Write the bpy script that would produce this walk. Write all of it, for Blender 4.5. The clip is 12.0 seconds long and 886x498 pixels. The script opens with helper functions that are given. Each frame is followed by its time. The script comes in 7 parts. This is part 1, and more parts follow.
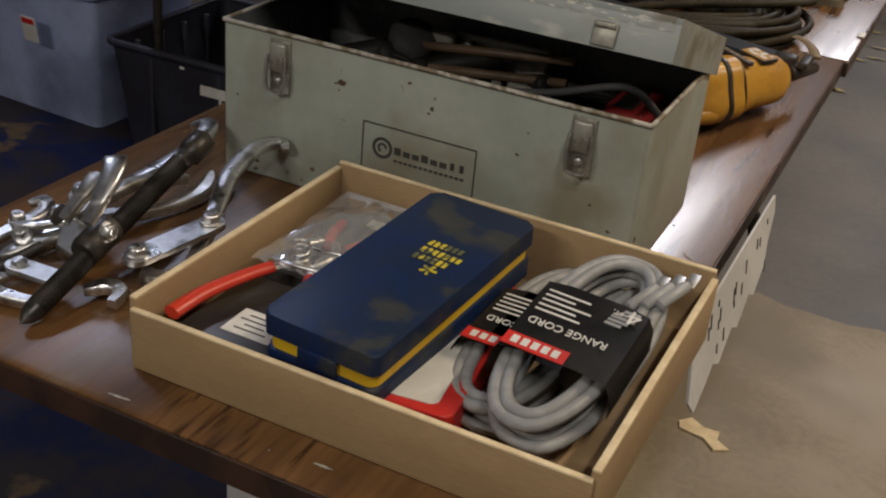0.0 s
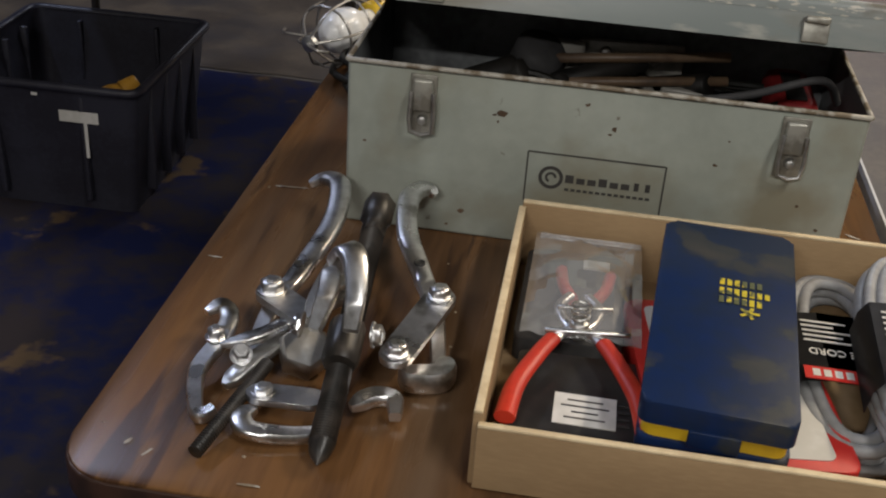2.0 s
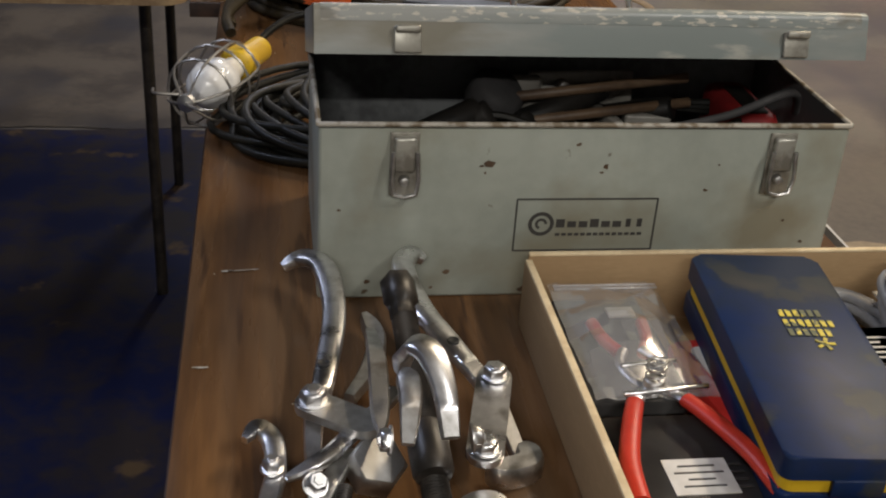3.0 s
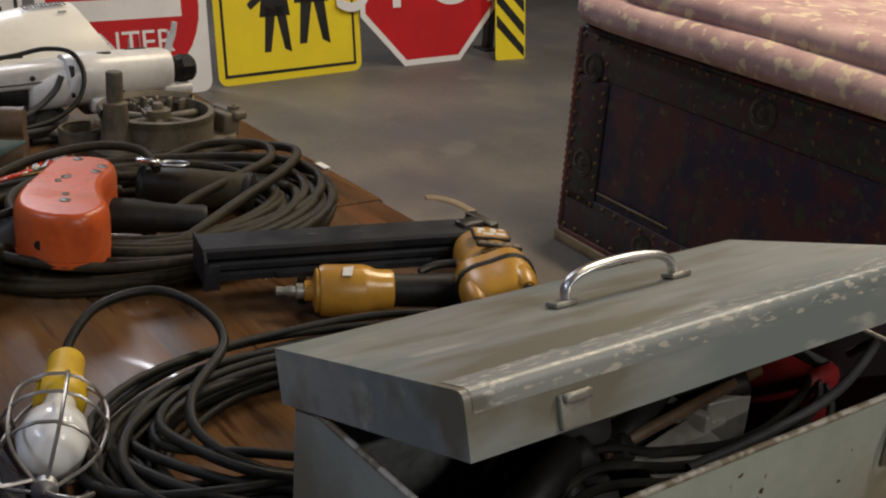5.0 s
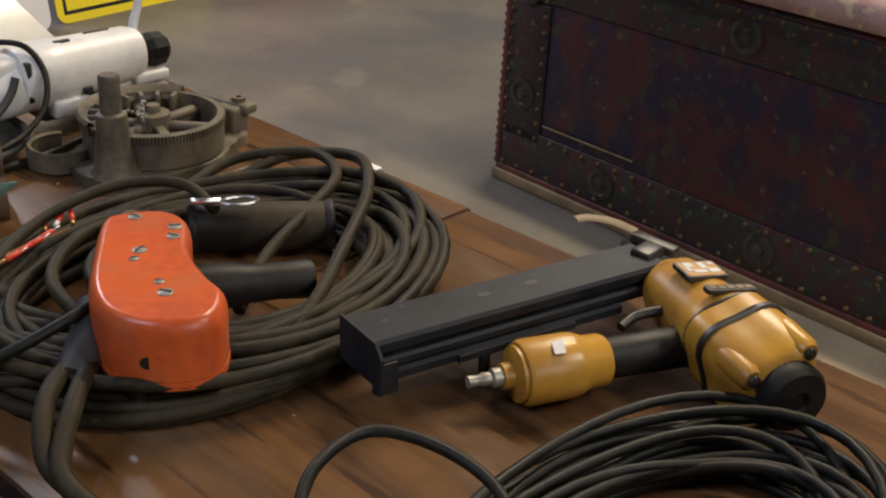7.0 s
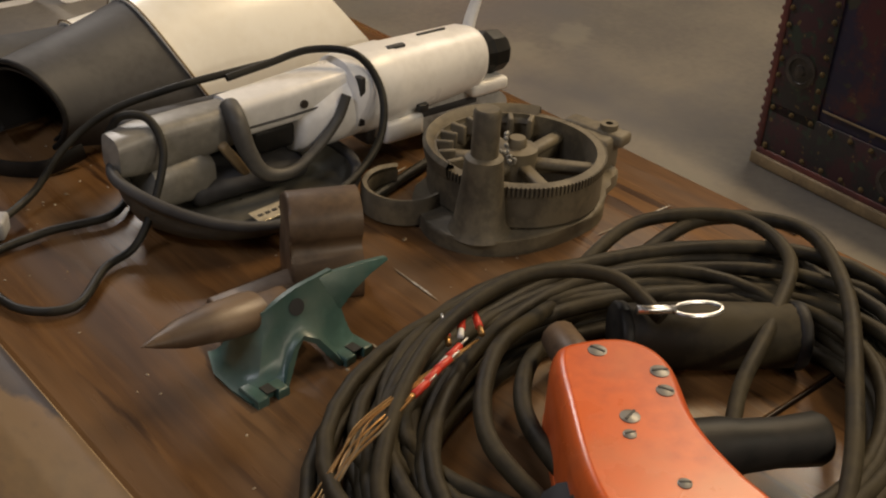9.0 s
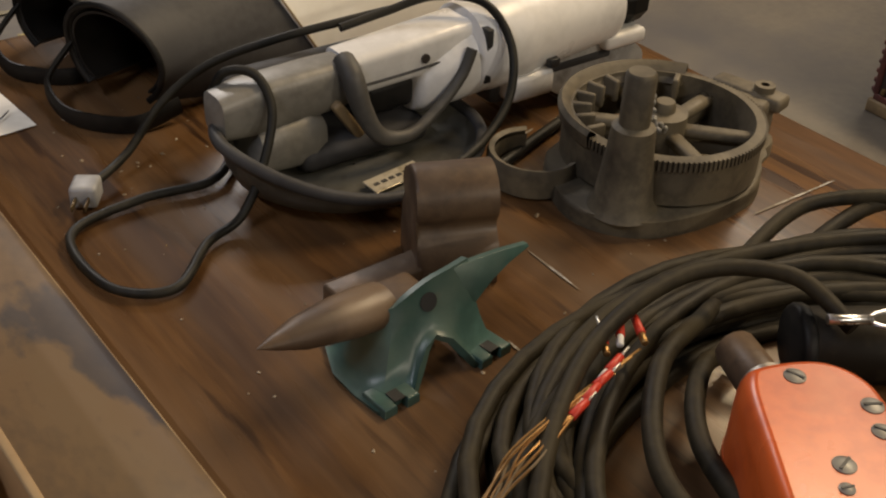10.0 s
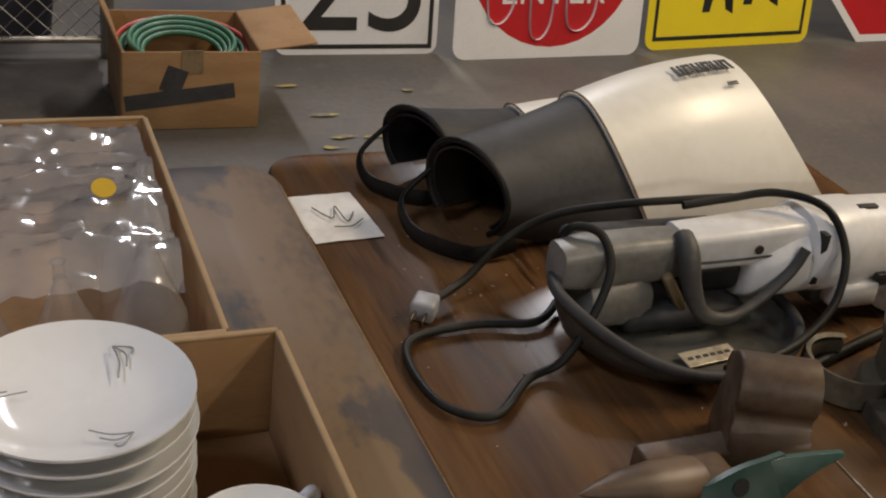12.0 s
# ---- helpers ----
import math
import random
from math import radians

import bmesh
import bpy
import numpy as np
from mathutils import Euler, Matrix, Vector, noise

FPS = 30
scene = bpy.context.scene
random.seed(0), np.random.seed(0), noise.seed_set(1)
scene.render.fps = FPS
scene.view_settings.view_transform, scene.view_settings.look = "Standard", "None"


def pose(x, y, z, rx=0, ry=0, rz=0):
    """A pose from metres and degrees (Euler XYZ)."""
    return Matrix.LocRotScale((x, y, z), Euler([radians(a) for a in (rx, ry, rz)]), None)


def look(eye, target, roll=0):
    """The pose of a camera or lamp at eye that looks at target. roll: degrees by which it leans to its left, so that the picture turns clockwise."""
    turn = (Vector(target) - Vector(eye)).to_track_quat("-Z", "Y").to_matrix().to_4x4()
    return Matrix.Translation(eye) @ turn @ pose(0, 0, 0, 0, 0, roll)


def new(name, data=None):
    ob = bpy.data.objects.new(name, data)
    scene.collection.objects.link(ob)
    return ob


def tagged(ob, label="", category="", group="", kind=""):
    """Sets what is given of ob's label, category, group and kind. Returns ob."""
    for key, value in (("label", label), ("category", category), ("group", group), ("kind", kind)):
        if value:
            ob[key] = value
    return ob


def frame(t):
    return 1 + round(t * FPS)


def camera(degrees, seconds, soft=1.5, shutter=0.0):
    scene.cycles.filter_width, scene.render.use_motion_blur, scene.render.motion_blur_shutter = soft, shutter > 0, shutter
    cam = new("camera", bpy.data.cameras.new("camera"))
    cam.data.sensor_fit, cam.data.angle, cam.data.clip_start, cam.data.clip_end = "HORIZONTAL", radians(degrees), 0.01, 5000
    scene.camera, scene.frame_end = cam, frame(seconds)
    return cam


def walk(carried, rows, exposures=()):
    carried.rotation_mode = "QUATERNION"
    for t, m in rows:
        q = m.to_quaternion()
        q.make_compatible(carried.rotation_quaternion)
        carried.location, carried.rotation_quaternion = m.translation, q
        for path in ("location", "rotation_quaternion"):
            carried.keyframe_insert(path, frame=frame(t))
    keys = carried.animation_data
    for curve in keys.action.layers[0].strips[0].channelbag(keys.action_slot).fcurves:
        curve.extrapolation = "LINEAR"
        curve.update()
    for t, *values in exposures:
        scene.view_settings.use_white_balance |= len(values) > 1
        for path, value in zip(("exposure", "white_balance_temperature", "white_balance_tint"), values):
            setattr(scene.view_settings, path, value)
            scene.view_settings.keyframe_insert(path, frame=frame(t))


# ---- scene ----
cam = camera(42.5, 12.0, soft=2.1)
PATH = [
    (0, (0.792, -1.085, 1.346), (0.078, 0.532, 0.41), 5.7),
    (0.5, (0.68, -1.215, 1.357), (0.108, 0.464, 0.435), 5.3),
    (1, (0.559, -1.246, 1.36), (0.04, 0.439, 0.416), 4.9),
    (1.5, (0.39, -1.157, 1.349), (-0.015, 0.553, 0.393), 4.5),
    (2, (0.249, -1.106, 1.343), (0.037, 0.626, 0.366), 4.1),
    (2.5, (0.068, -1.109, 1.355), (0.17, 0.648, 0.405), 5.1),
    (2.7, (0.031, -1.083, 1.359), (0.205, 0.669, 0.41), 5.3),
    (3, (-0.046, -0.995, 1.333), (0.254, 0.745, 0.394), 3.9),
    (3.2, (-0.091, -0.935, 1.341), (0.311, 0.813, 0.458), 4.1),
    (4.8, (-0.396, -0.543, 1.367), (0.662, 0.965, 0.588), 3.1),
    (5, (-0.393, -0.454, 1.377), (0.731, 1.026, 0.638), 4.2),
    (5.5, (-0.409, -0.291, 1.377), (0.782, 1.131, 0.629), 4.8),
    (6, (-0.471, -0.143, 1.379), (0.834, 1.144, 0.579), 1.4),
    (6.5, (-0.508, -0.019, 1.379), (0.877, 1.149, 0.531), 2.8),
    (7, (-0.486, 0.134, 1.387), (0.862, 1.313, 0.496), 3.4),
    (7.5, (-0.455, 0.269, 1.383), (0.817, 1.514, 0.471), 4.9),
    (7.7, (-0.455, 0.313, 1.382), (0.79, 1.574, 0.454), 4.9),
    (9.3, (-0.449, 0.73, 1.349), (0.679, 1.981, 0.27), 3.4),
    (9.5, (-0.436, 0.764, 1.336), (0.651, 2.018, 0.22), 3.8),
    (10, (-0.415, 0.813, 1.333), (0.622, 2.094, 0.2), 3.0),
    (10.5, (-0.406, 0.835, 1.352), (0.626, 2.181, 0.293), 4.2),
    (11, (-0.419, 0.847, 1.379), (0.585, 2.281, 0.411), 5.2),
    (11.5, (-0.458, 0.856, 1.374), (0.461, 2.359, 0.429), 7.3),
    (12, (-0.525, 0.823, 1.369), (0.224, 2.412, 0.412), 8.2),
]
EXPOSURE = [(0.0, -0.22, 6450, 10), (0.6, 0.02, 6350, 10), (2.0, 0.10, 6100, 10), (3.0, 0.22, 6250, 10), (5.0, -0.12, 6300, 10), (6.0, -0.14, 6400, 10), (7.2, 0.42, 6250, 10), (9.5, 0.10, 7650, 10), (10.5, 0.10, 6950, 10), (11.3, -0.05, 6850, 10), (12.0, -0.08, 6600, 10)]
walk(cam, [(t, look(eye, target, roll)) for t, eye, target, roll in PATH], exposures=EXPOSURE)

# ---- light ----
world = bpy.data.worlds.new("world")
scene.world = world
world.use_nodes = True
world.node_tree.nodes["Background"].inputs[0].default_value = (0.55, 0.6, 0.75, 1)
world.node_tree.nodes["Background"].inputs[1].default_value = 0.03


def lamp(name, loc, target, sx, sy, power, colour):
    d = bpy.data.lights.new(name, "AREA")
    d.shape, d.size, d.size_y, d.energy, d.color = "RECTANGLE", sx, sy, power, colour
    ob = new(name, d)
    ob.matrix_world = look(loc, target)
    return ob


WARM, PALE, COOL = (1.0, 0.80, 0.55), (1.0, 0.93, 0.83), (0.74, 0.80, 1.0)
lamp("strip_light_a", (2.4, 1.6, 3.55), (2.4, 1.6, 0), 0.16, 1.5, 96, WARM)
lamp("strip_light_b", (1.05, 5.8, 3.55), (1.05, 5.8, 0), 0.22, 2.4, 122, (0.95, 0.94, 1.0))
# c to f: unseen fills, added to brighten the front, signs and left side
lamp("fill_light_c", (1.7, -2.0, 3.55), (1.7, -2.0, 0), 0.16, 1.5, 56, PALE)
lamp("fill_light_d", (4.4, 2.8, 3.55), (4.4, 2.8, 0), 0.16, 1.5, 64, PALE)
# e: added low in front to reach the toolbox face and inside
lamp("fill_light_e", (-0.6, -4.0, 3.3), (-0.6, -4.0, 0), 1.5, 0.16, 100, PALE)
lamp("fill_light_f", (-2.3, 1.2, 3.55), (-2.3, 1.2, 0), 0.16, 1.5, 42, COOL)


# ---- materials ----
def surf(name, a, b=None, rough=0.5, metal=0.0, scale=8.0, fine=90.0, bump=0.08, stretch=(1, 1, 1), spot=None, spot_size=12.0, spot_at=0.62, spot_rough=None, sharp=0.5, dist=0.004, dust=None, dust_size=4.0, dust_at=0.5, dust_soft=0.18, gloss=0.5):
    """A painted, wooden or metal surface: two tones mixed by a coarse and a fine grain, spots of a third tone, fine relief."""
    m = bpy.data.materials.new(name)
    m.use_nodes = True
    t = m.node_tree
    n, ln = t.nodes, t.links.new
    bsdf = n["Principled BSDF"]
    b = b or tuple(v * 0.75 for v in a)
    co, mp = n.new("ShaderNodeTexCoord"), n.new("ShaderNodeMapping")
    mp.inputs["Scale"].default_value = stretch
    ln(co.outputs["Object"], mp.inputs["Vector"])

    def grain(size, detail):
        g = n.new("ShaderNodeTexNoise")
        g.inputs["Scale"].default_value, g.inputs["Detail"].default_value = size, detail
        ln(mp.outputs[0], g.inputs["Vector"])
        return g.outputs[0]

    def ramp(fac, lo, hi):
        r = n.new("ShaderNodeMapRange")
        r.inputs[1].default_value, r.inputs[2].default_value = lo, hi
        ln(fac, r.inputs[0])
        return r.outputs[0]

    def mix(fac, c1, c2):
        x = n.new("ShaderNodeMix")
        x.data_type = "RGBA"
        for k, c in ((6, c1), (7, c2)):
            if isinstance(c, tuple):
                x.inputs[k].default_value = (*c, 1)
            else:
                ln(c, x.inputs[k])
        ln(fac, x.inputs[0])
        return x.outputs[2]

    coarse, small = grain(scale, 5), grain(fine, 3)
    both = n.new("ShaderNodeMath")
    both.operation = "MULTIPLY_ADD"
    ln(small, both.inputs[0])
    both.inputs[1].default_value = 0.35
    ln(coarse, both.inputs[2])
    colour = mix(ramp(both.outputs[0], 0.675 - sharp * 0.2, 0.675 + sharp * 0.2), a, b)
    bsdf.inputs["Metallic"].default_value = metal
    r = n.new("ShaderNodeMapRange")
    ln(coarse, r.inputs[0])
    r.inputs[1].default_value, r.inputs[2].default_value = 0.25, 0.75
    r.inputs[3].default_value, r.inputs[4].default_value = max(0.03, rough - 0.1), min(1.0, rough + 0.12)
    rough_out = r.outputs[0]
    if spot:
        s = ramp(grain(spot_size, 6), spot_at, spot_at + 0.05)
        colour = mix(s, colour, spot)
        if metal:
            k = n.new("ShaderNodeMath")
            k.operation = "MULTIPLY_ADD"
            ln(s, k.inputs[0])
            k.inputs[1].default_value, k.inputs[2].default_value = -metal, metal
            ln(k.outputs[0], bsdf.inputs["Metallic"])
    if dust:
        colour = mix(ramp(grain(dust_size, 7), dust_at, dust_at + dust_soft), colour, dust)
    bsdf.inputs["Specular IOR Level"].default_value = gloss
    ln(colour, bsdf.inputs["Base Color"])
    ln(rough_out, bsdf.inputs["Roughness"])
    if bump:
        bp = n.new("ShaderNodeBump")
        bp.inputs["Strength"].default_value, bp.inputs["Distance"].default_value = bump, dist
        ln(both.outputs[0], bp.inputs["Height"])
        ln(bp.outputs[0], bsdf.inputs["Normal"])
    return m


def clear(name, tint=(1, 1, 1), rough=0.04, blend=0.2, haze=0.1):
    """Thin clear film or glass: see-through, with gloss at grazing angles."""
    m = bpy.data.materials.new(name)
    m.use_nodes = True
    t = m.node_tree
    n, ln = t.nodes, t.links.new
    n.remove(n["Principled BSDF"])
    see, shine, fres, mixer = n.new("ShaderNodeBsdfTransparent"), n.new("ShaderNodeBsdfGlossy"), n.new("ShaderNodeLayerWeight"), n.new("ShaderNodeMixShader")
    see.inputs[0].default_value = (*tint, 1)
    shine.inputs["Roughness"].default_value = rough
    fres.inputs[0].default_value = blend
    body, veil = n.new("ShaderNodeMixShader"), n.new("ShaderNodeBsdfDiffuse")
    veil.inputs[0].default_value = (0.85, 0.85, 0.86, 1)
    body.inputs[0].default_value = haze
    ln(see.outputs[0], body.inputs[1])
    ln(veil.outputs[0], body.inputs[2])
    ln(fres.outputs["Facing"], mixer.inputs[0])
    ln(body.outputs[0], mixer.inputs[1])
    ln(shine.outputs[0], mixer.inputs[2])
    ln(mixer.outputs[0], n["Material Output"].inputs[0])
    return m


M = dict(
    concrete=surf("concrete", (0.148, 0.132, 0.110), (0.092, 0.084, 0.076), 0.50, scale=1.3, fine=40, bump=0.12, spot=(0.140, 0.128, 0.106), spot_size=3.0, spot_at=0.60, sharp=0.8, dust=(0.088, 0.084, 0.084), dust_size=1.6, dust_at=0.5, gloss=0.28),
    dark_floor=surf("dark_painted_floor", (0.012, 0.015, 0.050), (0.032, 0.026, 0.027), 0.50, scale=5, fine=30, bump=0.15, spot=(0.10, 0.066, 0.036), spot_size=5.5, spot_at=0.62, gloss=0.07),
    brown_floor=surf("brown_stained_floor", (0.060, 0.050, 0.042), (0.095, 0.078, 0.060), 0.45, scale=4, fine=40, bump=0.12, dust=(0.040, 0.038, 0.042), dust_size=2.5, gloss=0.25),
    beige=surf("bare_floor_patch", (0.27, 0.218, 0.146), (0.205, 0.165, 0.112), 0.6, scale=3, fine=60, bump=0.1, dust=(0.19, 0.155, 0.11), dust_size=2.5, dust_at=0.5),
    yellow_line=surf("worn_yellow_paint", (0.36, 0.28, 0.07), (0.17, 0.145, 0.09), 0.6, scale=25, fine=120, sharp=0.2),
    plaster=surf("grey_wall_paint", (0.17, 0.16, 0.15), (0.13, 0.122, 0.115), 0.8, scale=1.5, fine=50),
    ceiling=surf("ceiling_paint", (0.16, 0.155, 0.15), (0.12, 0.115, 0.11), 0.85, scale=2, fine=40),
    wood=surf("walnut_laminate", (0.165, 0.083, 0.033), (0.072, 0.035, 0.015), 0.27, scale=24, fine=150, bump=0.06, stretch=(1, 0.09, 1), spot=(0.052, 0.025, 0.012), spot_size=40, spot_at=0.60, sharp=0.8, dist=0.0005, dust=(0.165, 0.104, 0.060), dust_size=11, dust_at=0.50, dust_soft=0.22, gloss=0.32),
    edge=surf("dark_table_edge", (0.05, 0.025, 0.016), (0.025, 0.014, 0.01), 0.4, scale=20, spot=(0.35, 0.24, 0.13), spot_size=16, spot_at=0.69),
    wood2=surf("dusty_brown_top", (0.155, 0.100, 0.055), (0.076, 0.053, 0.038), 0.55, scale=6, fine=90, bump=0.08, stretch=(1, 0.5, 1), spot=(0.048, 0.042, 0.046), spot_size=11, spot_at=0.56, sharp=0.5, dust=(0.165, 0.122, 0.080), dust_size=5, dust_at=0.54, dust_soft=0.2, gloss=0.3),
    trim2=surf("worn_edge_strip", (0.36, 0.26, 0.15), (0.24, 0.16, 0.09), 0.5, scale=18, fine=120),
    grey_paint=surf("grey_green_steel_paint", (0.41, 0.44, 0.385), (0.33, 0.355, 0.31), 0.42, scale=9, fine=70, bump=0.05, spot=(0.11, 0.08, 0.05), spot_size=34, spot_at=0.69, sharp=0.8, dist=0.001, dust=(0.275, 0.262, 0.195), dust_size=7, dust_at=0.51, dust_soft=0.16),
    lid_paint=surf("scuffed_grey_lid_paint", (0.215, 0.245, 0.235), (0.295, 0.305, 0.285), 0.36, scale=7, fine=60, bump=0.08, stretch=(0.3, 1, 1), spot=(0.39, 0.39, 0.35), spot_size=26, spot_at=0.59, sharp=0.4, dist=0.001, dust=(0.185, 0.172, 0.128), dust_size=14, dust_at=0.52, dust_soft=0.12),
    lid_scrape=surf("scraped_lid_edge_paint", (0.215, 0.245, 0.235), (0.295, 0.305, 0.285), 0.36, scale=7, fine=60, bump=0.2, stretch=(0.35, 1, 1), spot=(0.52, 0.49, 0.42), spot_size=230, spot_at=0.56, sharp=0.5, dist=0.001, dust=(0.17, 0.16, 0.13), dust_size=26, dust_at=0.60, dust_soft=0.06),
    crumb=surf("pale_grit", (0.42, 0.34, 0.24), (0.22, 0.16, 0.10), 0.8, scale=60, fine=200),
    worn_edge=surf("bare_scraped_edge", (0.46, 0.43, 0.37), (0.19, 0.15, 0.10), 0.5, scale=40, fine=120, sharp=0.3),
    box_inside=surf("dark_inside_grey", (0.17, 0.18, 0.185), (0.085, 0.088, 0.092), 0.6, scale=9),
    chrome=surf("chrome_steel", (0.88, 0.88, 0.89), (0.70, 0.70, 0.71), 0.32, 1.0, scale=30, fine=160, bump=0.12, dist=0.001, dust=(0.30, 0.29, 0.27), dust_size=34, dust_at=0.52, dust_soft=0.16),
    steel=surf("dull_steel", (0.66, 0.66, 0.65), (0.46, 0.45, 0.43), 0.42, 1.0, scale=26, fine=150, bump=0.12, dist=0.001, dust=(0.28, 0.25, 0.22), dust_size=24, dust_at=0.57, dust_soft=0.12),
    latch=surf("nickel_latch", (0.42, 0.41, 0.36), (0.24, 0.225, 0.19), 0.42, 0.5, scale=30, fine=150, dist=0.001),
    black_steel=surf("oily_black_steel", (0.017, 0.015, 0.013), (0.042, 0.034, 0.028), 0.40, scale=30, fine=150, dist=0.001),
    kraft=surf("kraft_cardboard", (0.37, 0.25, 0.130), (0.31, 0.205, 0.105), 0.8, scale=4, fine=90, bump=0.05, stretch=(1, 1, 4)),
    kraft2=surf("old_kraft_cardboard", (0.36, 0.21, 0.095), (0.30, 0.17, 0.075), 0.8, scale=6, fine=80, bump=0.06, stretch=(1, 1, 3)),
    board_edge=surf("cut_cardboard_edge", (0.74, 0.60, 0.38), (0.62, 0.48, 0.29), 0.8, scale=30, fine=160),
    blue_case=surf("dirty_blue_plastic", (0.008, 0.022, 0.080), (0.013, 0.023, 0.050), 0.42, scale=9, fine=60, bump=0.03, dist=0.0004, spot=(0.036, 0.040, 0.044), spot_size=16, spot_at=0.58, sharp=0.6, dust=(0.052, 0.050, 0.048), dust_size=18, dust_at=0.58, gloss=0.20),
    yellow=surf("yellow_plastic", (0.72, 0.47, 0.02), (0.60, 0.37, 0.02), 0.45, scale=12),
    grey_rubber=surf("grey_cable_rubber", (0.33, 0.33, 0.33), (0.25, 0.25, 0.25), 0.48, scale=25, fine=120),
    black_card=surf("black_printed_card", (0.022, 0.021, 0.022), (0.034, 0.032, 0.031), 0.35, scale=10),
    white_card=surf("white_paper", (0.72, 0.70, 0.66), (0.60, 0.58, 0.53), 0.7, scale=12),
    red=surf("red_vinyl", (0.60, 0.045, 0.022), (0.50, 0.035, 0.02), 0.4, scale=15),
    dark_red=surf("dark_red_plastic", (0.26, 0.018, 0.018), (0.19, 0.014, 0.015), 0.5, scale=15, gloss=0.3),
    red_print=surf("red_print", (0.62, 0.03, 0.02), (0.52, 0.025, 0.02), 0.45, scale=15),
    orange=surf("orange_enamel", (0.64, 0.115, 0.026), (0.50, 0.082, 0.020), 0.32, scale=10, fine=80, bump=0.05, spot=(0.36, 0.085, 0.035), spot_size=30, spot_at=0.68, dist=0.001, dust=(0.52, 0.135, 0.05), dust_size=9, dust_at=0.5),
    black_rubber=surf("black_rubber", (0.008, 0.008, 0.0075), (0.018, 0.016, 0.014), 0.52, scale=20, fine=100, gloss=0.25),
    cable=surf("dusty_black_cable", (0.013, 0.010, 0.006), (0.042, 0.033, 0.018), 0.6, scale=14, fine=110, bump=0.15, sharp=0.7, gloss=0.22),
    cable2=surf("black_extension_cord", (0.008, 0.008, 0.0068), (0.021, 0.019, 0.014), 0.52, scale=16, fine=110, gloss=0.25, bump=0.1),
    gun_black=surf("worn_black_steel_paint", (0.012, 0.013, 0.016), (0.022, 0.023, 0.026), 0.50, scale=16, fine=110, bump=0.08, spot=(0.09, 0.09, 0.09), spot_size=38, spot_at=0.70, dist=0.001, gloss=0.22),
    nail_yellow=surf("worn_amber_paint", (0.52, 0.27, 0.035), (0.42, 0.21, 0.03), 0.33, scale=14, fine=90, bump=0.06, spot=(0.20, 0.13, 0.06), spot_size=26, spot_at=0.67),
    cast=surf("dirty_cast_iron", (0.132, 0.107, 0.068), (0.068, 0.055, 0.036), 0.62, scale=18, fine=120, bump=0.25, dust=(0.175, 0.145, 0.098), dust_size=9, dust_at=0.53),
    rust=surf("brown_rusted_iron", (0.130, 0.084, 0.050), (0.075, 0.048, 0.031), 0.44, scale=18, fine=110, bump=0.2, dust=(0.165, 0.115, 0.076), dust_size=14, dust_at=0.53, gloss=0.35),
    green=surf("green_enamel", (0.060, 0.125, 0.108), (0.036, 0.078, 0.068), 0.34, scale=12, fine=90, bump=0.08, spot=(0.10, 0.08, 0.058), spot_size=22, spot_at=0.66, dust=(0.11, 0.145, 0.125), dust_size=9, dust_at=0.53),
    dish_metal=surf("grimy_olive_alloy", (0.125, 0.120, 0.100), (0.070, 0.066, 0.054), 0.40, 0.1, scale=10, fine=90, spot=(0.045, 0.040, 0.030), spot_size=14, spot_at=0.60),
    cable_grey=surf("dusty_grey_rubber", (0.085, 0.080, 0.072), (0.055, 0.052, 0.047), 0.5, scale=16, fine=100),
    brass_plate=surf("worn_pale_name_plate", (0.58, 0.52, 0.40), (0.34, 0.29, 0.20), 0.35, 0.3, scale=30, fine=120),
    white_metal=surf("scuffed_white_metal", (0.80, 0.79, 0.77), (0.66, 0.65, 0.63), 0.34, scale=9, fine=80, spot=(0.22, 0.19, 0.15), spot_size=25, spot_at=0.69, dust=(0.52, 0.49, 0.44), dust_size=6, dust_at=0.56),
    grey_metal=surf("grey_cast_alloy", (0.25, 0.24, 0.215), (0.16, 0.152, 0.135), 0.42, 0.12, scale=11, fine=90, spot=(0.085, 0.072, 0.052), spot_size=14, spot_at=0.62),
    dark_grey=surf("dark_grey_vinyl", (0.056, 0.055, 0.056), (0.040, 0.039, 0.040), 0.6, scale=8, fine=100, gloss=0.25, dust=(0.074, 0.072, 0.070), dust_size=6, dust_at=0.56),
    cream=surf("cream_plastic", (0.86, 0.84, 0.76), (0.80, 0.77, 0.68), 0.35, scale=6, fine=60),
    tote=surf("dark_grey_tote_plastic", (0.036, 0.036, 0.050), (0.022, 0.021, 0.030), 0.45, scale=6, fine=80, gloss=0.45),
    blue_tub=surf("pale_blue_tub_plastic", (0.40, 0.46, 0.70), (0.33, 0.38, 0.58), 0.45, scale=5, fine=70, dust=(0.17, 0.20, 0.33), dust_size=3, dust_at=0.5),
    trunk_dark=surf("dark_red_trunk_leather", (0.050, 0.011, 0.014), (0.011, 0.009, 0.026), 0.5, scale=7, fine=70, bump=0.2, spot=(0.030, 0.028, 0.018), spot_size=20, spot_at=0.57, sharp=0.4, gloss=0.4, dust=(0.085, 0.052, 0.026), dust_size=30, dust_at=0.64, dust_soft=0.05),
    trunk_band=surf("mottled_trunk_edging", (0.018, 0.017, 0.018), (0.040, 0.014, 0.018), 0.5, scale=9, fine=80, bump=0.3, spot=(0.020, 0.030, 0.022), spot_size=22, spot_at=0.55, sharp=0.3, gloss=0.4, dust=(0.11, 0.075, 0.030), dust_size=42, dust_at=0.63, dust_soft=0.05),
    trunk_red=surf("faded_red_stripe", (0.12, 0.03, 0.025), (0.07, 0.02, 0.02), 0.5, scale=12),
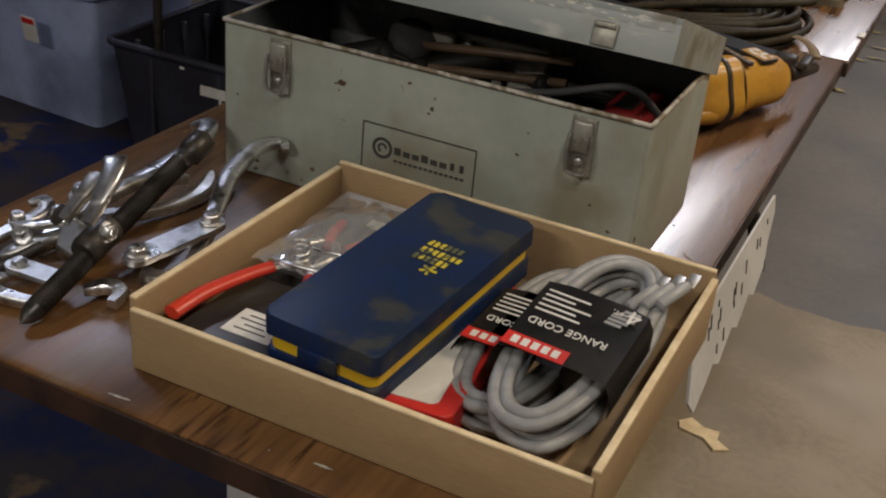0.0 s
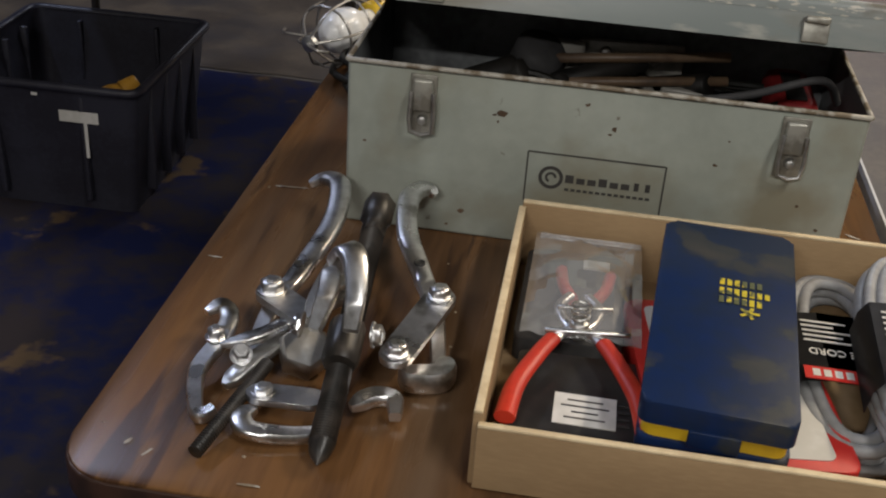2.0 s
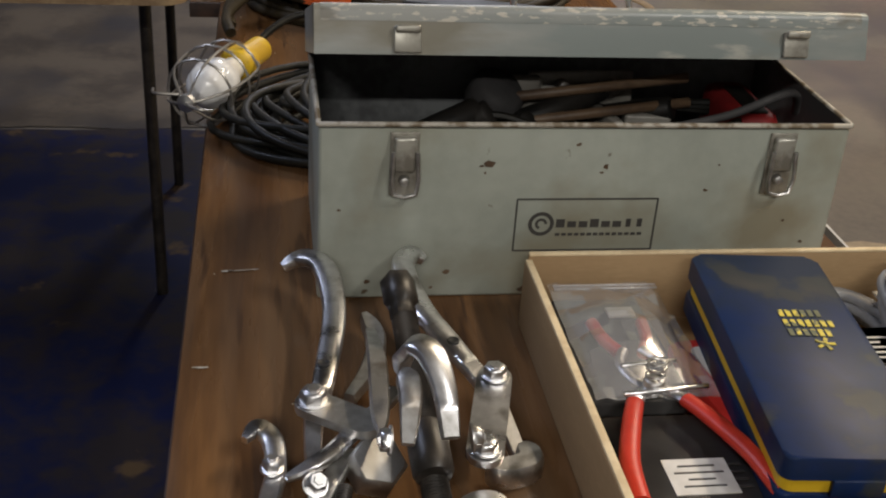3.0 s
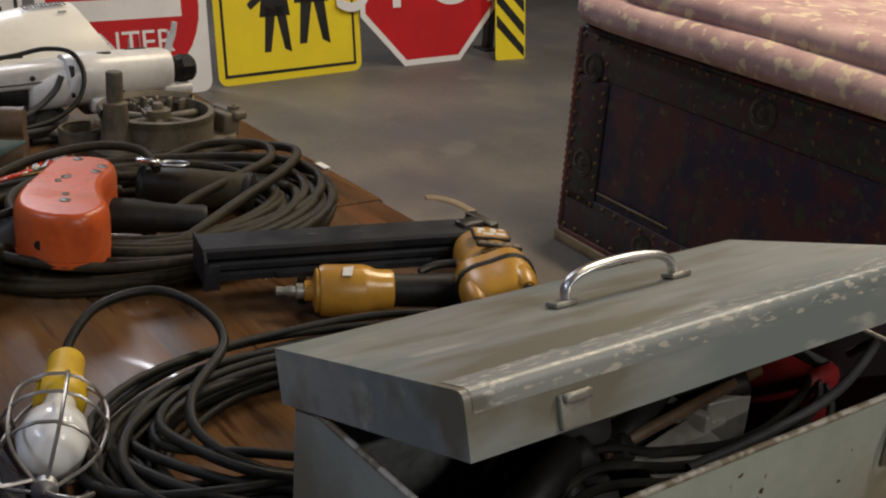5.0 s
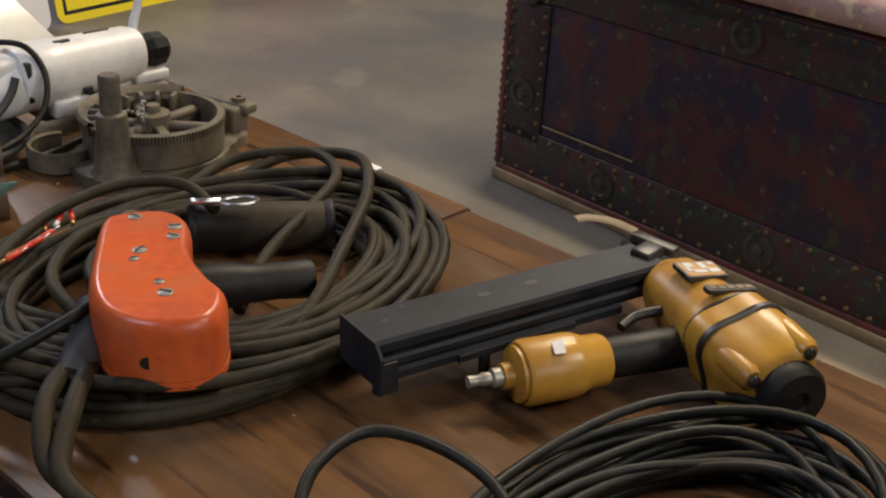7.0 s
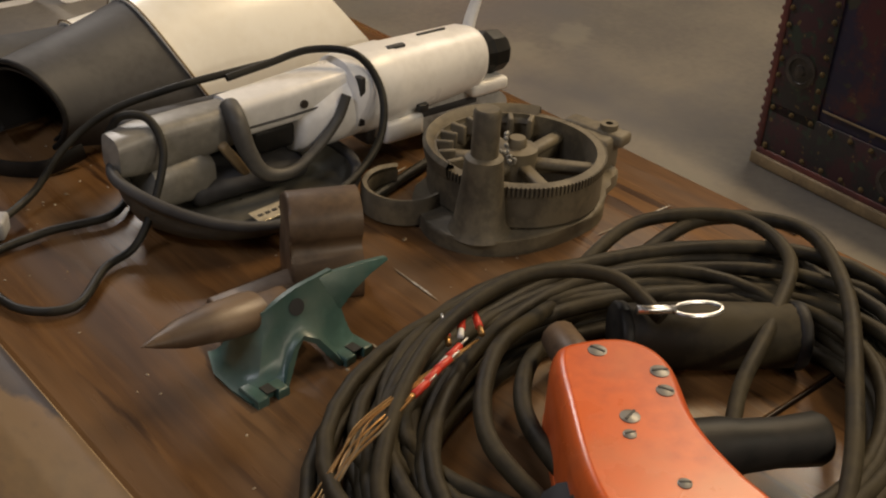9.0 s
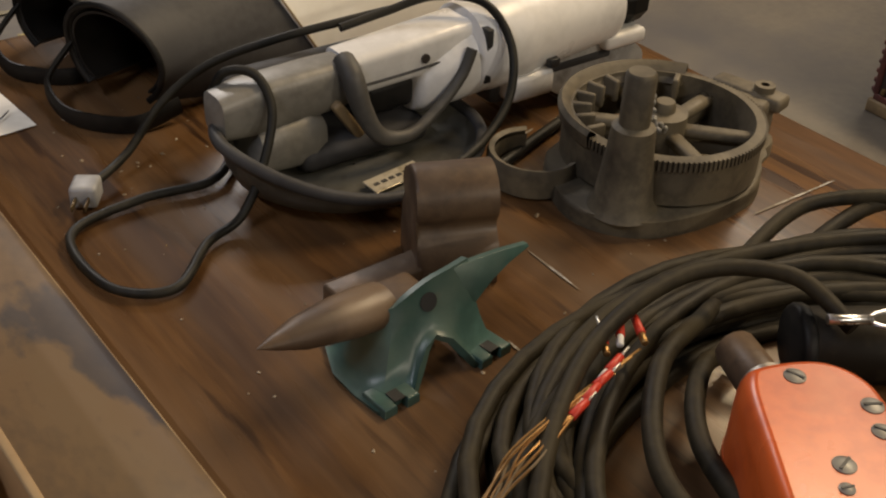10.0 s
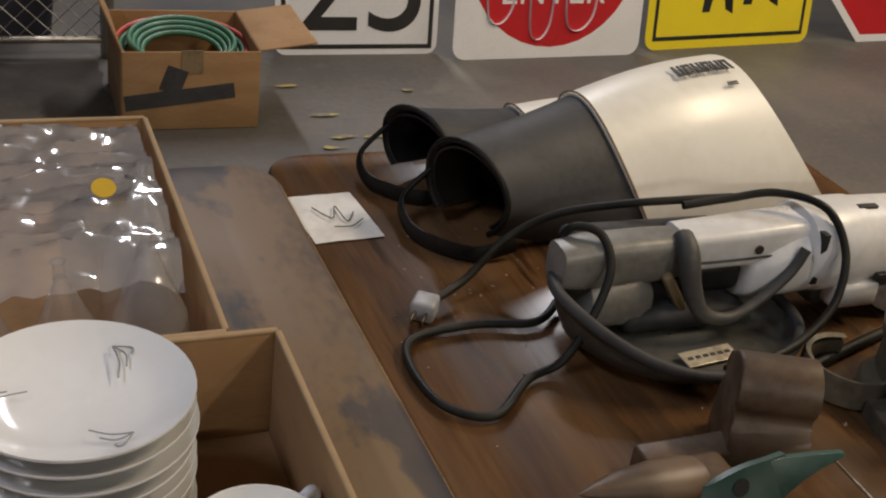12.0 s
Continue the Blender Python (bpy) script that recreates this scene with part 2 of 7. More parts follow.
    tan=surf("tan_trim", (0.24, 0.17, 0.09), (0.17, 0.12, 0.065), 0.6, scale=12),
    brass=surf("tarnished_brass", (0.20, 0.145, 0.065), (0.09, 0.06, 0.03), 0.45, 0.6, scale=20),
    fabric=surf("pink_patterned_fabric", (0.48, 0.33, 0.31), (0.36, 0.23, 0.23), 0.9, scale=7, fine=140, bump=0.2, spot=(0.58, 0.48, 0.34), spot_size=22, spot_at=0.56),
    sign_white=surf("white_sign_sheet", (0.84, 0.84, 0.86), (0.77, 0.77, 0.79), 0.4, scale=4),
    sign_yellow=surf("yellow_sign_sheet", (0.86, 0.70, 0.03), (0.82, 0.65, 0.03), 0.4, scale=4),
    sign_red=surf("red_sign_sheet", (0.56, 0.022, 0.028), (0.48, 0.018, 0.024), 0.4, scale=4),
    sign_black=surf("black_sign_ink", (0.015, 0.015, 0.016), (0.022, 0.022, 0.022), 0.5),
    sign_back=surf("bare_aluminium", (0.50, 0.50, 0.50), (0.40, 0.40, 0.40), 0.4, 0.9),
    china=surf("white_china", (0.80, 0.80, 0.79), (0.76, 0.76, 0.75), 0.08, bump=0, scale=4),
    hose=surf("green_hose", (0.045, 0.16, 0.085), (0.03, 0.11, 0.06), 0.4, scale=15),
    hose_red=surf("red_hose", (0.42, 0.05, 0.03), (0.34, 0.04, 0.03), 0.4, scale=15),
    ink=surf("black_ink", (0.03, 0.028, 0.028), (0.05, 0.046, 0.042), 0.6),
    print_yellow=surf("rubbed_yellow_print", (0.62, 0.50, 0.03), (0.10, 0.11, 0.05), 0.45, scale=60, fine=200, sharp=0.2),
    copper=surf("copper_wire", (0.50, 0.30, 0.12), (0.36, 0.20, 0.08), 0.35, 0.8),
    wire=surf("galvanized_wire", (0.36, 0.34, 0.31), (0.22, 0.20, 0.18), 0.4, 0.8),
    bulb=surf("frosted_bulb", (0.86, 0.86, 0.85), (0.80, 0.80, 0.79), 0.22, bump=0),
    box_white=surf("white_box_board", (0.62, 0.61, 0.60), (0.52, 0.51, 0.50), 0.7, scale=5),
    film=clear("clear_plastic_film", (0.97, 0.97, 0.97), 0.14, 0.30, 0.25),
    glass=clear("clear_glass", (0.98, 0.98, 0.98), 0.08, 0.20, 0.12),
)


# ---- mesh tools ----
def box(bm, cx, cy, cz, sx, sy, sz, bevel=0.0, m=None, seg=2):
    """A box about a centre, its edges rounded."""
    made = bmesh.ops.create_cube(bm, size=1, matrix=(m or Matrix()) @ Matrix.Translation((cx, cy, cz)) @ Matrix.Diagonal((sx, sy, sz, 1)))
    if bevel:
        edges = list({e for v in made["verts"] for e in v.link_edges})
        bmesh.ops.bevel(bm, geom=edges, offset=bevel, segments=seg, affect="EDGES", profile=0.5)


def prism(bm, outline, z0, z1, bevel=0.0, m=None):
    """An outline in x and y, raised from z0 to z1; its top edge rounded."""
    m = m or Matrix()
    low = [bm.verts.new(m @ Vector((x, y, z0))) for x, y in outline]
    high = [bm.verts.new(m @ Vector((x, y, z1))) for x, y in outline]
    top, n = bm.faces.new(high), len(low)
    bm.faces.new(low[::-1])
    for i in range(n):
        bm.faces.new((low[i], low[(i + 1) % n], high[(i + 1) % n], high[i]))
    if bevel:
        bmesh.ops.bevel(bm, geom=list(top.edges), offset=bevel, segments=3, affect="EDGES", profile=0.5)


def lathe(bm, profile, m=None, seg=24, start=0.0, sweep=360.0):
    """A profile of (radius, height) turned about z."""
    m, full = m or Matrix(), sweep >= 360
    steps = seg if full else seg + 1
    rings = []
    for i in range(steps):
        a = radians(start + sweep * i / seg)
        rings.append([bm.verts.new(m @ Vector((r * math.cos(a), r * math.sin(a), z))) for r, z in profile])
    for i in range(seg):
        p, q = rings[i], rings[(i + 1) % steps]
        for k in range(len(profile) - 1):
            bm.faces.new((p[k], q[k], q[k + 1], p[k + 1]))


def along(a, b):
    """The pose at a whose z axis points to b."""
    d = Vector(b) - Vector(a)
    return Matrix.Translation(a) @ d.to_track_quat("Z", "Y").to_matrix().to_4x4(), d.length


def rod(bm, a, b, r, r2=None, seg=14, cap=0.12):
    """A round bar from a to b with softened ends."""
    m, h = along(a, b)
    r2 = r if r2 is None else r2
    e = min(cap * r, h * 0.2)
    lathe(bm, [(0.0001, 0), (r - e, 0), (r, e), (r2, h - e), (max(r2 - e, 0.0001), h), (0.0001, h)], m, seg)


def tube(bm, pts, r, seg=8, closed=False, flat=1.0, cap=True):
    """A round or flattened tube along a line of points."""
    pts = [Vector(p) for p in pts]
    n, rings, side = len(pts), [], None
    for i, p in enumerate(pts):
        before, after = (pts[i - 1], pts[(i + 1) % n]) if closed else (pts[max(i - 1, 0)], pts[min(i + 1, n - 1)])
        t = (after - before).normalized()
        if side is None:
            side = t.cross(Vector((0, 0, 1)))
            side = side if side.length > 0.01 else t.cross(Vector((1, 0, 0)))
        side = (side - t * side.dot(t)).normalized()
        up = side.cross(t)
        rad = r(i / (n - 1)) if callable(r) else r
        rings.append([bm.verts.new(p + side * (rad * math.cos(2 * math.pi * k / seg)) + up * (rad * flat * math.sin(2 * math.pi * k / seg))) for k in range(seg)])
    for i in range(n if closed else n - 1):
        a, b = rings[i], rings[(i + 1) % n]
        for k in range(seg):
            bm.faces.new((a[k], a[(k + 1) % seg], b[(k + 1) % seg], b[k]))
    if cap and not closed:
        bm.faces.new(rings[0][::-1])
        bm.faces.new(rings[-1])


def smooth_line(knots, steps=10, closed=False):
    """A smooth curve through a few knots."""
    k = [Vector(p) for p in knots]
    n, out = len(k), []
    for i in range(n if closed else n - 1):
        p0, p1, p2, p3 = (k[(i + j) % n] for j in (-1, 0, 1, 2)) if closed else (k[max(i - 1, 0)], k[i], k[i + 1], k[min(i + 2, n - 1)])
        for s in range(steps):
            u = s / steps
            out.append(0.5 * (2 * p1 + (p2 - p0) * u + (2 * p0 - 5 * p1 + 4 * p2 - p3) * u * u + (3 * p1 - p0 - 3 * p2 + p3) * u**3))
    return out if closed else out + [k[-1]]


def part(name, bm, material, parent=None, label="", smooth=True, angle=50):
    """Links a bmesh as one mesh object under a thing or a part."""
    bmesh.ops.recalc_face_normals(bm, faces=bm.faces)
    me = bpy.data.meshes.new(name)
    bm.to_mesh(me)
    bm.free()
    me.materials.append(M[material])
    if smooth:
        me.polygons.foreach_set("use_smooth", [True] * len(me.polygons))
        me.set_sharp_from_angle(angle=radians(angle))
    ob = new(name, me)
    if parent:
        ob.parent = parent
    if label:
        ob["label"] = label
    if name in ("scraped_band", "rust_marks") or "print" in name and name != "printed_panel":
        ob["kind"] = "stuff"
    return ob


def boxed(name, material, parent, *args, label="", **kw):
    bm = bmesh.new()
    box(bm, *args, **kw)
    return part(name, bm, material, parent, label)


def thing(name, x, y, z, turn=0.0, label="", category="", group="", kind="", tilt=(0, 0)):
    ob = new(name)
    ob.empty_display_size = 0.05
    ob.matrix_basis = pose(x, y, z, tilt[0], tilt[1], turn)
    return tagged(ob, label, category, group, kind)


def rounded(w, d, r, seg=5, corners=(1, 1, 1, 1)):
    """A rectangle about the origin with rounded corners (counted from the near left one, anticlockwise)."""
    out = []
    for (sx, sy, a0), on in zip(((-1, -1, 180), (1, -1, 270), (1, 1, 0), (-1, 1, 90)), corners):
        cx, cy = sx * (w / 2 - r), sy * (d / 2 - r)
        if not on:
            out.append((sx * w / 2, sy * d / 2))
            continue
        for k in range(seg + 1):
            a = radians(a0 + 90 * k / seg)
            out.append((cx + r * math.cos(a), cy + r * math.sin(a)))
    return out


def words(name, text, material, parent, size, m, label=""):
    """Raised lettering as a flat mesh."""
    c = bpy.data.curves.new(name, "FONT")
    c.body, c.size, c.extrude, c.align_x, c.align_y = text, size, 0.0004, "CENTER", "CENTER"
    tmp = bpy.data.objects.new(name, c)
    scene.collection.objects.link(tmp)
    me = bpy.data.meshes.new_from_object(tmp.evaluated_get(bpy.context.evaluated_depsgraph_get()))
    bpy.data.objects.remove(tmp)
    me.materials.clear()
    me.materials.append(M[material])
    ob = new(name, me)
    ob.parent = parent
    ob.matrix_basis = m
    if label:
        ob["label"] = label
    return ob


TOP = 0.74

# ---- setting ----
def sheet(name, material, x0, y0, x1, y1, z, label, category, ragged=0.0, cuts=1):
    """A level sheet of floor, its outline a little ragged."""
    bm = bmesh.new()
    ring = []
    for (ax, ay), (bx, by) in (((x0, y0), (x1, y0)), ((x1, y0), (x1, y1)), ((x1, y1), (x0, y1)), ((x0, y1), (x0, y0))):
        for i in range(cuts):
            u = i / cuts
            ring.append((ax + (bx - ax) * u + random.uniform(-ragged, ragged), ay + (by - ay) * u + random.uniform(-ragged, ragged)))
    bm.faces.new([bm.verts.new((x, y, z)) for x, y in ring])
    return tagged(part(name, bm, material, None, label, smooth=False), label, category, kind="structure")


sheet("floor", "concrete", -5, -5, 9, 10, 0, "worn grey concrete warehouse floor", "floor")
sheet("floor_dark_paint", "dark_floor", -4.9, -4.9, 0.28, 2.24, 0.003, "dark blue stained and rusty painted floor", "floor", 0.012, 40)
sheet("floor_dark_paint_far", "brown_floor", -4.9, 2.255, -0.14, 4.42, 0.003, "dark stained painted floor by the fence", "floor", 0.012, 40)
sheet("floor_bare_patch", "beige", 0.42, -4.9, 2.6, 1.48, 0.003, "bare beige patch of worn floor", "floor", 0.014, 40)

for name, cx, cy, sx, sy in (("wall_north", 2, 10.1, 14.4, 0.2), ("wall_south", 2, -5.1, 14.4, 0.2), ("wall_west", -5.1, 2.5, 0.2, 15), ("wall_east", 9.1, 2.5, 0.2, 15)):
    tagged(boxed(name, "plaster", None, cx, cy, 1.8, sx, sy, 3.6), "plain grey painted warehouse wall", "wall", kind="structure")
tagged(boxed("ceiling", "ceiling", None, 2, 2.5, 3.7, 14.4, 15.4, 0.16), "plain light grey warehouse ceiling", "ceiling", kind="structure")

# worn yellow line: broken flakes of paint
bm = bmesh.new()
for i in range(46):
    u = i / 45
    if random.random() < 0.22:
        continue
    x, y = 0.925 - 0.17 * u + random.uniform(-0.012, 0.012), 1.25 + 2.2 * u
    ring = [(x + random.uniform(0.012, 0.032) * math.cos(a), y + random.uniform(0.024, 0.060) * math.sin(a)) for a in (0.3, 1.2, 2.3, 3.3, 4.2, 5.4)]
    bm.faces.new([bm.verts.new((px, py, 0.0065)) for px, py in ring])
for i in range(26):
    x, y = random.uniform(0.25, 1.0), random.uniform(3.2, 4.25)
    ring = [(x + random.uniform(0.006, 0.055) * math.cos(a), y + random.uniform(0.004, 0.024) * math.sin(a)) for a in (0.3, 1.2, 2.3, 3.3, 4.2, 5.4)]
    if i % 2:
        bm.faces.new([bm.verts.new((px, py, 0.0065)) for px, py in ring])
tagged(part("floor_line", bm, "yellow_line", None, "", False), "broken worn yellow paint line on concrete", "floor marking", kind="structure")


# ---- tables ----
def folding_table(x0, y0, x1, y1, top, material, label, edge="edge", inset=0.22, side=0.10, corners=(1, 1, 1, 1)):
    """A folding table: laminate top, edge band, apron, and pairs of bent steel legs."""
    w, d = x1 - x0, y1 - y0
    tb = thing("folding_table", (x0 + x1) / 2, (y0 + y1) / 2, 0, 0, label, "table")
    bm = bmesh.new()
    prism(bm, rounded(w - 0.004, d - 0.004, 0.05, 6, corners), top - 0.020, top, 0.0015)
    part("tabletop", bm, material, tb)
    bm = bmesh.new()
    prism(bm, rounded(w, d, 0.052, 6, corners), top - 0.030, top - 0.0025, 0.002)
    part("edge_band", bm, edge, tb, "dark worn edge band")
    for sy in (-1, 1):
        bm = bmesh.new()
        yy = sy * (d / 2 - inset)
        line = smooth_line([(-w / 2 + side, yy, 0.0), (-w / 2 + side, yy, top - 0.1), (-w / 2 + side, yy, top - 0.045), (0, yy, top - 0.042), (w / 2 - side, yy, top - 0.045), (w / 2 - side, yy, top - 0.1), (w / 2 - side, yy, 0.0)], 5)
        tube(bm, line, 0.0125, 8)
        part("leg", bm, "black_steel", tb, "bent dark steel leg frame")
        bm = bmesh.new()
        rod(bm, (0, yy, top - 0.05), (0, yy - sy * 0.24, top - 0.035), 0.006)
        part("brace", bm, "black_steel", tb)
    return tb


folding_table(-0.130, -0.470, 0.608, 1.050, TOP, "wood", "long walnut laminate folding table with scratched top", inset=0.45, side=0.27, corners=(1, 1, 0, 0))
folding_table(-0.184, 1.052, 0.616, 2.135, TOP, "wood", "walnut laminate folding table with dusty scratched top", inset=0.40, side=0.30, corners=(0, 0, 1, 1))
folding_table(-1.25, 1.060, -0.186, 2.078, TOP + 0.017, "wood2", "dusty brown table with worn tan edging", "trim2")

# chips, scratches and dust marks on the tops
bm = bmesh.new()
for x, y, l, a in ((-0.074, 0.061, 0.035, 5), (-0.110, -0.118, 0.016, 0), (-0.09, 0.06, 0.014, 5), (0.612, 1.242, 0.03, 100), (0.58, 0.09, 0.022, 20), (0.575, 0.115, 0.02, -30), (0.555, 0.10, 0.018, 15), (-0.06, -0.43, 0.012, 60), (-0.08, -0.42, 0.010, 60), (0.19, 1.402, 0.075, 88), (0.091, 1.337, 0.02, 90), (0.48, 1.3585, 0.13, -2), (0.34, 1.61, 0.02, 10), (0.13, 1.60, 0.02, 40), (0.52, 0.2, 0.015, 10), (0.03, -0.45, 0.02, 0), (0.22, -0.455, 0.025, 4), (0.42, -0.44, 0.02, 0), (0.56, -0.45, 0.03, 10)):
    m = Matrix.Translation((x, y, TOP + 0.0012)) @ Matrix.Rotation(radians(a), 4, "Z")
    bm.faces.new([bm.verts.new(m @ Vector((px * l / 2, py * random.uniform(0.0008, 0.0022), 0))) for px, py in ((-1, -0.5), (-0.2, -1), (1, -0.3), (0.8, 0.8), (-0.1, 1), (-0.9, 0.6))])
tagged(part("table_scratches", bm, "worn_edge", None, "", False), "pale chips and scratches in the laminate", "scratches", kind="stuff")
rnd = random.Random(77)
bm = bmesh.new()
for i in range(230):
    x, y = (rnd.uniform(-0.15, 0.58), rnd.uniform(1.20, 1.95)) if i < 150 else (rnd.uniform(-0.11, 0.58), rnd.uniform(-0.45, 1.15))
    q, r2 = rnd.uniform(0, 6.28), rnd.uniform(0.0007, 0.0026) * (1 if rnd.random() < 0.85 else 1.8)
    m = Matrix.Translation((x, y, TOP + 0.0004)) @ Matrix.Rotation(q, 4, "Z")
    low = [bm.verts.new(m @ Vector((r2 * rnd.uniform(0.6, 1.3) * math.cos(t), r2 * rnd.uniform(0.4, 0.9) * math.sin(t), 0))) for t in (0.2, 1.5, 2.7, 4.0, 5.2)]
    tip = bm.verts.new(m @ Vector((0, 0, r2 * 0.6)))
    for a, b in zip(low, low[1:] + low[:1]):
        bm.faces.new((a, b, tip))
tagged(part("table_crumbs", bm, "crumb", None, "", False), "pale crumbs and grit on the table tops", "grit", kind="stuff")
bm = bmesh.new()
box(bm, 0.61, 1.243, TOP + 0.0025, 0.014, 0.034, 0.003, 0.001)
tagged(part("laminate_chip", bm, "white_card"), "small white chip lying on the table edge", "chip")


# ---- toolbox ----
def toolbox():
    W, D, H, T = 0.532, 0.245, 0.190, 0.0022
    tb = thing("toolbox", 0, 0, TOP, 0, "open grey painted steel toolbox with rust chips and dents", "toolbox")
    bm = bmesh.new()
    box(bm, W / 2, D / 2, H / 2, W, D, H, 0.004)
    bmesh.ops.delete(bm, geom=[f for f in bm.faces if f.calc_center_median().z > H - 0.003], context="FACES")
    bmesh.ops.recalc_face_normals(bm, faces=bm.faces)
    bmesh.ops.solidify(bm, geom=bm.faces[:], thickness=T)
    part("body", bm, "grey_paint", tb)
    bm = bmesh.new()
    for a, b in (((0, 0), (W, 0)), ((0, 0), (0, D)), ((W, 0), (W, D)), ((0, D), (W, D))):
        rod(bm, (*a, H), (*b, H), 0.0028, seg=8)
    part("rolled_rim", bm, "worn_edge", tb, "scraped rolled steel rim")
    # inner skin in a darker grey than the outside
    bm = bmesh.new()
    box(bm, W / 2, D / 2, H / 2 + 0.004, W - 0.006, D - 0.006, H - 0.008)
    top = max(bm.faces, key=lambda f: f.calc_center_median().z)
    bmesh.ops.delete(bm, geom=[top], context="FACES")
    part("lining", bm, "box_inside", tb, "darker grey inner skin of the box", False)
    # lid, hinged along the back rim
    lid = new("lid")
    lid.parent = tb
    lid.matrix_basis = pose(0, D + 0.011, H - 0.015, -18.0)
    L, LH, r = D + 0.010, 0.046, 0.0075
    prof = [(0, 0), (-L, 0)] + [(-L, LH - r)] + [(-L + r - r * math.cos(radians(a)), LH - r + r * math.sin(radians(a))) for a in (22, 45, 68, 90)] + [(0, LH)]
    bm = bmesh.new()
    x0, x1 = -0.004, W + 0.005
    rows = [[bm.verts.new((x, y, z)) for y, z in prof[1:]] for x in (x0, x1)]
    for k in range(len(prof) - 2):
        bm.faces.new((rows[0][k], rows[0][k + 1], rows[1][k + 1], rows[1][k]))
    back = [[bm.verts.new((x, 0, z)) for z in (LH, 0)] for x in (x0, x1)]
    bm.faces.new((rows[0][-1], back[0][0], back[1][0], rows[1][-1]))
    bm.faces.new((back[0][0], back[0][1], back[1][1], back[1][0]))
    for i, s in ((0, 1), (1, -1)):
        bm.faces.new((rows[i] + back[i])[::s])
    bmesh.ops.recalc_face_normals(bm, faces=bm.faces)
    bmesh.ops.solidify(bm, geom=bm.faces[:], thickness=0.0018)
    part("lid_shell", bm, "lid_paint", lid, "scuffed grey paint worn to bare metal", angle=50)
    bm = bmesh.new()
    rows = []
    for yy, zz in [(-L + 0.032, LH + 0.0005), (-L + 0.022, LH + 0.0005)] + [(-L + r - (r + 0.0005) * math.cos(radians(q)), LH - r + (r + 0.0005) * math.sin(radians(q))) for q in (90, 68, 45, 22, 0)] + [(-L - 0.0005, LH - r - 0.008)]:
        rows.append([bm.verts.new((0.002 + (W - 0.004) * k / 60, yy + (0.006 * noise.noise(Vector((k * 0.5, 0, 1))) if yy > -L + 0.02 else 0), zz)) for k in range(61)])
    for p, q in zip(rows, rows[1:]):
        for k in range(60):
            bm.faces.new((p[k], p[k + 1], q[k + 1], q[k]))
    part("scraped_band", bm, "lid_scrape", lid, "paint scraped to bare metal along the edge")
    # carrying handle
    bm = bmesh.new()
    hy, hz = -0.105, LH
    tube(bm, smooth_line([(0.213, hy, hz + 0.002), (0.216, hy, hz + 0.016), (0.235, hy, hz + 0.025), (0.277, hy, hz + 0.028), (0.319, hy, hz + 0.025), (0.338, hy, hz + 0.016), (0.341, hy, hz + 0.002)], 7), lambda u: 0.0048 + 0.002 * math.sin(math.pi * u), 10, flat=0.6)
    part("handle", bm, "chrome", lid, "bright curved steel handle")
    for x in (0.209, 0.345):
        bm = bmesh.new()
        box(bm, x, hy, hz + 0.003, 0.024, 0.016, 0.005, 0.0015)
        part("handle_bracket", bm, "latch", lid)
    for x in (0.082, 0.462):
        bm = bmesh.new()
        box(bm, x, -L - 0.002, 0.014, 0.026, 0.005, 0.024, 0.0015)
        box(bm, x, -L - 0.007, 0.024, 0.024, 0.006, 0.007, 0.002)
        part("strike_plate", bm, "latch", lid)
    # draw latches on the front
    for x in (0.082, 0.462):
        la = new("latch")
        la.parent = tb
        la.matrix_basis = Matrix.Translation((x, 0, 0.150))
        bm = bmesh.new()
        box(bm, 0, -0.0015, 0, 0.028, 0.003, 0.066, 0.001)
        box(bm, 0, -0.006, 0.012, 0.022, 0.009, 0.036, 0.003)
        part("lever", bm, "latch", la)
        bm = bmesh.new()
        tube(bm, [(-0.0115, -0.011, 0.016), (-0.013, -0.014, -0.012), (-0.011, -0.013, -0.027), (0, -0.013, -0.030), (0.011, -0.013, -0.027), (0.013, -0.014, -0.012), (0.0115, -0.011, 0.016)], 0.0022, 7)
        part("bail", bm, "steel", la, "bent wire bail")
        bm = bmesh.new()
        rod(bm, (0, 0, -0.016), (0, -0.010, -0.016), 0.006, 0.0045)
        part("rivet", bm, "steel", la)
    # printed badge: frame, round mark and bars
    bm = bmesh.new()
    x0, x1, z0, z1, t = 0.197, 0.342, 0.0535, 0.111, 0.0016
    for cx, cz, sx, sz in (((x0 + x1) / 2, z0, x1 - x0, t), ((x0 + x1) / 2, z1, x1 - x0, t), (x0, (z0 + z1) / 2, t, z1 - z0), (x1, (z0 + z1) / 2, t, z1 - z0)):
        box(bm, cx, -0.0004, cz, sx, 0.0006, sz)
    part("badge_frame", bm, "ink", tb, "thin black printed frame", False)
    bm = bmesh.new()
    m = pose(0.2235, -0.0002, 0.0835, 90)
    lathe(bm, [(0.0095, 0.0), (0.0095, 0.0005), (0.0132, 0.0005), (0.0132, 0.0)], m, 28)
    lathe(bm, [(0.0035, 0.0), (0.0035, 0.0005), (0.0062, 0.0005), (0.0062, 0)], m, 20, 0, 250)
    part("round_mark", bm, "ink", tb)
    bm = bmesh.new()
    for i, h in enumerate((9, 6.5, 6.5, 9, 6.5, 6.5, 9, 9)):
        box(bm, 0.2435 + i * 0.0118, -0.0004, 0.0795 + h * 0.0005, 0.0088 if i < 6 else 0.005, 0.0006, h * 0.001)
    part("print", bm, "ink", tb, "black lettering", False)
    bm = bmesh.new()
    for i in range(14):
        box(bm, 0.2415 + i * 0.0066, -0.0004, 0.0715, 0.0045, 0.0006, 0.0028)
    part("small_print", bm, "ink", tb, "", False)
    # rust marks and paint chips
    bm = bmesh.new()
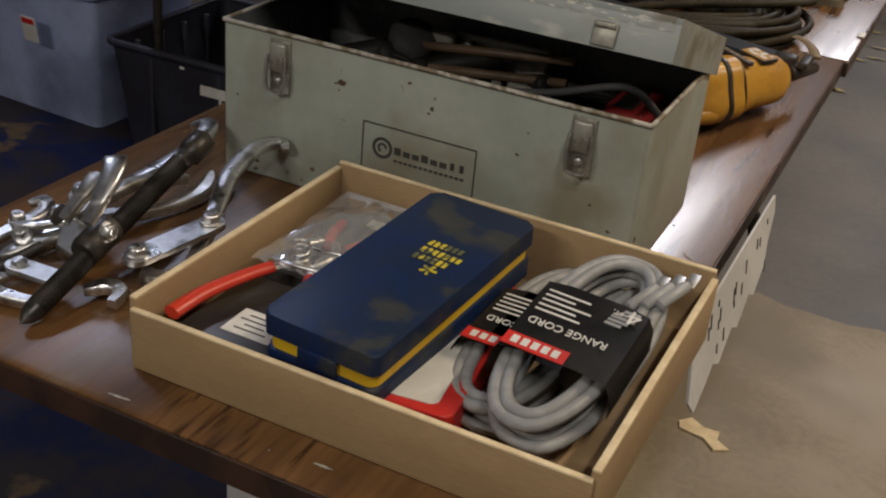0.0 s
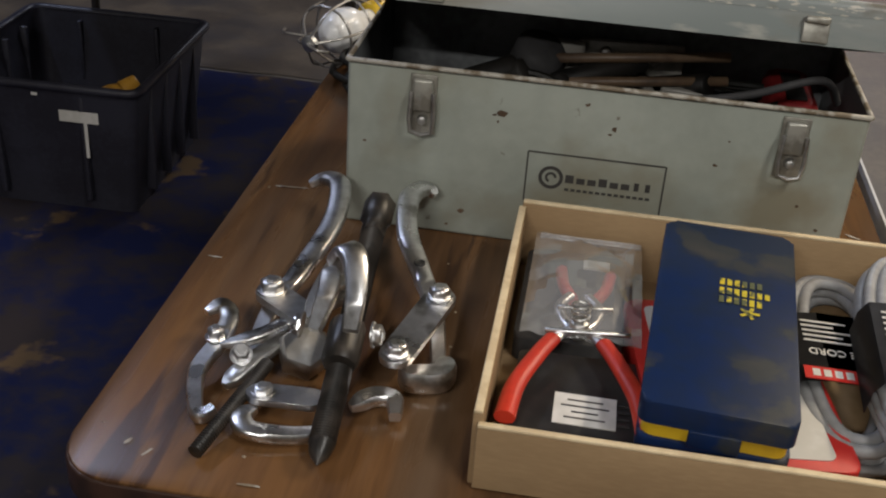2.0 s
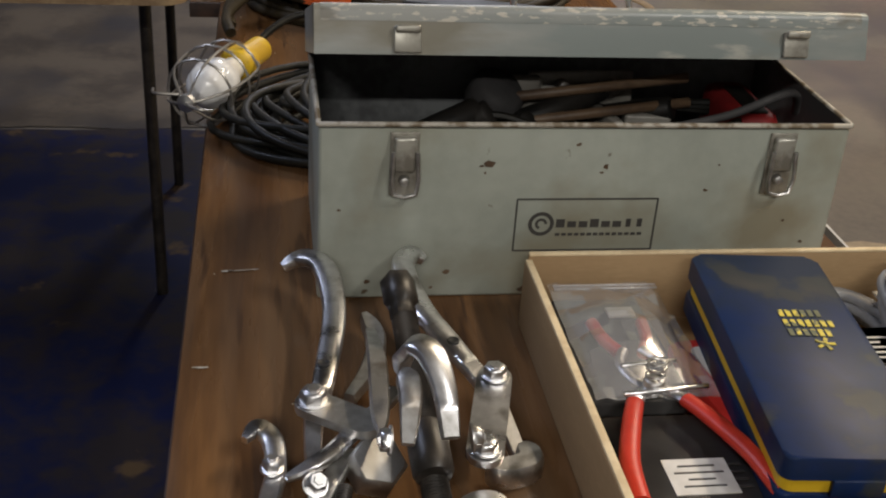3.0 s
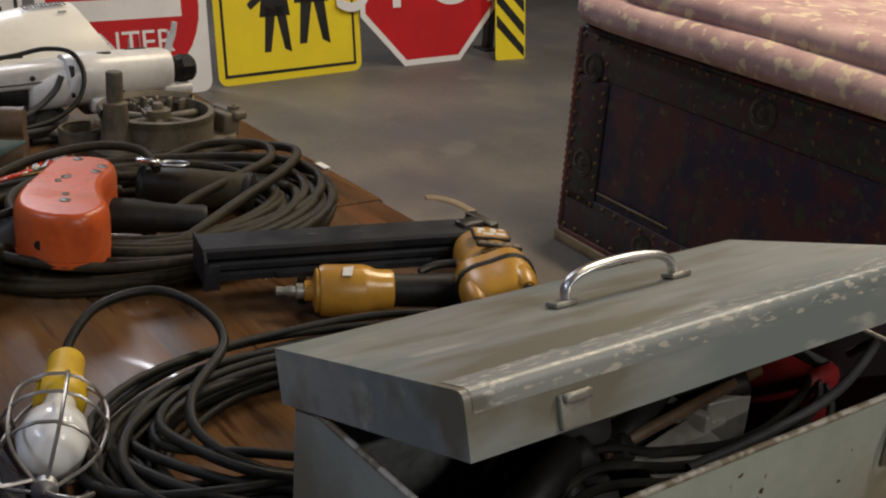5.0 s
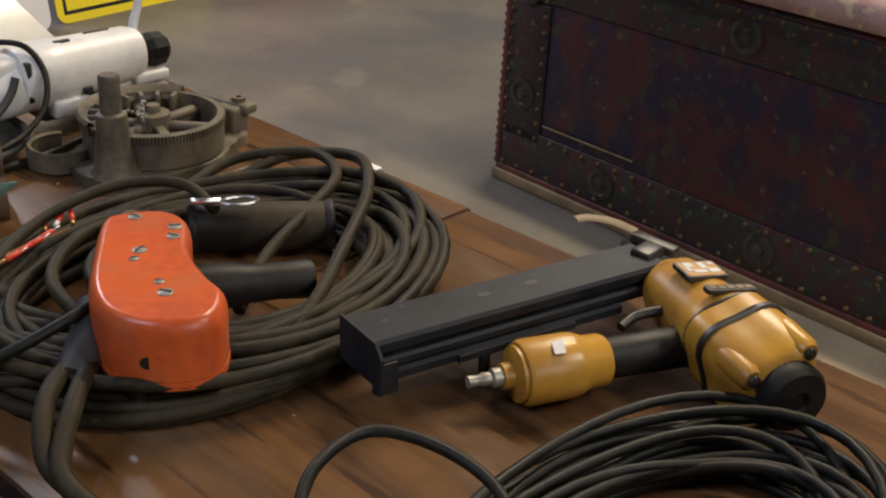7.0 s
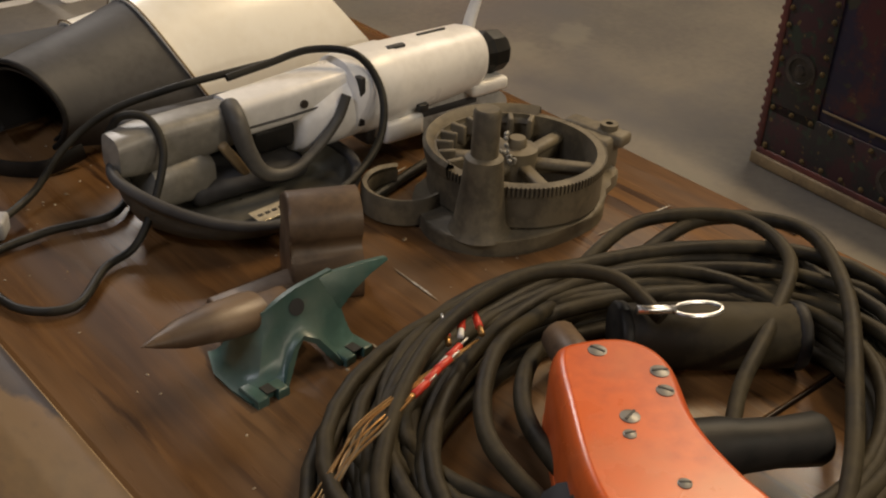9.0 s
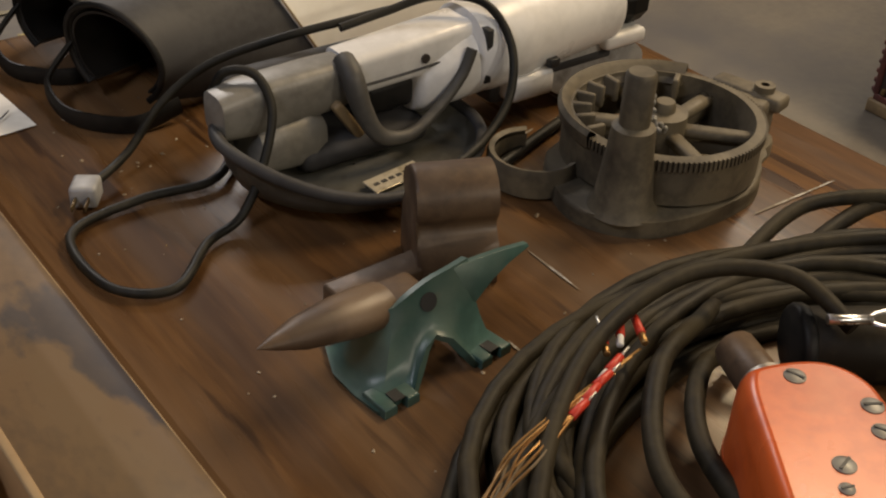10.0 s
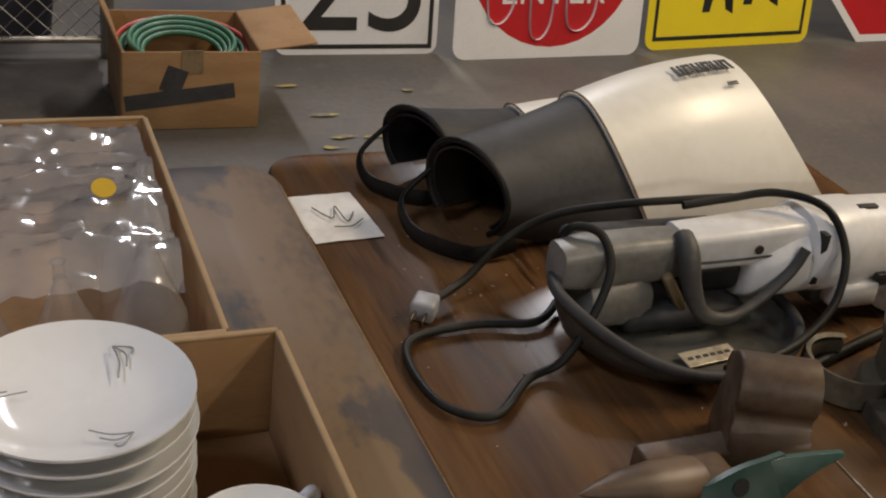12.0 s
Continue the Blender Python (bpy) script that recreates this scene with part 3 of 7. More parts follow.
    for x, z, s in ((0.166, 0.150, 0.006), (0.158, 0.147, 0.003), (0.162, 0.140, 0.002), (0.283, 0.146, 0.004), (0.279, 0.140, 0.0025), (0.253, 0.17, 0.003), (0.30, 0.046, 0.005), (0.286, 0.05, 0.003), (0.13, 0.03, 0.004), (0.115, 0.012, 0.003), (0.21, 0.008, 0.006), (0.23, 0.009, 0.004), (0.02, 0.10, 0.0025), (0.39, 0.12, 0.003), (0.40, 0.148, 0.002), (0.505, 0.06, 0.003), (0.05, 0.02, 0.004), (0.48, 0.085, 0.0025)):
        ring = [(x + s * random.uniform(0.5, 1.2) * math.cos(a), z + s * random.uniform(0.3, 0.9) * math.sin(a)) for a in (0.2, 1.1, 2.0, 3.1, 4.0, 5.2)]
        bm.faces.new([bm.verts.new((px, -0.0006, pz)) for px, pz in ring])
    part("rust_marks", bm, "rust", tb, "dark rust chips", False)
    return tb


toolbox()


def box_contents():
    # router motor, plates and cords lying in the toolbox, each a thing of its own
    z = TOP + 0.012
    t = thing("power_tool", 0.235, 0.120, z + 0.022, 12, "dark grey power tool with plates lying in the toolbox", "power tool")
    bm = bmesh.new()
    rod(bm, (-0.09, 0, 0.055), (0.06, 0, 0.055), 0.045, 0.04)
    part("motor", bm, "dark_grey", t)
    bm = bmesh.new()
    box(bm, 0.03, -0.02, 0.115, 0.10, 0.055, 0.008, 0.002, pose(0, 0, 0, 18))
    box(bm, 0.075, -0.02, 0.105, 0.012, 0.06, 0.04, 0.002)
    part("base_plate", bm, "grey_metal", t, "dull alloy base plate")
    bm = bmesh.new()
    rod(bm, (-0.10, 0.02, 0.09), (-0.06, -0.02, 0.135), 0.02, 0.014)
    rod(bm, (-0.04, 0.03, 0.08), (-0.02, -0.03, 0.125), 0.017, 0.012)
    part("knob", bm, "black_rubber", t)
    t = thing("red_tool_case", 0.474, 0.150, z, 0, "red plastic tool housing standing in the toolbox", "power tool")
    bm = bmesh.new()
    box(bm, 0, -0.01, 0.078, 0.052, 0.12, 0.156, 0.014)
    box(bm, 0, -0.062, 0.07, 0.045, 0.012, 0.11, 0.004)
    part("housing", bm, "dark_red", t)
    boxed("grip_strip", "black_rubber", t, 0.0, -0.02, 0.1565, 0.022, 0.08, 0.003, 0.001, label="black grip strip")
    t = thing("metal_bracket", 0.355, 0.105, z, -8, "pale grey metal bracket lying in the toolbox", "bracket")
    bm = bmesh.new()
    box(bm, 0, 0, 0.075, 0.05, 0.02, 0.15, 0.003)
    box(bm, -0.03, 0.0, 0.12, 0.05, 0.03, 0.03, 0.003)
    part("plate", bm, "grey_metal", t)
    t = thing("router_base", 0.285, 0.140, z + 0.020, 0, "dull grey router base with guide rods in the toolbox", "router base")
    bm = bmesh.new()
    box(bm, 0.01, 0.0, 0.128, 0.120, 0.010, 0.060, 0.003, pose(0, 0, 0, -8, 0, 4))
    box(bm, -0.060, -0.006, 0.135, 0.034, 0.014, 0.050, 0.004)
    part("plate", bm, "grey_metal", t, "dull grey plate")
    for zz, y in ((0.150, -0.030), (0.128, -0.046)):
        bm = bmesh.new()
        rod(bm, (-0.085, y, zz - 0.006), (0.115, y + 0.012, zz + 0.014), 0.0055)
        part("guide_rod", bm, "rust", t, "brown guide rod")
    bm = bmesh.new()
    lathe(bm, [(0.0001, 0.0), (0.026, 0.0), (0.030, 0.006), (0.030, 0.030), (0.022, 0.038), (0.0001, 0.040)], pose(-0.100, -0.010, 0.125, 25, 20), 20)
    part("motor_cap", bm, "dark_grey", t)
    for x in (-0.02, 0.035):
        bm = bmesh.new()
        rod(bm, (x, -0.004, 0.150), (x, -0.022, 0.152), 0.007)
        part("knob", bm, "black_steel", t)
    t = thing("cord_bundle", 0, 0, TOP, 0, "loops of dusty black and grey cord", "cord")
    for k in range(3):
        zz, o = 0.140 + 0.005 * k, 0.016 * k
        bm = bmesh.new()
        tube(bm, smooth_line([(0.08, 0.05 + o, 0.10), (0.15 + 0.01 * (k % 3), 0.06 + o, zz + 0.012), (0.25, 0.045 + o, zz), (0.34, 0.03 + o, zz - 0.006), (0.43, 0.045 + o, zz + 0.006), (0.475, 0.10 + o * 0.5, zz + 0.012), (0.44, 0.17, zz), (0.3, 0.19 - o, zz), (0.16, 0.17 - o, zz - 0.01), (0.09, 0.12, 0.09)], 7), 0.0042, 7)
        part("loop", bm, "cable2", t)
    for p, q, r in (((0.05, 0.06, 0.12), (0.17, 0.10, 0.165), 0.020), ((0.13, 0.05, 0.11), (0.20, 0.15, 0.175), 0.017), ((0.21, 0.10, 0.150), (0.31, 0.13, 0.178), 0.014), ((0.30, 0.16, 0.13), (0.38, 0.10, 0.170), 0.016)):
        bm = bmesh.new()
        rod(bm, p, q, r, r * 0.8)
        part("grip", bm, "black_rubber", t, "black rubber grip")
    bm = bmesh.new()
    tube(bm, smooth_line([(0.24, 0.04, 0.158), (0.33, 0.03, 0.172), (0.41, 0.03, 0.188), (0.485, 0.05, 0.206), (0.515, 0.09, 0.17)], 8), 0.0045, 8)
    part("loop", bm, "dark_grey", t)


box_contents()


# ---- cardboard tray and what lies in it ----
def tray():
    x0, y0, x1, y1, h, t = 0.200, -0.412, 0.637, -0.055, 0.066, 0.005
    tr = thing("cardboard_tray", 0, 0, TOP, 0, "shallow kraft cardboard tray full of tools and cords", "cardboard box")
    bm = bmesh.new()
    box(bm, (x0 + x1) / 2, (y0 + y1) / 2, 0.003, x1 - x0 - 0.002, y1 - y0 - 0.002, 0.004)
    part("base", bm, "kraft", tr)
    for nm, cx, cy, sx, sy, hh in (("front_wall", (x0 + x1) / 2, y0, x1 - x0, t, h - 0.004), ("back_wall", (x0 + x1) / 2, y1, x1 - x0, t, h + 0.012), ("side_wall", x0, (y0 + y1) / 2, t + 0.003, y1 - y0 - t, h + 0.006), ("side_wall", x1, (y0 + y1) / 2, t + 0.003, y1 - y0 - t, h + 0.004)):
        bm = bmesh.new()
        box(bm, cx, cy, 0.001 + hh / 2, sx, sy, hh - 0.002, 0.001)
        w = part(nm, bm, "kraft", tr)
        bm = bmesh.new()
        box(bm, cx, cy, hh + 0.001, sx - 0.001, sy + 0.001, 0.003, 0.0008)
        part("cut_edge", bm, "board_edge", w, "pale cut edge")
    return tr


tray()


def blue_case():
    c = thing("tool_case", 0.391, -0.246, TOP + 0.040, -4.5, "dirty blue plastic tool case with yellow rim, slightly open", "tool case", tilt=(2.5, 0))
    w, d = 0.118, 0.285
    for nm, mt, z0, z1, g in (("base_shell", "blue_case", 0.0, 0.020, 0.0), ("yellow_tray", "yellow", 0.0205, 0.0345, 0.0030), ("lid_shell", "blue_case", 0.035, 0.056, -0.001)):
        bm = bmesh.new()
        prism(bm, rounded(w - 2 * g, d - 2 * g, 0.010), z0, z1, 0.0035)
        part(nm, bm, mt, c)
    boxed("catch", "blue_case", c, 0.0, -0.1435, 0.028, 0.04, 0.004, 0.016, 0.001)
    bm = bmesh.new()
    for k, (yy, n) in enumerate(((0.045, 6), (0.030, 7), (0.016, 6))):
        for i in range(n):
            box(bm, -0.004 + i * 0.0065, yy, 0.0568, 0.0042, 0.010, 0.0005)
    for a in range(5):
        box(bm, 0.012, 0, 0.0568, 0.020, 0.0035, 0.0005, m=Matrix.Translation((0.02, 0.0, 0)) @ Matrix.Rotation(radians(72 * a), 4, "Z") @ Matrix.Diagonal((0.4, 0.9, 1, 1)))
    part("print", bm, "print_yellow", c, "rubbed yellow lettering", False)


blue_case()


def card_pack(x, y, z, turn, tilt=(0, 0)):
    """A flat red, white and black backing card below the case."""
    c = thing("tool_package", x, y, z, turn, "red and black carded tool package under the case", "package", tilt=tilt)
    bm = bmesh.new()
    prism(bm, rounded(0.16, 0.24, 0.012), 0, 0.034, 0.002)
    part("pack", bm, "red_print", c)
    bm = bmesh.new()
    prism(bm, rounded(0.125, 0.215, 0.008), 0.0342, 0.0352)
    part("white_panel", bm, "white_card", c)


card_pack(0.405, -0.265, TOP + 0.006, 8)


def range_cord(x, y, z, turn, label, tilt=(0, 0)):
    """A looped flat grey range cord held by a black printed sleeve."""
    c = thing("range_cord", x, y, z, turn, label, "power cord", "packaged range cords", tilt=tilt)
    for k, (a, b, dz, dx, dy) in enumerate(((0.047, 0.140, 0.008, 0.004, 0), (0.044, 0.134, 0.020, -0.003, 0.005), (0.046, 0.138, 0.033, 0.002, -0.005))):
        for s in range(2):
            bm = bmesh.new()
            pts = []
            for i in range(40):
                u = 2 * math.pi * i / 40
                pts.append((dx + (a - 0.0105 * s) * math.copysign(abs(math.cos(u)) ** 0.8, math.cos(u)), dy + (b - 0.0105 * s) * math.copysign(abs(math.sin(u)) ** 0.9, math.sin(u)), dz + 0.004 * math.sin(2 * u + k) + 0.0028 * s))
            tube(bm, pts, 0.0058, 8, True)
            part("conductor", bm, "grey_rubber", c)
    # black printed sleeve bent over the loops
    sl = new("sleeve")
    sl.parent = c
    sl.matrix_basis = pose(0.002, -0.030, 0.047, 0, 0, 2) @ Matrix.Diagonal((0.84, 1, 1, 1))
    bm = bmesh.new()
    prof = [(-0.066, -0.030), (-0.065, -0.008), (-0.058, 0.004), (-0.03, 0.0075), (0.03, 0.0075), (0.058, 0.004), (0.065, -0.008), (0.066, -0.030)]
    rows = [[bm.verts.new((px, yy, pz)) for px, pz in prof] for yy in (-0.055, 0, 0.055)]
    for p, q in zip(rows, rows[1:]):
        for i in range(len(prof) - 1):
            bm.faces.new((p[i], p[i + 1], q[i + 1], q[i]))
    bmesh.ops.solidify(bm, geom=bm.faces[:], thickness=0.001)
    part("card_sleeve", bm, "black_card", sl, "glossy black printed sleeve")
    # the print reads from the far side
    half = Matrix.Rotation(math.pi, 4, "Z")
    words("lettering", "RANGE CORD", "white_card", sl, 0.0135, half @ Matrix.Translation((0.004, -0.012 + 0.024, 0.0086)))
    words("lettering", "4", "white_card", sl, 0.030, half @ Matrix.Translation((-0.046, -0.040, 0.0086)))
    words("lettering", "FT.", "white_card", sl, 0.009, half @ Matrix.Translation((-0.028, -0.040, 0.0086)))
    bm = bmesh.new()
    box(bm, -0.022, -0.046, 0.0083, 0.068, 0.018, 0.0008)
    part("red_panel", bm, "red_print", sl, "small red panel", False)
    bm = bmesh.new()
    for i in range(5):
        box(bm, -0.044 + i * 0.011, -0.046, 0.0089, 0.0075, 0.010, 0.0006)
    for i, w in enumerate((0.05, 0.042, 0.055, 0.034, 0.048)):
        box(bm, -0.022 - (0.055 - w) / 2, 0.006 + 0.008 * i, 0.0078, w, 0.0022, 0.0008)
    part("print", bm, "white_card", sl, "small white print", False)
    bm = bmesh.new()
    for i in range(5):
        box(bm, 0.030 + 0.003 * i, 0.022 + 0.006 * i, 0.0078, 0.026 - abs(i - 2) * 0.004, 0.004, 0.0008)
    part("printed_picture", bm, "grey_rubber", sl, "", False)
    # spade ends
    for i in range(3):
        bm = bmesh.new()
        p = (0.022 + 0.012 * i, 0.044 + 0.008 * i, 0.040 + 0.002 * i)
        rod(bm, p, (p[0] + 0.012, p[1] + 0.040, p[2] + 0.004), 0.0055)
        part("lead", bm, "grey_rubber", c)
        bm = bmesh.new()
        box(bm, p[0] + 0.014, p[1] + 0.050, p[2] + 0.005, 0.010, 0.024, 0.002, 0.0008, Matrix())
        part("terminal", bm, "steel", c)


range_cord(0.508, -0.196, TOP + 0.006, -2, "grey range cord under another, in a black card sleeve")
range_cord(0.560, -0.232, TOP + 0.046, -3, "coiled grey range cord in a black printed card sleeve", (5, 3))


def pliers():
    k = thing("black_package", 0.278, -0.325, TOP + 0.006, 0, "black backing card with a white price label", "package")
    bm = bmesh.new()
    prism(bm, rounded(0.115, 0.135, 0.006), 0, 0.028, 0.001)
    part("card", bm, "black_card", k)
    bm = bmesh.new()
    box(bm, 0.004, -0.012, 0.0286, 0.052, 0.042, 0.0008)
    lab = part("price_label", bm, "white_card", k, "white price label", False)
    bm = bmesh.new()
    for i, w in enumerate((0.034, 0.022, 0.040, 0.030)):
        box(bm, 0.004, -0.024 + 0.008 * i, 0.0293, w, 0.0016, 0.0005)
    for i in range(4):
        box(bm, 0.036, -0.026 + 0.009 * i, 0.0290, 0.010, 0.003, 0.0006)
    part("print", bm, "ink", lab, "", False)
    p = thing("pliers", 0.270, -0.250, TOP + 0.045, 2, "steel snap-ring pliers with red vinyl grips", "pliers")
    for s in (-1, 1):
        bm = bmesh.new()
        tube(bm, smooth_line([(s * 0.022, -0.012, 0.008), (s * 0.034, -0.040, 0.008), (s * 0.050, -0.085, 0.006), (s * 0.056, -0.128, 0.004)], 7), lambda u: 0.0075 + 0.0015 * u, 10, flat=0.75)
        part("grip", bm, "red", p, "red vinyl grip")
        bm = bmesh.new()
        tube(bm, smooth_line([(s * 0.024, -0.016, 0.008), (s * 0.012, 0.0, 0.008), (-s * 0.010, 0.014, 0.008), (-s * 0.018, 0.040, 0.010), (-s * 0.008, 0.062, 0.010)], 6), lambda u: 0.0065 - 0.002 * u, 8, flat=0.6)
        part("jaw", bm, "chrome", p)
    bm = bmesh.new()
    rod(bm, (0, 0.006, 0.002), (0, 0.006, 0.0175), 0.010, 0.009)
    part("pivot", bm, "steel", p)
    bm = bmesh.new()
    tube(bm, [(0.008 * math.cos(a * 0.6), 0.006 + 0.008 * math.sin(a * 0.6), 0.018 + 0.0006 * a) for a in range(32)], 0.0012, 6)
    part("spring", bm, "steel", p)
    bm = bmesh.new()
    rod(bm, (-0.03, -0.006, 0.012), (0.045, -0.002, 0.013), 0.0022)
    part("tip", bm, "chrome", p)
    bm = bmesh.new()
    rod(bm, (-0.02, 0.032, 0.014), (0.03, 0.036, 0.014), 0.0018)
    part("tip", bm, "chrome", p)
    # spare red grip and small tips in a crumpled clear bag
    b = thing("plastic_bag", 0.272, -0.160, TOP + 0.034, 0, "crumpled clear plastic bag holding red-handled tool", "plastic bag")
    bm = bmesh.new()
    n = 12
    grid = [[bm.verts.new(((i / n - 0.5) * 0.108, (j / n - 0.5) * 0.19, 0.016 + 0.018 * math.sin(math.pi * i / n) * math.sin(math.pi * j / n) + 0.007 * noise.noise(Vector((i * 0.6, j * 0.6, 3))))) for j in range(n + 1)] for i in range(n + 1)]
    for i in range(n):
        for j in range(n):
            bm.faces.new((grid[i][j], grid[i + 1][j], grid[i + 1][j + 1], grid[i][j + 1]))
    part("film", bm, "film", b, "crumpled clear film", angle=12)
    bm = bmesh.new()
    for yy in (0.086, 0.080):
        rod(bm, (-0.05, yy, 0.020), (0.052, yy, 0.020), 0.0014, seg=6)
    part("zip_seal", bm, "film", b)
    for s in (-1, 1):
        bm = bmesh.new()
        tube(bm, smooth_line([(s * 0.010, -0.02, 0.010), (s * 0.020, 0.005, 0.010), (s * 0.024, 0.034, 0.010)], 6), 0.006, 8)
        part("red_grip", bm, "red", b, "short red grip")
    bm = bmesh.new()
    box(bm, 0.01, 0.055, 0.008, 0.026, 0.016, 0.002)
    part("label", bm, "white_card", b, "", False)
    t = thing("foam_wedge", 0.262, -0.150, TOP + 0.006, 0, "folded brown paper under the plastic bag", "paper")
    bm = bmesh.new()
    prism(bm, rounded(0.10, 0.17, 0.01), 0, 0.026, 0.003)
    part("pad", bm, "dark_grey", t)


pliers()


# ---- gear pullers ----
def jaw(name, knots, w, parent, material="chrome", thick=0.009, label=""):
    """A flat forged puller jaw along a curve: tapered, with a hooked tip."""
    bm = bmesh.new()
    line = smooth_line(knots, 7)
    n = len(line)
    rows = []
    for i, p in enumerate(line):
        t = (line[min(i + 1, n - 1)] - line[max(i - 1, 0)]).normalized()
        side = Vector((-t.y, t.x, 0)).normalized()
        up = t.cross(side)
        u = i / (n - 1)
        tip = min(1.0, 0.38 + u * 3.6)
        ww = w * (0.55 + 0.45 * math.sin(math.pi * min(1, 0.25 + u * 0.75))) * tip
        e = thick * 0.28
        rows.append([bm.verts.new(p + side * sx * ww / 2 + up * (-1 if up.z < 0 else 1) * sz * thick * (0.45 + 0.55 * tip) / 2) for sx, sz in ((-1, -0.6), (-0.8, -1), (0.8, -1), (1, -0.6), (1, 0.6), (0.8, 1), (-0.8, 1), (-1, 0.6))])
    for p, q in zip(rows, rows[1:]):
        for k in range(8):
            bm.faces.new((p[k], p[(k + 1) % 8], q[(k + 1) % 8], q[k]))
    bm.faces.new(rows[0][::-1])
    bm.faces.new(rows[-1])
    return part(name, bm, material, parent, label)


def link(a, b, parent, w=0.022, thick=0.006, material="steel"):
    """A flat link bar with rounded ends between two bolts."""
    bm = bmesh.new()
    a, b = Vector(a), Vector(b)
    m, h = along(a, b)
    d = (b - a).normalized()
    side = d.cross(Vector((0, 0, 1))).normalized()
    basis = Matrix((d, side, d.cross(side))).transposed().to_4x4()
    out = []
    for cx, a0 in ((h, -90), (0, 90)):
        for k in range(9):
            g = radians(a0 + 180 * k / 8)
            out.append((cx + w / 2 * math.cos(g), w / 2 * math.sin(g)))
    prism(bm, out, -thick / 2, thick / 2, 0.0012, Matrix.Translation(a) @ basis)
    return part("link", bm, material, parent)


def bolt(p, parent, r=0.009, h=0.012, material="chrome", axis=(0, 0, 1)):
    """A washer with a domed hexagon nut and stub."""
    bm = bmesh.new()
    d = Vector(axis).normalized()
    p = Vector(p)
    m = Matrix.Translation(p) @ d.to_track_quat("Z", "Y").to_matrix().to_4x4()
    lathe(bm, [(0.0001, 0), (r * 1.25, 0), (r * 1.25, h * 0.15), (0.0001, h * 0.15)], m, 18)
    lathe(bm, [(r, h * 0.15), (r, h * 0.72), (r * 0.82, h * 0.85), (r * 0.55, h * 0.85), (r * 0.5, h), (0.0001, h)], m, 6)
    return part("bolt", bm, material, parent)


def hole(p, parent, r=0.0055):
    """A dark drilled hole with a thin worn lip."""
    bm = bmesh.new()
    lathe(bm, [(r, -0.002), (r, 0.0006), (r * 0.9, 0.0009), (r * 0.8, 0.0004), (0.0001, 0.0002)], Matrix.Translation(p), 16)
    return part("drilled_hole", bm, "sign_black", parent, "dark drilled hole")


def threaded(bm, a, b, r, pitch=0.0028):
    """A threaded bar."""
    m, h = along(a, b)
    prof, z = [(0.0001, 0.0)], 0.0
    while z < h:
        prof += [(r * 0.86, z), (r, z + pitch * 0.5)]
        z += pitch
    lathe(bm, prof + [(0.0001, h)], m, 12)


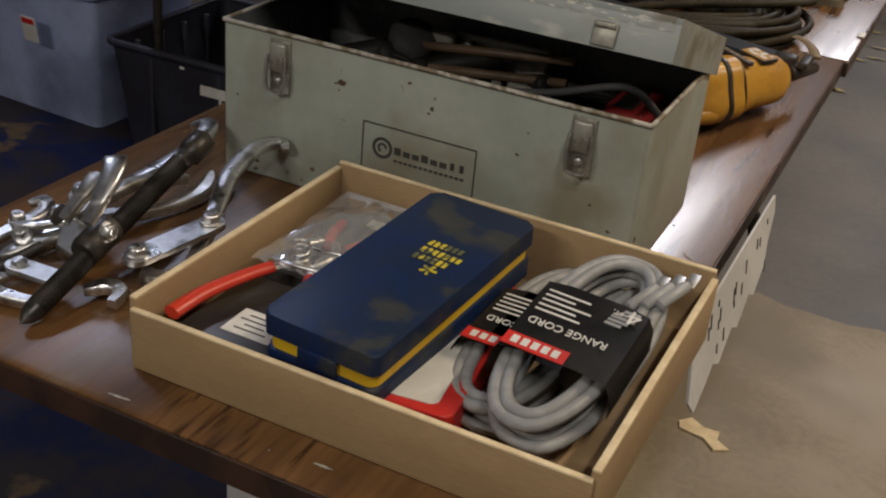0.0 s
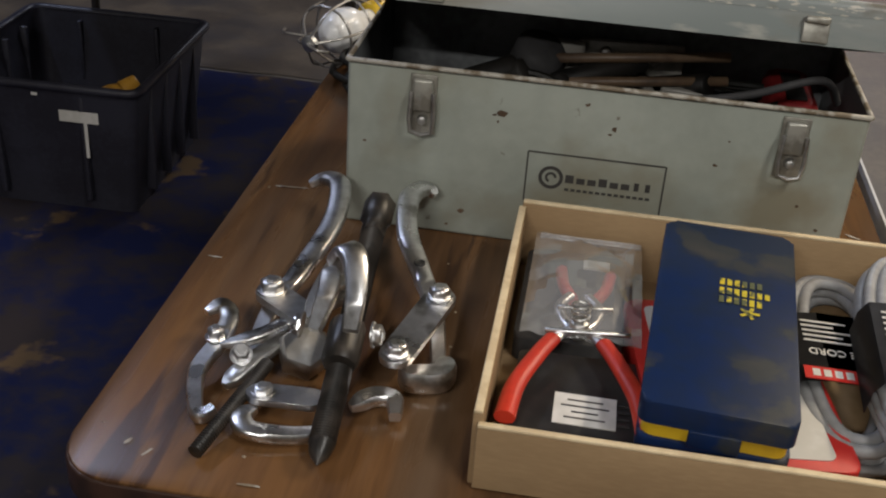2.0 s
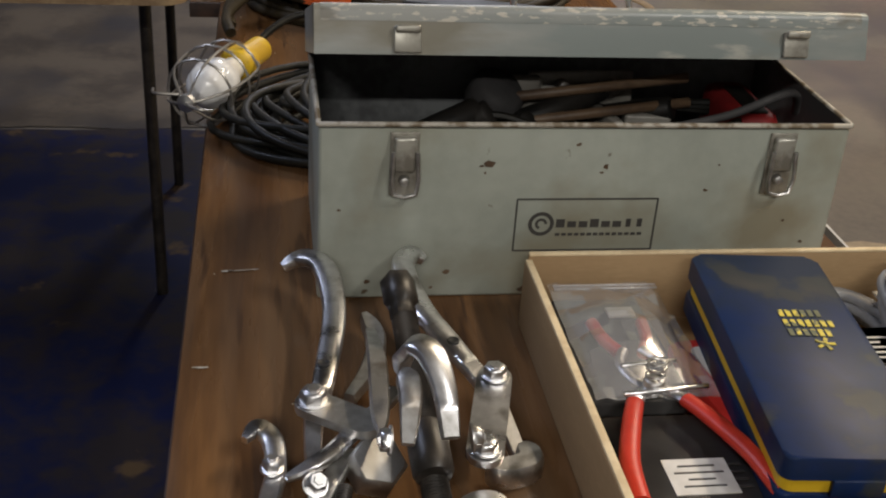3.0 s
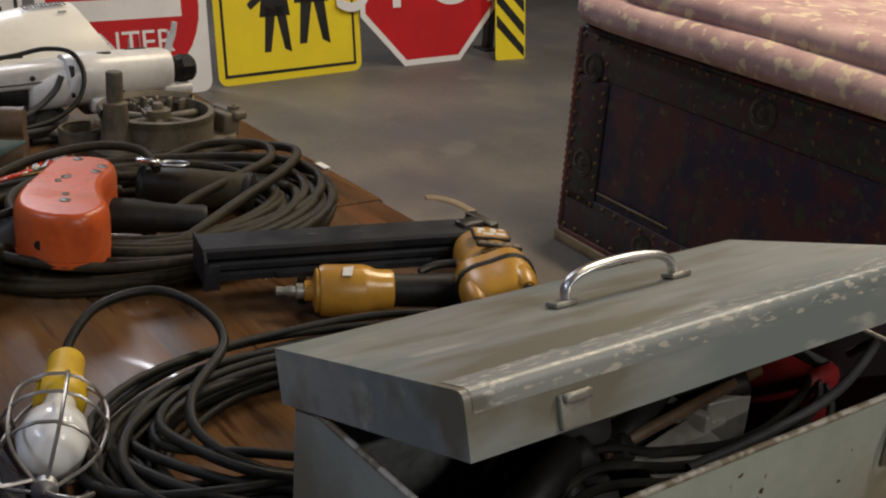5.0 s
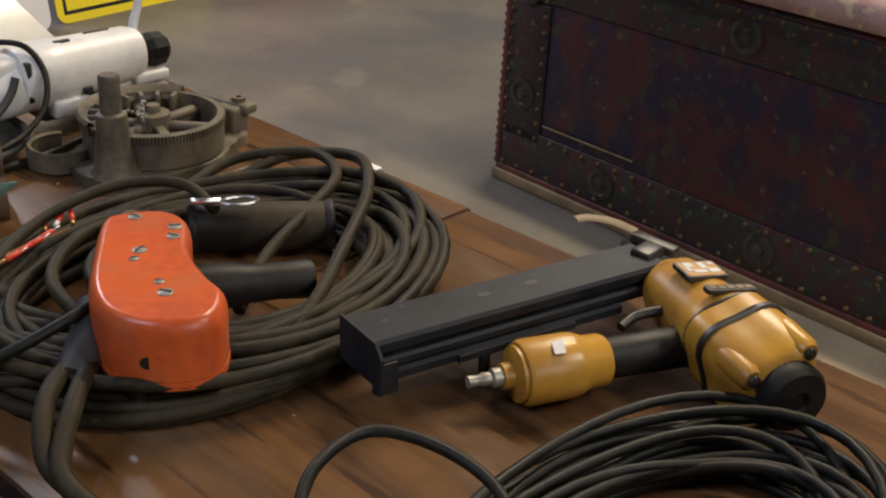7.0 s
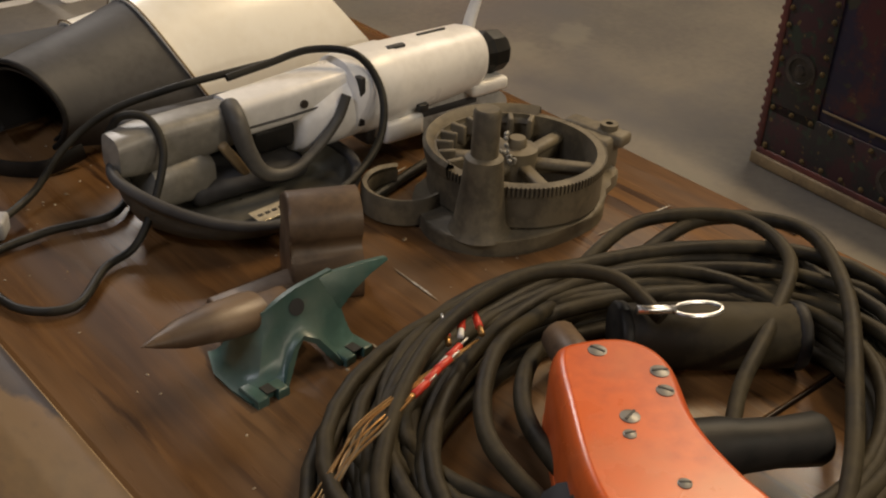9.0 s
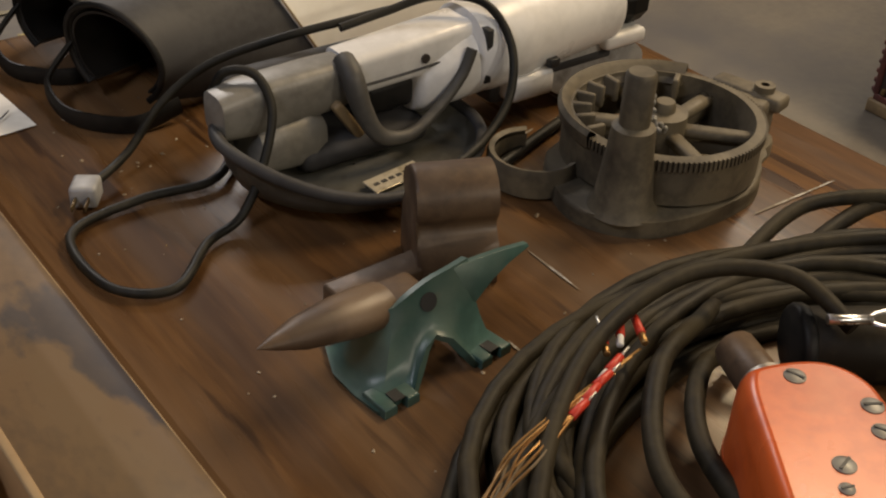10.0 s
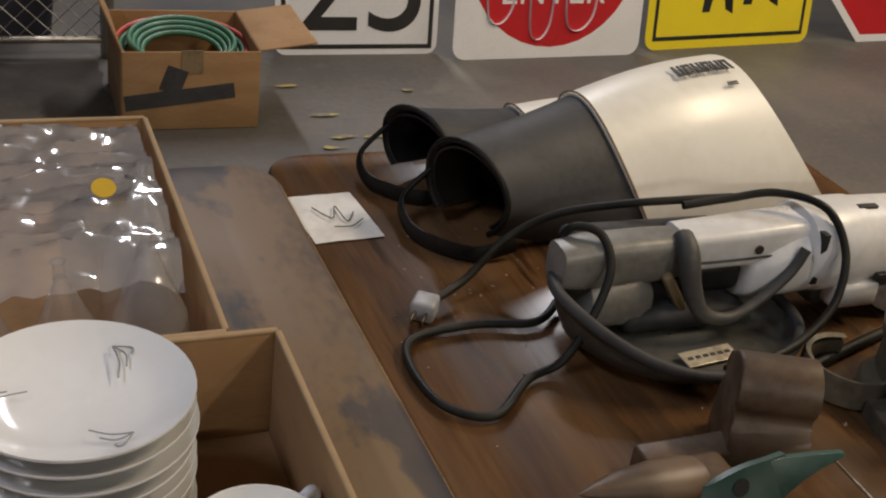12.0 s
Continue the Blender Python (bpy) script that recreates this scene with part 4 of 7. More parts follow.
def large_puller():
    g = thing("gear_puller", 0, 0, TOP, 0, "large chrome two-jaw gear puller with oily black screw", "gear puller", "gear pullers")
    jaw("jaw", [(-0.034, -0.022, 0.050), (-0.016, -0.018, 0.058), (0.004, -0.040, 0.060), (0.011, -0.105, 0.050), (-0.001, -0.187, 0.038), (-0.013, -0.245, 0.028), (-0.014, -0.305, 0.012)], 0.022, g, thick=0.011)
    jaw("jaw", [(0.104, -0.020, 0.054), (0.092, -0.016, 0.060), (0.080, -0.046, 0.060), (0.090, -0.110, 0.054), (0.113, -0.165, 0.046), (0.138, -0.222, 0.034), (0.152, -0.285, 0.014)], 0.022, g, thick=0.011)
    jaw("jaw_hook", [(0.156, -0.270, 0.016), (0.156, -0.296, 0.018), (0.132, -0.304, 0.018), (0.124, -0.298, 0.018)], 0.022, g, thick=0.020)
    hole((-0.002, -0.182, 0.0452), g)
    hole((0.112, -0.163, 0.0528), g)
    link((0.140, -0.215, 0.046), (0.117, -0.305, 0.040), g, 0.030, 0.007, "chrome")
    link((-0.013, -0.238, 0.042), (0.026, -0.272, 0.046), g, 0.030, 0.008)
    bolt((0.140, -0.215, 0.050), g, 0.010, 0.012)
    bolt((0.117, -0.305, 0.044), g, 0.010, 0.011)
    bolt((-0.013, -0.238, 0.046), g, 0.011, 0.014)
    # forged yoke bent over the screw
    jaw("yoke", [(0.054, -0.262, 0.088), (0.056, -0.264, 0.108), (0.064, -0.270, 0.119), (0.074, -0.284, 0.117), (0.081, -0.308, 0.102), (0.083, -0.336, 0.080)], 0.024, g, thick=0.010, label="forged chrome yoke")
    jaw("yoke_arm", [(0.054, -0.284, 0.106), (0.056, -0.306, 0.096), (0.052, -0.334, 0.074)], 0.018, g, "steel", 0.010)
    for s in (-1, 1):
        bolt((0.070 + s * 0.030, -0.328, 0.074), g, 0.009, 0.010, axis=(s, 0, 0.1))
    jaw("side_bar", [(0.036, -0.300, 0.060), (0.040, -0.215, 0.066), (0.042, -0.130, 0.040)], 0.016, g, "steel", 0.012)
    bm = bmesh.new()
    lathe(bm, [(0.0001, 0), (0.015, 0.0), (0.0165, 0.004), (0.0165, 0.040), (0.014, 0.046), (0.0001, 0.046)], along((0.071, -0.290, 0.055), (0.0735, -0.340, 0.041))[0], 14)
    part("screw_block", bm, "black_steel", g, "black threaded block")
    bm = bmesh.new()
    threaded(bm, (0.066, -0.165, 0.084), (0.077, -0.405, 0.016), 0.0115)
    lathe(bm, [(0.0115, 0), (0.008, 0.012), (0.0001, 0.022)], along((0.077, -0.405, 0.016), (0.078, -0.427, 0.010))[0], 12)
    part("screw", bm, "black_steel", g, "oily black threaded screw")
    bm = bmesh.new()
    lathe(bm, [(0.0001, 0), (0.013, 0), (0.0155, 0.003), (0.0155, 0.030), (0.012, 0.034), (0.012, 0.05)], along((0.0645, -0.125, 0.094), (0.066, -0.165, 0.084))[0], 6)
    part("screw_head", bm, "black_steel", g)
    # the second, thinner pair of jaws behind the screw
    jaw("jaw", [(0.040, -0.080, 0.030), (0.050, -0.110, 0.020), (0.040, -0.150, 0.014), (0.020, -0.190, 0.012)], 0.018, g, "steel", 0.012)


def small_puller():
    g = thing("gear_puller", 0, 0, TOP, 0, "small chrome gear puller lying in pieces", "gear puller", "gear pullers")
    jaw("jaw", [(-0.068, -0.262, 0.028), (-0.058, -0.250, 0.030), (-0.046, -0.262, 0.026), (-0.044, -0.300, 0.024), (-0.050, -0.340, 0.018), (-0.034, -0.385, 0.010), (-0.022, -0.378, 0.012)], 0.017, g, thick=0.010)
    bolt((-0.046, -0.300, 0.029), g, 0.008, 0.012)
    jaw("jaw", [(-0.036, -0.318, 0.034), (-0.006, -0.300, 0.038), (0.026, -0.262, 0.042), (0.052, -0.232, 0.044), (0.048, -0.224, 0.044)], 0.014, g, thick=0.008)
    jaw("jaw", [(-0.022, -0.350, 0.016), (-0.006, -0.320, 0.024), (0.014, -0.282, 0.028)], 0.018, g, "steel", 0.010)
    link((0.013, -0.362, 0.022), (0.056, -0.360, 0.022), g, 0.024, 0.007, "chrome")
    bolt((0.016, -0.362, 0.0258), g, 0.008, 0.007)
    jaw("jaw", [(0.012, -0.372, 0.014), (0.004, -0.386, 0.014), (0.016, -0.398, 0.012), (0.050, -0.394, 0.010), (0.074, -0.384, 0.010)], 0.018, g, thick=0.010)
    jaw("jaw", [(0.088, -0.352, 0.014), (0.104, -0.338, 0.018), (0.122, -0.338, 0.018), (0.127, -0.356, 0.014)], 0.018, g, thick=0.011)
    bm = bmesh.new()
    lathe(bm, [(0.0001, 0), (0.022, 0), (0.024, 0.004), (0.024, 0.022), (0.021, 0.026), (0.0001, 0.026)], pose(0.030, -0.290, 0.012, 24, 14), 6)
    part("hub", bm, "steel", g)
    bolt((-0.015, -0.325, 0.032), g, 0.008, 0.014, axis=(0.2, -0.5, 0.8))
    bm = bmesh.new()
    threaded(bm, (0.008, -0.322, 0.026), (-0.020, -0.432, 0.009), 0.0065)
    part("screw", bm, "black_steel", g, "black threaded screw")


large_puller()
small_puller()


# ---- cords ----
def coil(name, cx, cy, rx, ry, r, turns, height, material, label, category, wob=0.02, seed=3, spread=0.28, tilt=0.0, z0=None):
    """A loose coil: one thing, each turn its own part, wandering in width and height."""
    rnd = random.Random(seed)
    t = thing(name, cx, cy, TOP, 0, label, category)
    for k in range(turns):
        f = 1 - spread * rnd.random()
        layer = r + height * (k / max(1, turns - 1)) * (0.75 + 0.25 * rnd.random())
        ph, ox, oy = rnd.uniform(0, 6.28), rnd.uniform(-wob, wob), rnd.uniform(-wob, wob)
        pts = []
        for i in range(44):
            u = 2 * math.pi * i / 44
            q = f + 0.05 * math.sin(2 * u + ph) + 0.03 * math.sin(3 * u + 2 * ph)
            pts.append((ox + rx * q * math.cos(u), oy + ry * q * math.sin(u), max(r, layer + 0.010 * math.sin(u + ph) + 0.005 * math.sin(3 * u + ph) + tilt * math.cos(u))))
        bm = bmesh.new()
        tube(bm, pts, r * rnd.uniform(0.93, 1.05), 12, True)
        part("turn", bm, material, t)
    return t


# extension cord of the cage lamp, a tall coil
cord = coil("extension_cord", 0.152, 0.440, 0.252, 0.160, 0.0052, 22, 0.042, "cable2", "loose coil of black extension cord", "cord", 0.014, 5, 0.30)
bm = bmesh.new()
tube(bm, smooth_line([(-0.216, 0.174, 0.052), (-0.200, 0.205, 0.070), (-0.155, 0.238, 0.088), (-0.090, 0.240, 0.092), (-0.060, 0.178, 0.088), (-0.066, 0.112, 0.076), (-0.135, 0.040, 0.066), (-0.150, -0.020, 0.055), (-0.110, -0.085, 0.040), (-0.03, -0.12, 0.03)], 9), 0.0056, 8)
part("loose_end", bm, "cable2", cord)

big = coil("cable_coil", 0.203, 1.096, 0.303, 0.222, 0.0074, 34, 0.038, "cable", "heavy dusty black cable coil lying on the table", "cable", 0.016, 9, 0.30)
for k, (knots, r) in enumerate((
    ([(0.10, 0.225, 0.03), (0.20, 0.235, 0.050), (0.275, 0.16, 0.062), (0.25, 0.06, 0.064), (0.15, 0.0, 0.055), (0.06, -0.04, 0.040), (-0.02, -0.10, 0.02)], 0.0072),
    ([(0.16, 0.20, 0.03), (0.26, 0.19, 0.052), (0.31, 0.09, 0.064), (0.24, -0.02, 0.066), (0.12, -0.12, 0.060), (0.02, -0.19, 0.046), (-0.08, -0.23, 0.02)], 0.0078),
    ([(-0.29, -0.06, 0.02), (-0.26, 0.06, 0.048), (-0.14, 0.165, 0.070), (-0.02, 0.185, 0.085), (0.05, 0.13, 0.086), (0.055, 0.06, 0.07)], 0.0070),
    ([(-0.20, -0.20, 0.02), (-0.19, -0.08, 0.058), (-0.17, 0.04, 0.064), (-0.09, 0.13, 0.060), (0.0, 0.17, 0.045), (0.05, 0.20, 0.02)], 0.0076),
    ([(-0.15, -0.17, 0.02), (-0.15, -0.06, 0.050), (-0.12, 0.05, 0.054), (-0.05, 0.12, 0.045), (0.02, 0.14, 0.02)], 0.0076),
)):
    bm = bmesh.new()
    tube(bm, smooth_line([(x, y * 0.86, z) for x, y, z in knots], 9), r, 12)
    part("strand", bm, "cable", big)
# ring terminal and frayed leads
bm = bmesh.new()
tube(bm, [(0.075 + 0.020 * math.cos(a * 0.4), 0.030 + 0.012 * math.sin(a * 0.4) - 0.008 * math.cos(a * 0.4), 0.084) for a in range(16)], 0.0018, 6, True)
rod(bm, (0.055, 0.040, 0.086), (0.025, 0.058, 0.088), 0.004)
part("ring_terminal", bm, "chrome", big, "bright ring terminal")
for i, (bx, by, a) in enumerate(((-0.182, 0.088, 12), (-0.164, 0.094, 16), (-0.148, 0.100, 10), (-0.130, 0.106, 16), (-0.112, 0.128, 58), (-0.096, 0.128, 46), (-0.082, 0.120, 62))):
    d = Vector((math.cos(radians(a)), math.sin(radians(a)), 0.1))
    p = Vector((bx, by + 0.020, 0.062 + 0.001 * i))
    bm = bmesh.new()
    rod(bm, p, p + d * 0.019, 0.0036, 0.003)
    part("crimp", bm, "red", big, "small red crimp")
    bm = bmesh.new()
    rod(bm, p - d * 0.010, p, 0.0028)
    part("lug", bm, "white_card" if i % 2 else "copper", big)
    bm = bmesh.new()
    rod(bm, p + d * 0.019, p + d * 0.030, 0.0012)
    part("wire_end", bm, "steel", big)
rnd = random.Random(21)
for i in range(9):
    bm = bmesh.new()
    o = 0.022 * (i / 8 - 0.5)
    ends = (-0.186 + 0.012 * i, 0.108 + 0.003 * i)
    tube(bm, smooth_line([(-0.295 + rnd.uniform(-0.02, 0.02), 0.080 + o * 0.4, 0.022), (-0.262, 0.090 + o * 0.5 + rnd.uniform(-0.004, 0.004), 0.050), (-0.224, 0.100 + o + rnd.uniform(-0.004, 0.004), 0.060 + rnd.uniform(0, 0.006)), (*ends, 0.063)], 6), 0.0011, 6)
    part("bare_wire", bm, "copper" if i % 3 else "tan", big, "frayed bare wire")


# ---- cage lamp ----
def cage_lamp():
    g = thing("work_light", -0.060, 0.625, TOP + 0.052, 0, "yellow wire-caged work light with white bulb", "work light")
    m, _ = along((0, 0, 0), (-0.105, -0.245, -0.002))
    bm = bmesh.new()
    lathe(bm, [(0.0001, -0.012), (0.015, -0.012), (0.019, -0.006), (0.019, 0.040), (0.022, 0.044), (0.026, 0.052), (0.026, 0.078), (0.022, 0.082), (0.0001, 0.082)], m, 20)
    part("socket", bm, "yellow", g, "yellow plastic socket")
    bm = bmesh.new()
    lathe(bm, [(0.0001, 0.078), (0.016, 0.082), (0.018, 0.105), (0.030, 0.128), (0.0335, 0.150), (0.029, 0.172), (0.016, 0.186), (0.0001, 0.190)], m, 24)
    part("bulb", bm, "bulb", g, "frosted white bulb")
    for k in range(6):
        a = radians(60 * k + 15)
        bm = bmesh.new()
        prof = [(0.024, 0.060), (0.040, 0.085), (0.050, 0.120), (0.050, 0.170), (0.040, 0.205), (0.014, 0.226), (0.006, 0.232)]
        tube(bm, smooth_line([m @ Vector((r * math.cos(a), r * math.sin(a), z)) for r, z in prof], 4), 0.0019, 6)
        part("cage_wire", bm, "wire", g)
    for r, z in ((0.0445, 0.098), (0.0515, 0.145), (0.046, 0.190)):
        bm = bmesh.new()
        tube(bm, [m @ Vector((r * math.cos(radians(20 * i)), r * math.sin(radians(20 * i)), z)) for i in range(18)], 0.0019, 6, True)
        part("cage_ring", bm, "wire", g)
    bm = bmesh.new()
    tube(bm, smooth_line([m @ Vector(p) for p in ((0, 0.0, 0.230), (0.010, 0.004, 0.245), (0.030, 0.004, 0.252), (0.042, 0, 0.240))], 6), 0.0022, 6)
    tube(bm, smooth_line([m @ Vector(p) for p in ((-0.01, 0.01, 0.228), (-0.040, 0.01, 0.236), (-0.05, 0.01, 0.222))], 6), 0.002, 6)
    part("hook", bm, "wire", g, "bent wire hook")
    lathe_bm = bmesh.new()
    lathe(lathe_bm, [(0.0001, 0.222), (0.012, 0.224), (0.012, 0.232), (0.0001, 0.236)], m, 14)
    part("end_cap", lathe_bm, "steel", g)


cage_lamp()

# ---- framing nailer ----
def nailer():
    g = thing("nail_gun", 0, 0, TOP, 0, "worn amber framing nail gun with black magazine", "nail gun")
    a, b = Vector((0.180, 0.816, 0.066)), Vector((0.548, 0.726, 0.060))
    d = (b - a).normalized()
    side = Vector((0, 0, 1)).cross(d)
    m = Matrix.Translation(a) @ Matrix((d, side, Vector((0, 0, 1)))).transposed().to_4x4() @ Matrix.Rotation(radians(-2), 4, "X")
    L = (b - a).length
    up = Matrix(((0, 0, 1, 0), (1, 0, 0, 0), (0, 1, 0, 0), (0, 0, 0, 1)))

    def rail(outline, x0, x1):
        bm = bmesh.new()
        prism(bm, outline, x0, x1, 0, m @ up)
        return bm

    # folded channel: broad top, stepped front with two grooves
    part("magazine", rail([(-0.028, 0.016), (0.030, 0.016), (0.033, 0.012), (0.033, -0.026), (0.029, -0.026), (0.029, 0.008), (-0.022, 0.008), (-0.022, 0.002), (-0.030, 0.002), (-0.031, 0.012)], 0, L), "gun_black", g, "long black steel magazine", angle=20)
    part("guide_rail", rail([(-0.020, -0.003), (-0.031, -0.003), (-0.034, -0.006), (-0.034, -0.012), (-0.020, -0.012)], 0.004, L - 0.004), "gun_black", g, angle=20)
    part("lower_rail", rail([(-0.018, -0.015), (-0.034, -0.015), (-0.038, -0.018), (-0.038, -0.026), (-0.018, -0.028)], 0.004, L - 0.07), "gun_black", g, angle=20)
    # solid black core stands for the shade in the open channel
    part("core", rail([(-0.016, 0.006), (-0.016, -0.028), (0.020, -0.028), (0.020, 0.006)], 0.006, L - 0.004), "sign_black", g, "black core for the shade in the magazine's hollow", False)
    part("follower_rail", rail([(-0.038, -0.018), (-0.042, -0.019), (-0.042, -0.026), (-0.038, -0.027)], 0.09, 0.24), "gun_black", g, angle=20)
    # bent end plate with a lip
    bm = bmesh.new()
    prism(bm, [(-0.044, -0.036), (-0.030, -0.040), (-0.030, -0.030), (0.034, -0.030), (0.034, 0.018), (-0.034, 0.018), (-0.046, 0.004)], -0.004, 0.0, 0.001, m @ up)
    box(bm, 0.006, -0.044, -0.018, 0.020, 0.003, 0.034, 0.001, m)
    part("end_plate", bm, "gun_black", g, "bent end plate with bare edges", angle=25)
    for x in (0.030, 0.150, 0.212):
        bm = bmesh.new()
        lathe(bm, [(0.0001, 0.0), (0.0056 if x > 0.1 else 0.003, 0.0)], m @ Matrix.Translation((x, 0.004, 0.0164)) @ Matrix.Diagonal((1.5, 0.8, 1, 1)), 14)
        part("slot_hole", bm, "sign_black", g, "", False)
    for x in (0.125, 0.165):
        boxed("bracket", "black_steel", g, x, -0.036, -0.046, 0.011, 0.008, 0.040, 0.002, m)
    # head: rounded square castings stacked along a lying axis
    n0, n1 = Vector((0.548, 0.706, 0.052)), Vector((0.424, 0.471, 0.054))
    hm, hl = along(n0, n1)
    hm = hm @ Matrix.Rotation(radians(20), 4, "Z")

    def casting(bm, stops, square=0.34, seg=40):
        rows = []
        for z, r in stops:
            row = []
            for i in range(seg):
                q = 2 * math.pi * i / seg
                k = 1 + square * 0.32 * (math.sin(2 * q) ** 2 - 0.5)
                row.append(bm.verts.new(hm @ Vector((r * k * math.cos(q), r * k * math.sin(q), z))))
            rows.append(row)
        for p, q in zip(rows, rows[1:]):
            for k in range(seg):
                bm.faces.new((p[k], p[(k + 1) % seg], q[(k + 1) % seg], q[k]))
        bm.faces.new(rows[0][::-1])
        bm.faces.new(rows[-1])

    bm = bmesh.new()
    casting(bm, [(0.0, 0.020), (0.004, 0.026), (0.012, 0.030), (0.026, 0.038), (0.040, 0.041), (0.104, 0.043), (0.112, 0.046), (0.134, 0.049)], 0.2)
    head = part("housing", bm, "nail_yellow", g, "amber painted alloy housing")
    bm = bmesh.new()
    casting(bm, [(0.134, 0.0475), (0.1345, 0.0505), (0.137, 0.0505), (0.1375, 0.0475)])
    part("gasket", bm, "black_steel", head, "dark gasket line")
    bm = bmesh.new()
    casting(bm, [(0.138, 0.049), (0.140, 0.052), (0.196, 0.053), (0.206, 0.051), (0.232, 0.046), (0.243, 0.039), (0.2445, 0.032)], 0.55)
    cap = part("cylinder_cap", bm, "nail_yellow", g, "amber cylinder cap with screw pockets")
    bm = bmesh.new()
    casting(bm, [(0.166, 0.0525), (0.168, 0.0555), (0.174, 0.0560), (0.176, 0.0530)], 0.55)
    part("raised_band", bm, "black_steel", cap, "grimy raised band")
    for k in range(4):
        q = radians(45 + 90 * k)
        dx, dy = math.cos(q), math.sin(q)
        bm = bmesh.new()
        lathe(bm, [(0.0001, 0.242), (0.0095, 0.242), (0.013, 0.236), (0.0145, 0.200), (0.012, 0.186), (0.0001, 0.184)], hm @ Matrix.Translation((0.044 * dx, 0.044 * dy, 0)), 16)
        boss = part("boss", bm, "nail_yellow", cap)
        bm = bmesh.new()
        rod(bm, hm @ Vector((0.044 * dx, 0.044 * dy, 0.240)), hm @ Vector((0.044 * dx, 0.044 * dy, 0.246)), 0.0065, seg=12)
        part("screw", bm, "black_steel", boss, "dark socket screw")
    bm = bmesh.new()
    lathe(bm, [(0.0001, 0.240), (0.033, 0.240), (0.036, 0.244), (0.0355, 0.256), (0.031, 0.263), (0.012, 0.264), (0.010, 0.261), (0.0001, 0.261)], hm, 30)
    part("exhaust_cap", bm, "black_rubber", cap, "black rubber end cap")
    # printed plate and strip, each seated on the casting

    def plate_at(z, q, w, h, r, nm, material, label, rise=0.0):
        a2 = radians(q)
        o = hm @ Vector((r * math.cos(a2), r * math.sin(a2), z))
        nrm = (hm.to_3x3() @ Vector((math.cos(a2), math.sin(a2), 0))).normalized()
        ax = (hm.to_3x3() @ Vector((0, 0, 1))).normalized()
        pm = Matrix.Translation(o) @ Matrix((ax, nrm.cross(ax), nrm)).transposed().to_4x4()
        bm = bmesh.new()
        prism(bm, rounded(w, h, 0.003, 3), -0.004, 0.0012 + rise, 0.0004, pm)
        return part(nm, bm, material, head, label, False), pm

    top_q = math.degrees(math.atan2((hm.inverted().to_3x3() @ Vector((0, 0, 1))).y, (hm.inverted().to_3x3() @ Vector((0, 0, 1))).x))
    pl, pm = plate_at(0.068, top_q - 4, 0.036, 0.050, 0.0445, "plate_surround", "black_steel", "dark rim of the printed plate")
    pl, pm = plate_at(0.068, top_q - 4, 0.031, 0.045, 0.0445, "plate", "nail_yellow", "worn printed plate", 0.0006)
    bm = bmesh.new()
    for i, (ox, oy, wx, wy) in enumerate(((-0.008, -0.012, 0.010, 0.010), (-0.006, 0.004, 0.014, 0.008), (0.006, 0.013, 0.008, 0.012), (0.007, -0.004, 0.007, 0.016), (0.002, -0.016, 0.009, 0.006), (-0.010, 0.016, 0.006, 0.006))):
        box(bm, ox, oy, 0.0021, wx, wy, 0.0006, 0, pm)
    part("print", bm, "white_card", pl, "worn white print", False)
    pl, pm = plate_at(0.122, top_q - 6, 0.013, 0.060, 0.050, "strip_label", "black_steel", "dark raised strip")
    bm = bmesh.new()
    for i in range(5):
        box(bm, 0, -0.022 + 0.011 * i, 0.0016, 0.007, 0.008, 0.0007, 0, pm)
    part("print", bm, "tan", pl, "pale raised print", False)
    # nose and safety
    bm = bmesh.new()
    rod(bm, (0.560, 0.712, 0.058), (0.588, 0.782, 0.056), 0.014, 0.010)
    box(bm, 0.578, 0.738, 0.074, 0.016, 0.060, 0.010, 0.002, Matrix())
    box(bm, 0.548, 0.728, 0.066, 0.036, 0.026, 0.034, 0.003)
    part("nose", bm, "black_steel", g, "dark steel nose")
    bm = bmesh.new()
    tube(bm, smooth_line([(0.588, 0.770, 0.074), (0.576, 0.796, 0.082), (0.556, 0.818, 0.086), (0.540, 0.826, 0.086)], 5), lambda u: 0.010 - 0.003 * u, 8, flat=0.3)
    part("contact_tip", bm, "tan", g, "pale bent contact tip")
    # triangular web between the head and the grip
    bm = bmesh.new()
    prism(bm, [(0.478, 0.652), (0.532, 0.690), (0.520, 0.640), (0.486, 0.596), (0.462, 0.606)], 0.020, 0.064, 0.006)
    part("web", bm, "nail_yellow", g, "amber web behind the trigger")
    # handle and air fitting
    h0, h1 = Vector((0.474, 0.618, 0.034)), Vector((0.240, 0.732, 0.0345))
    m2, l2 = along(h0, h1)
    m2 = m2 @ Matrix.Diagonal((1.0, 1.0, 1, 1))
    bm = bmesh.new()
    lathe(bm, [(0.0001, 0), (0.024, 0), (0.0225, 0.020), (0.0215, 0.100), (0.0225, 0.110), (0.0001, 0.110)], m2, 22)
    part("grip", bm, "black_rubber", g, "black rubber grip")
    bm = bmesh.new()
    lathe(bm, [(0.0001, 0.106), (0.0255, 0.106), (0.0275, 0.110), (0.028, 0.128), (0.033, 0.140), (0.034, 0.146), (0.034, 0.196), (0.032, 0.201), (0.0001, 0.201)], m2, 26)
    endc = part("end_cap", bm, "nail_yellow", g, "amber end cap")
    bm = bmesh.new()
    lathe(bm, [(0.0001, 0.199), (0.029, 0.199), (0.029, 0.206), (0.014, 0.210), (0.013, 0.220), (0.0001, 0.220)], m2, 20)
    part("cap_disc", bm, "nail_yellow", endc, "grimy end disc")
    bm = bmesh.new()
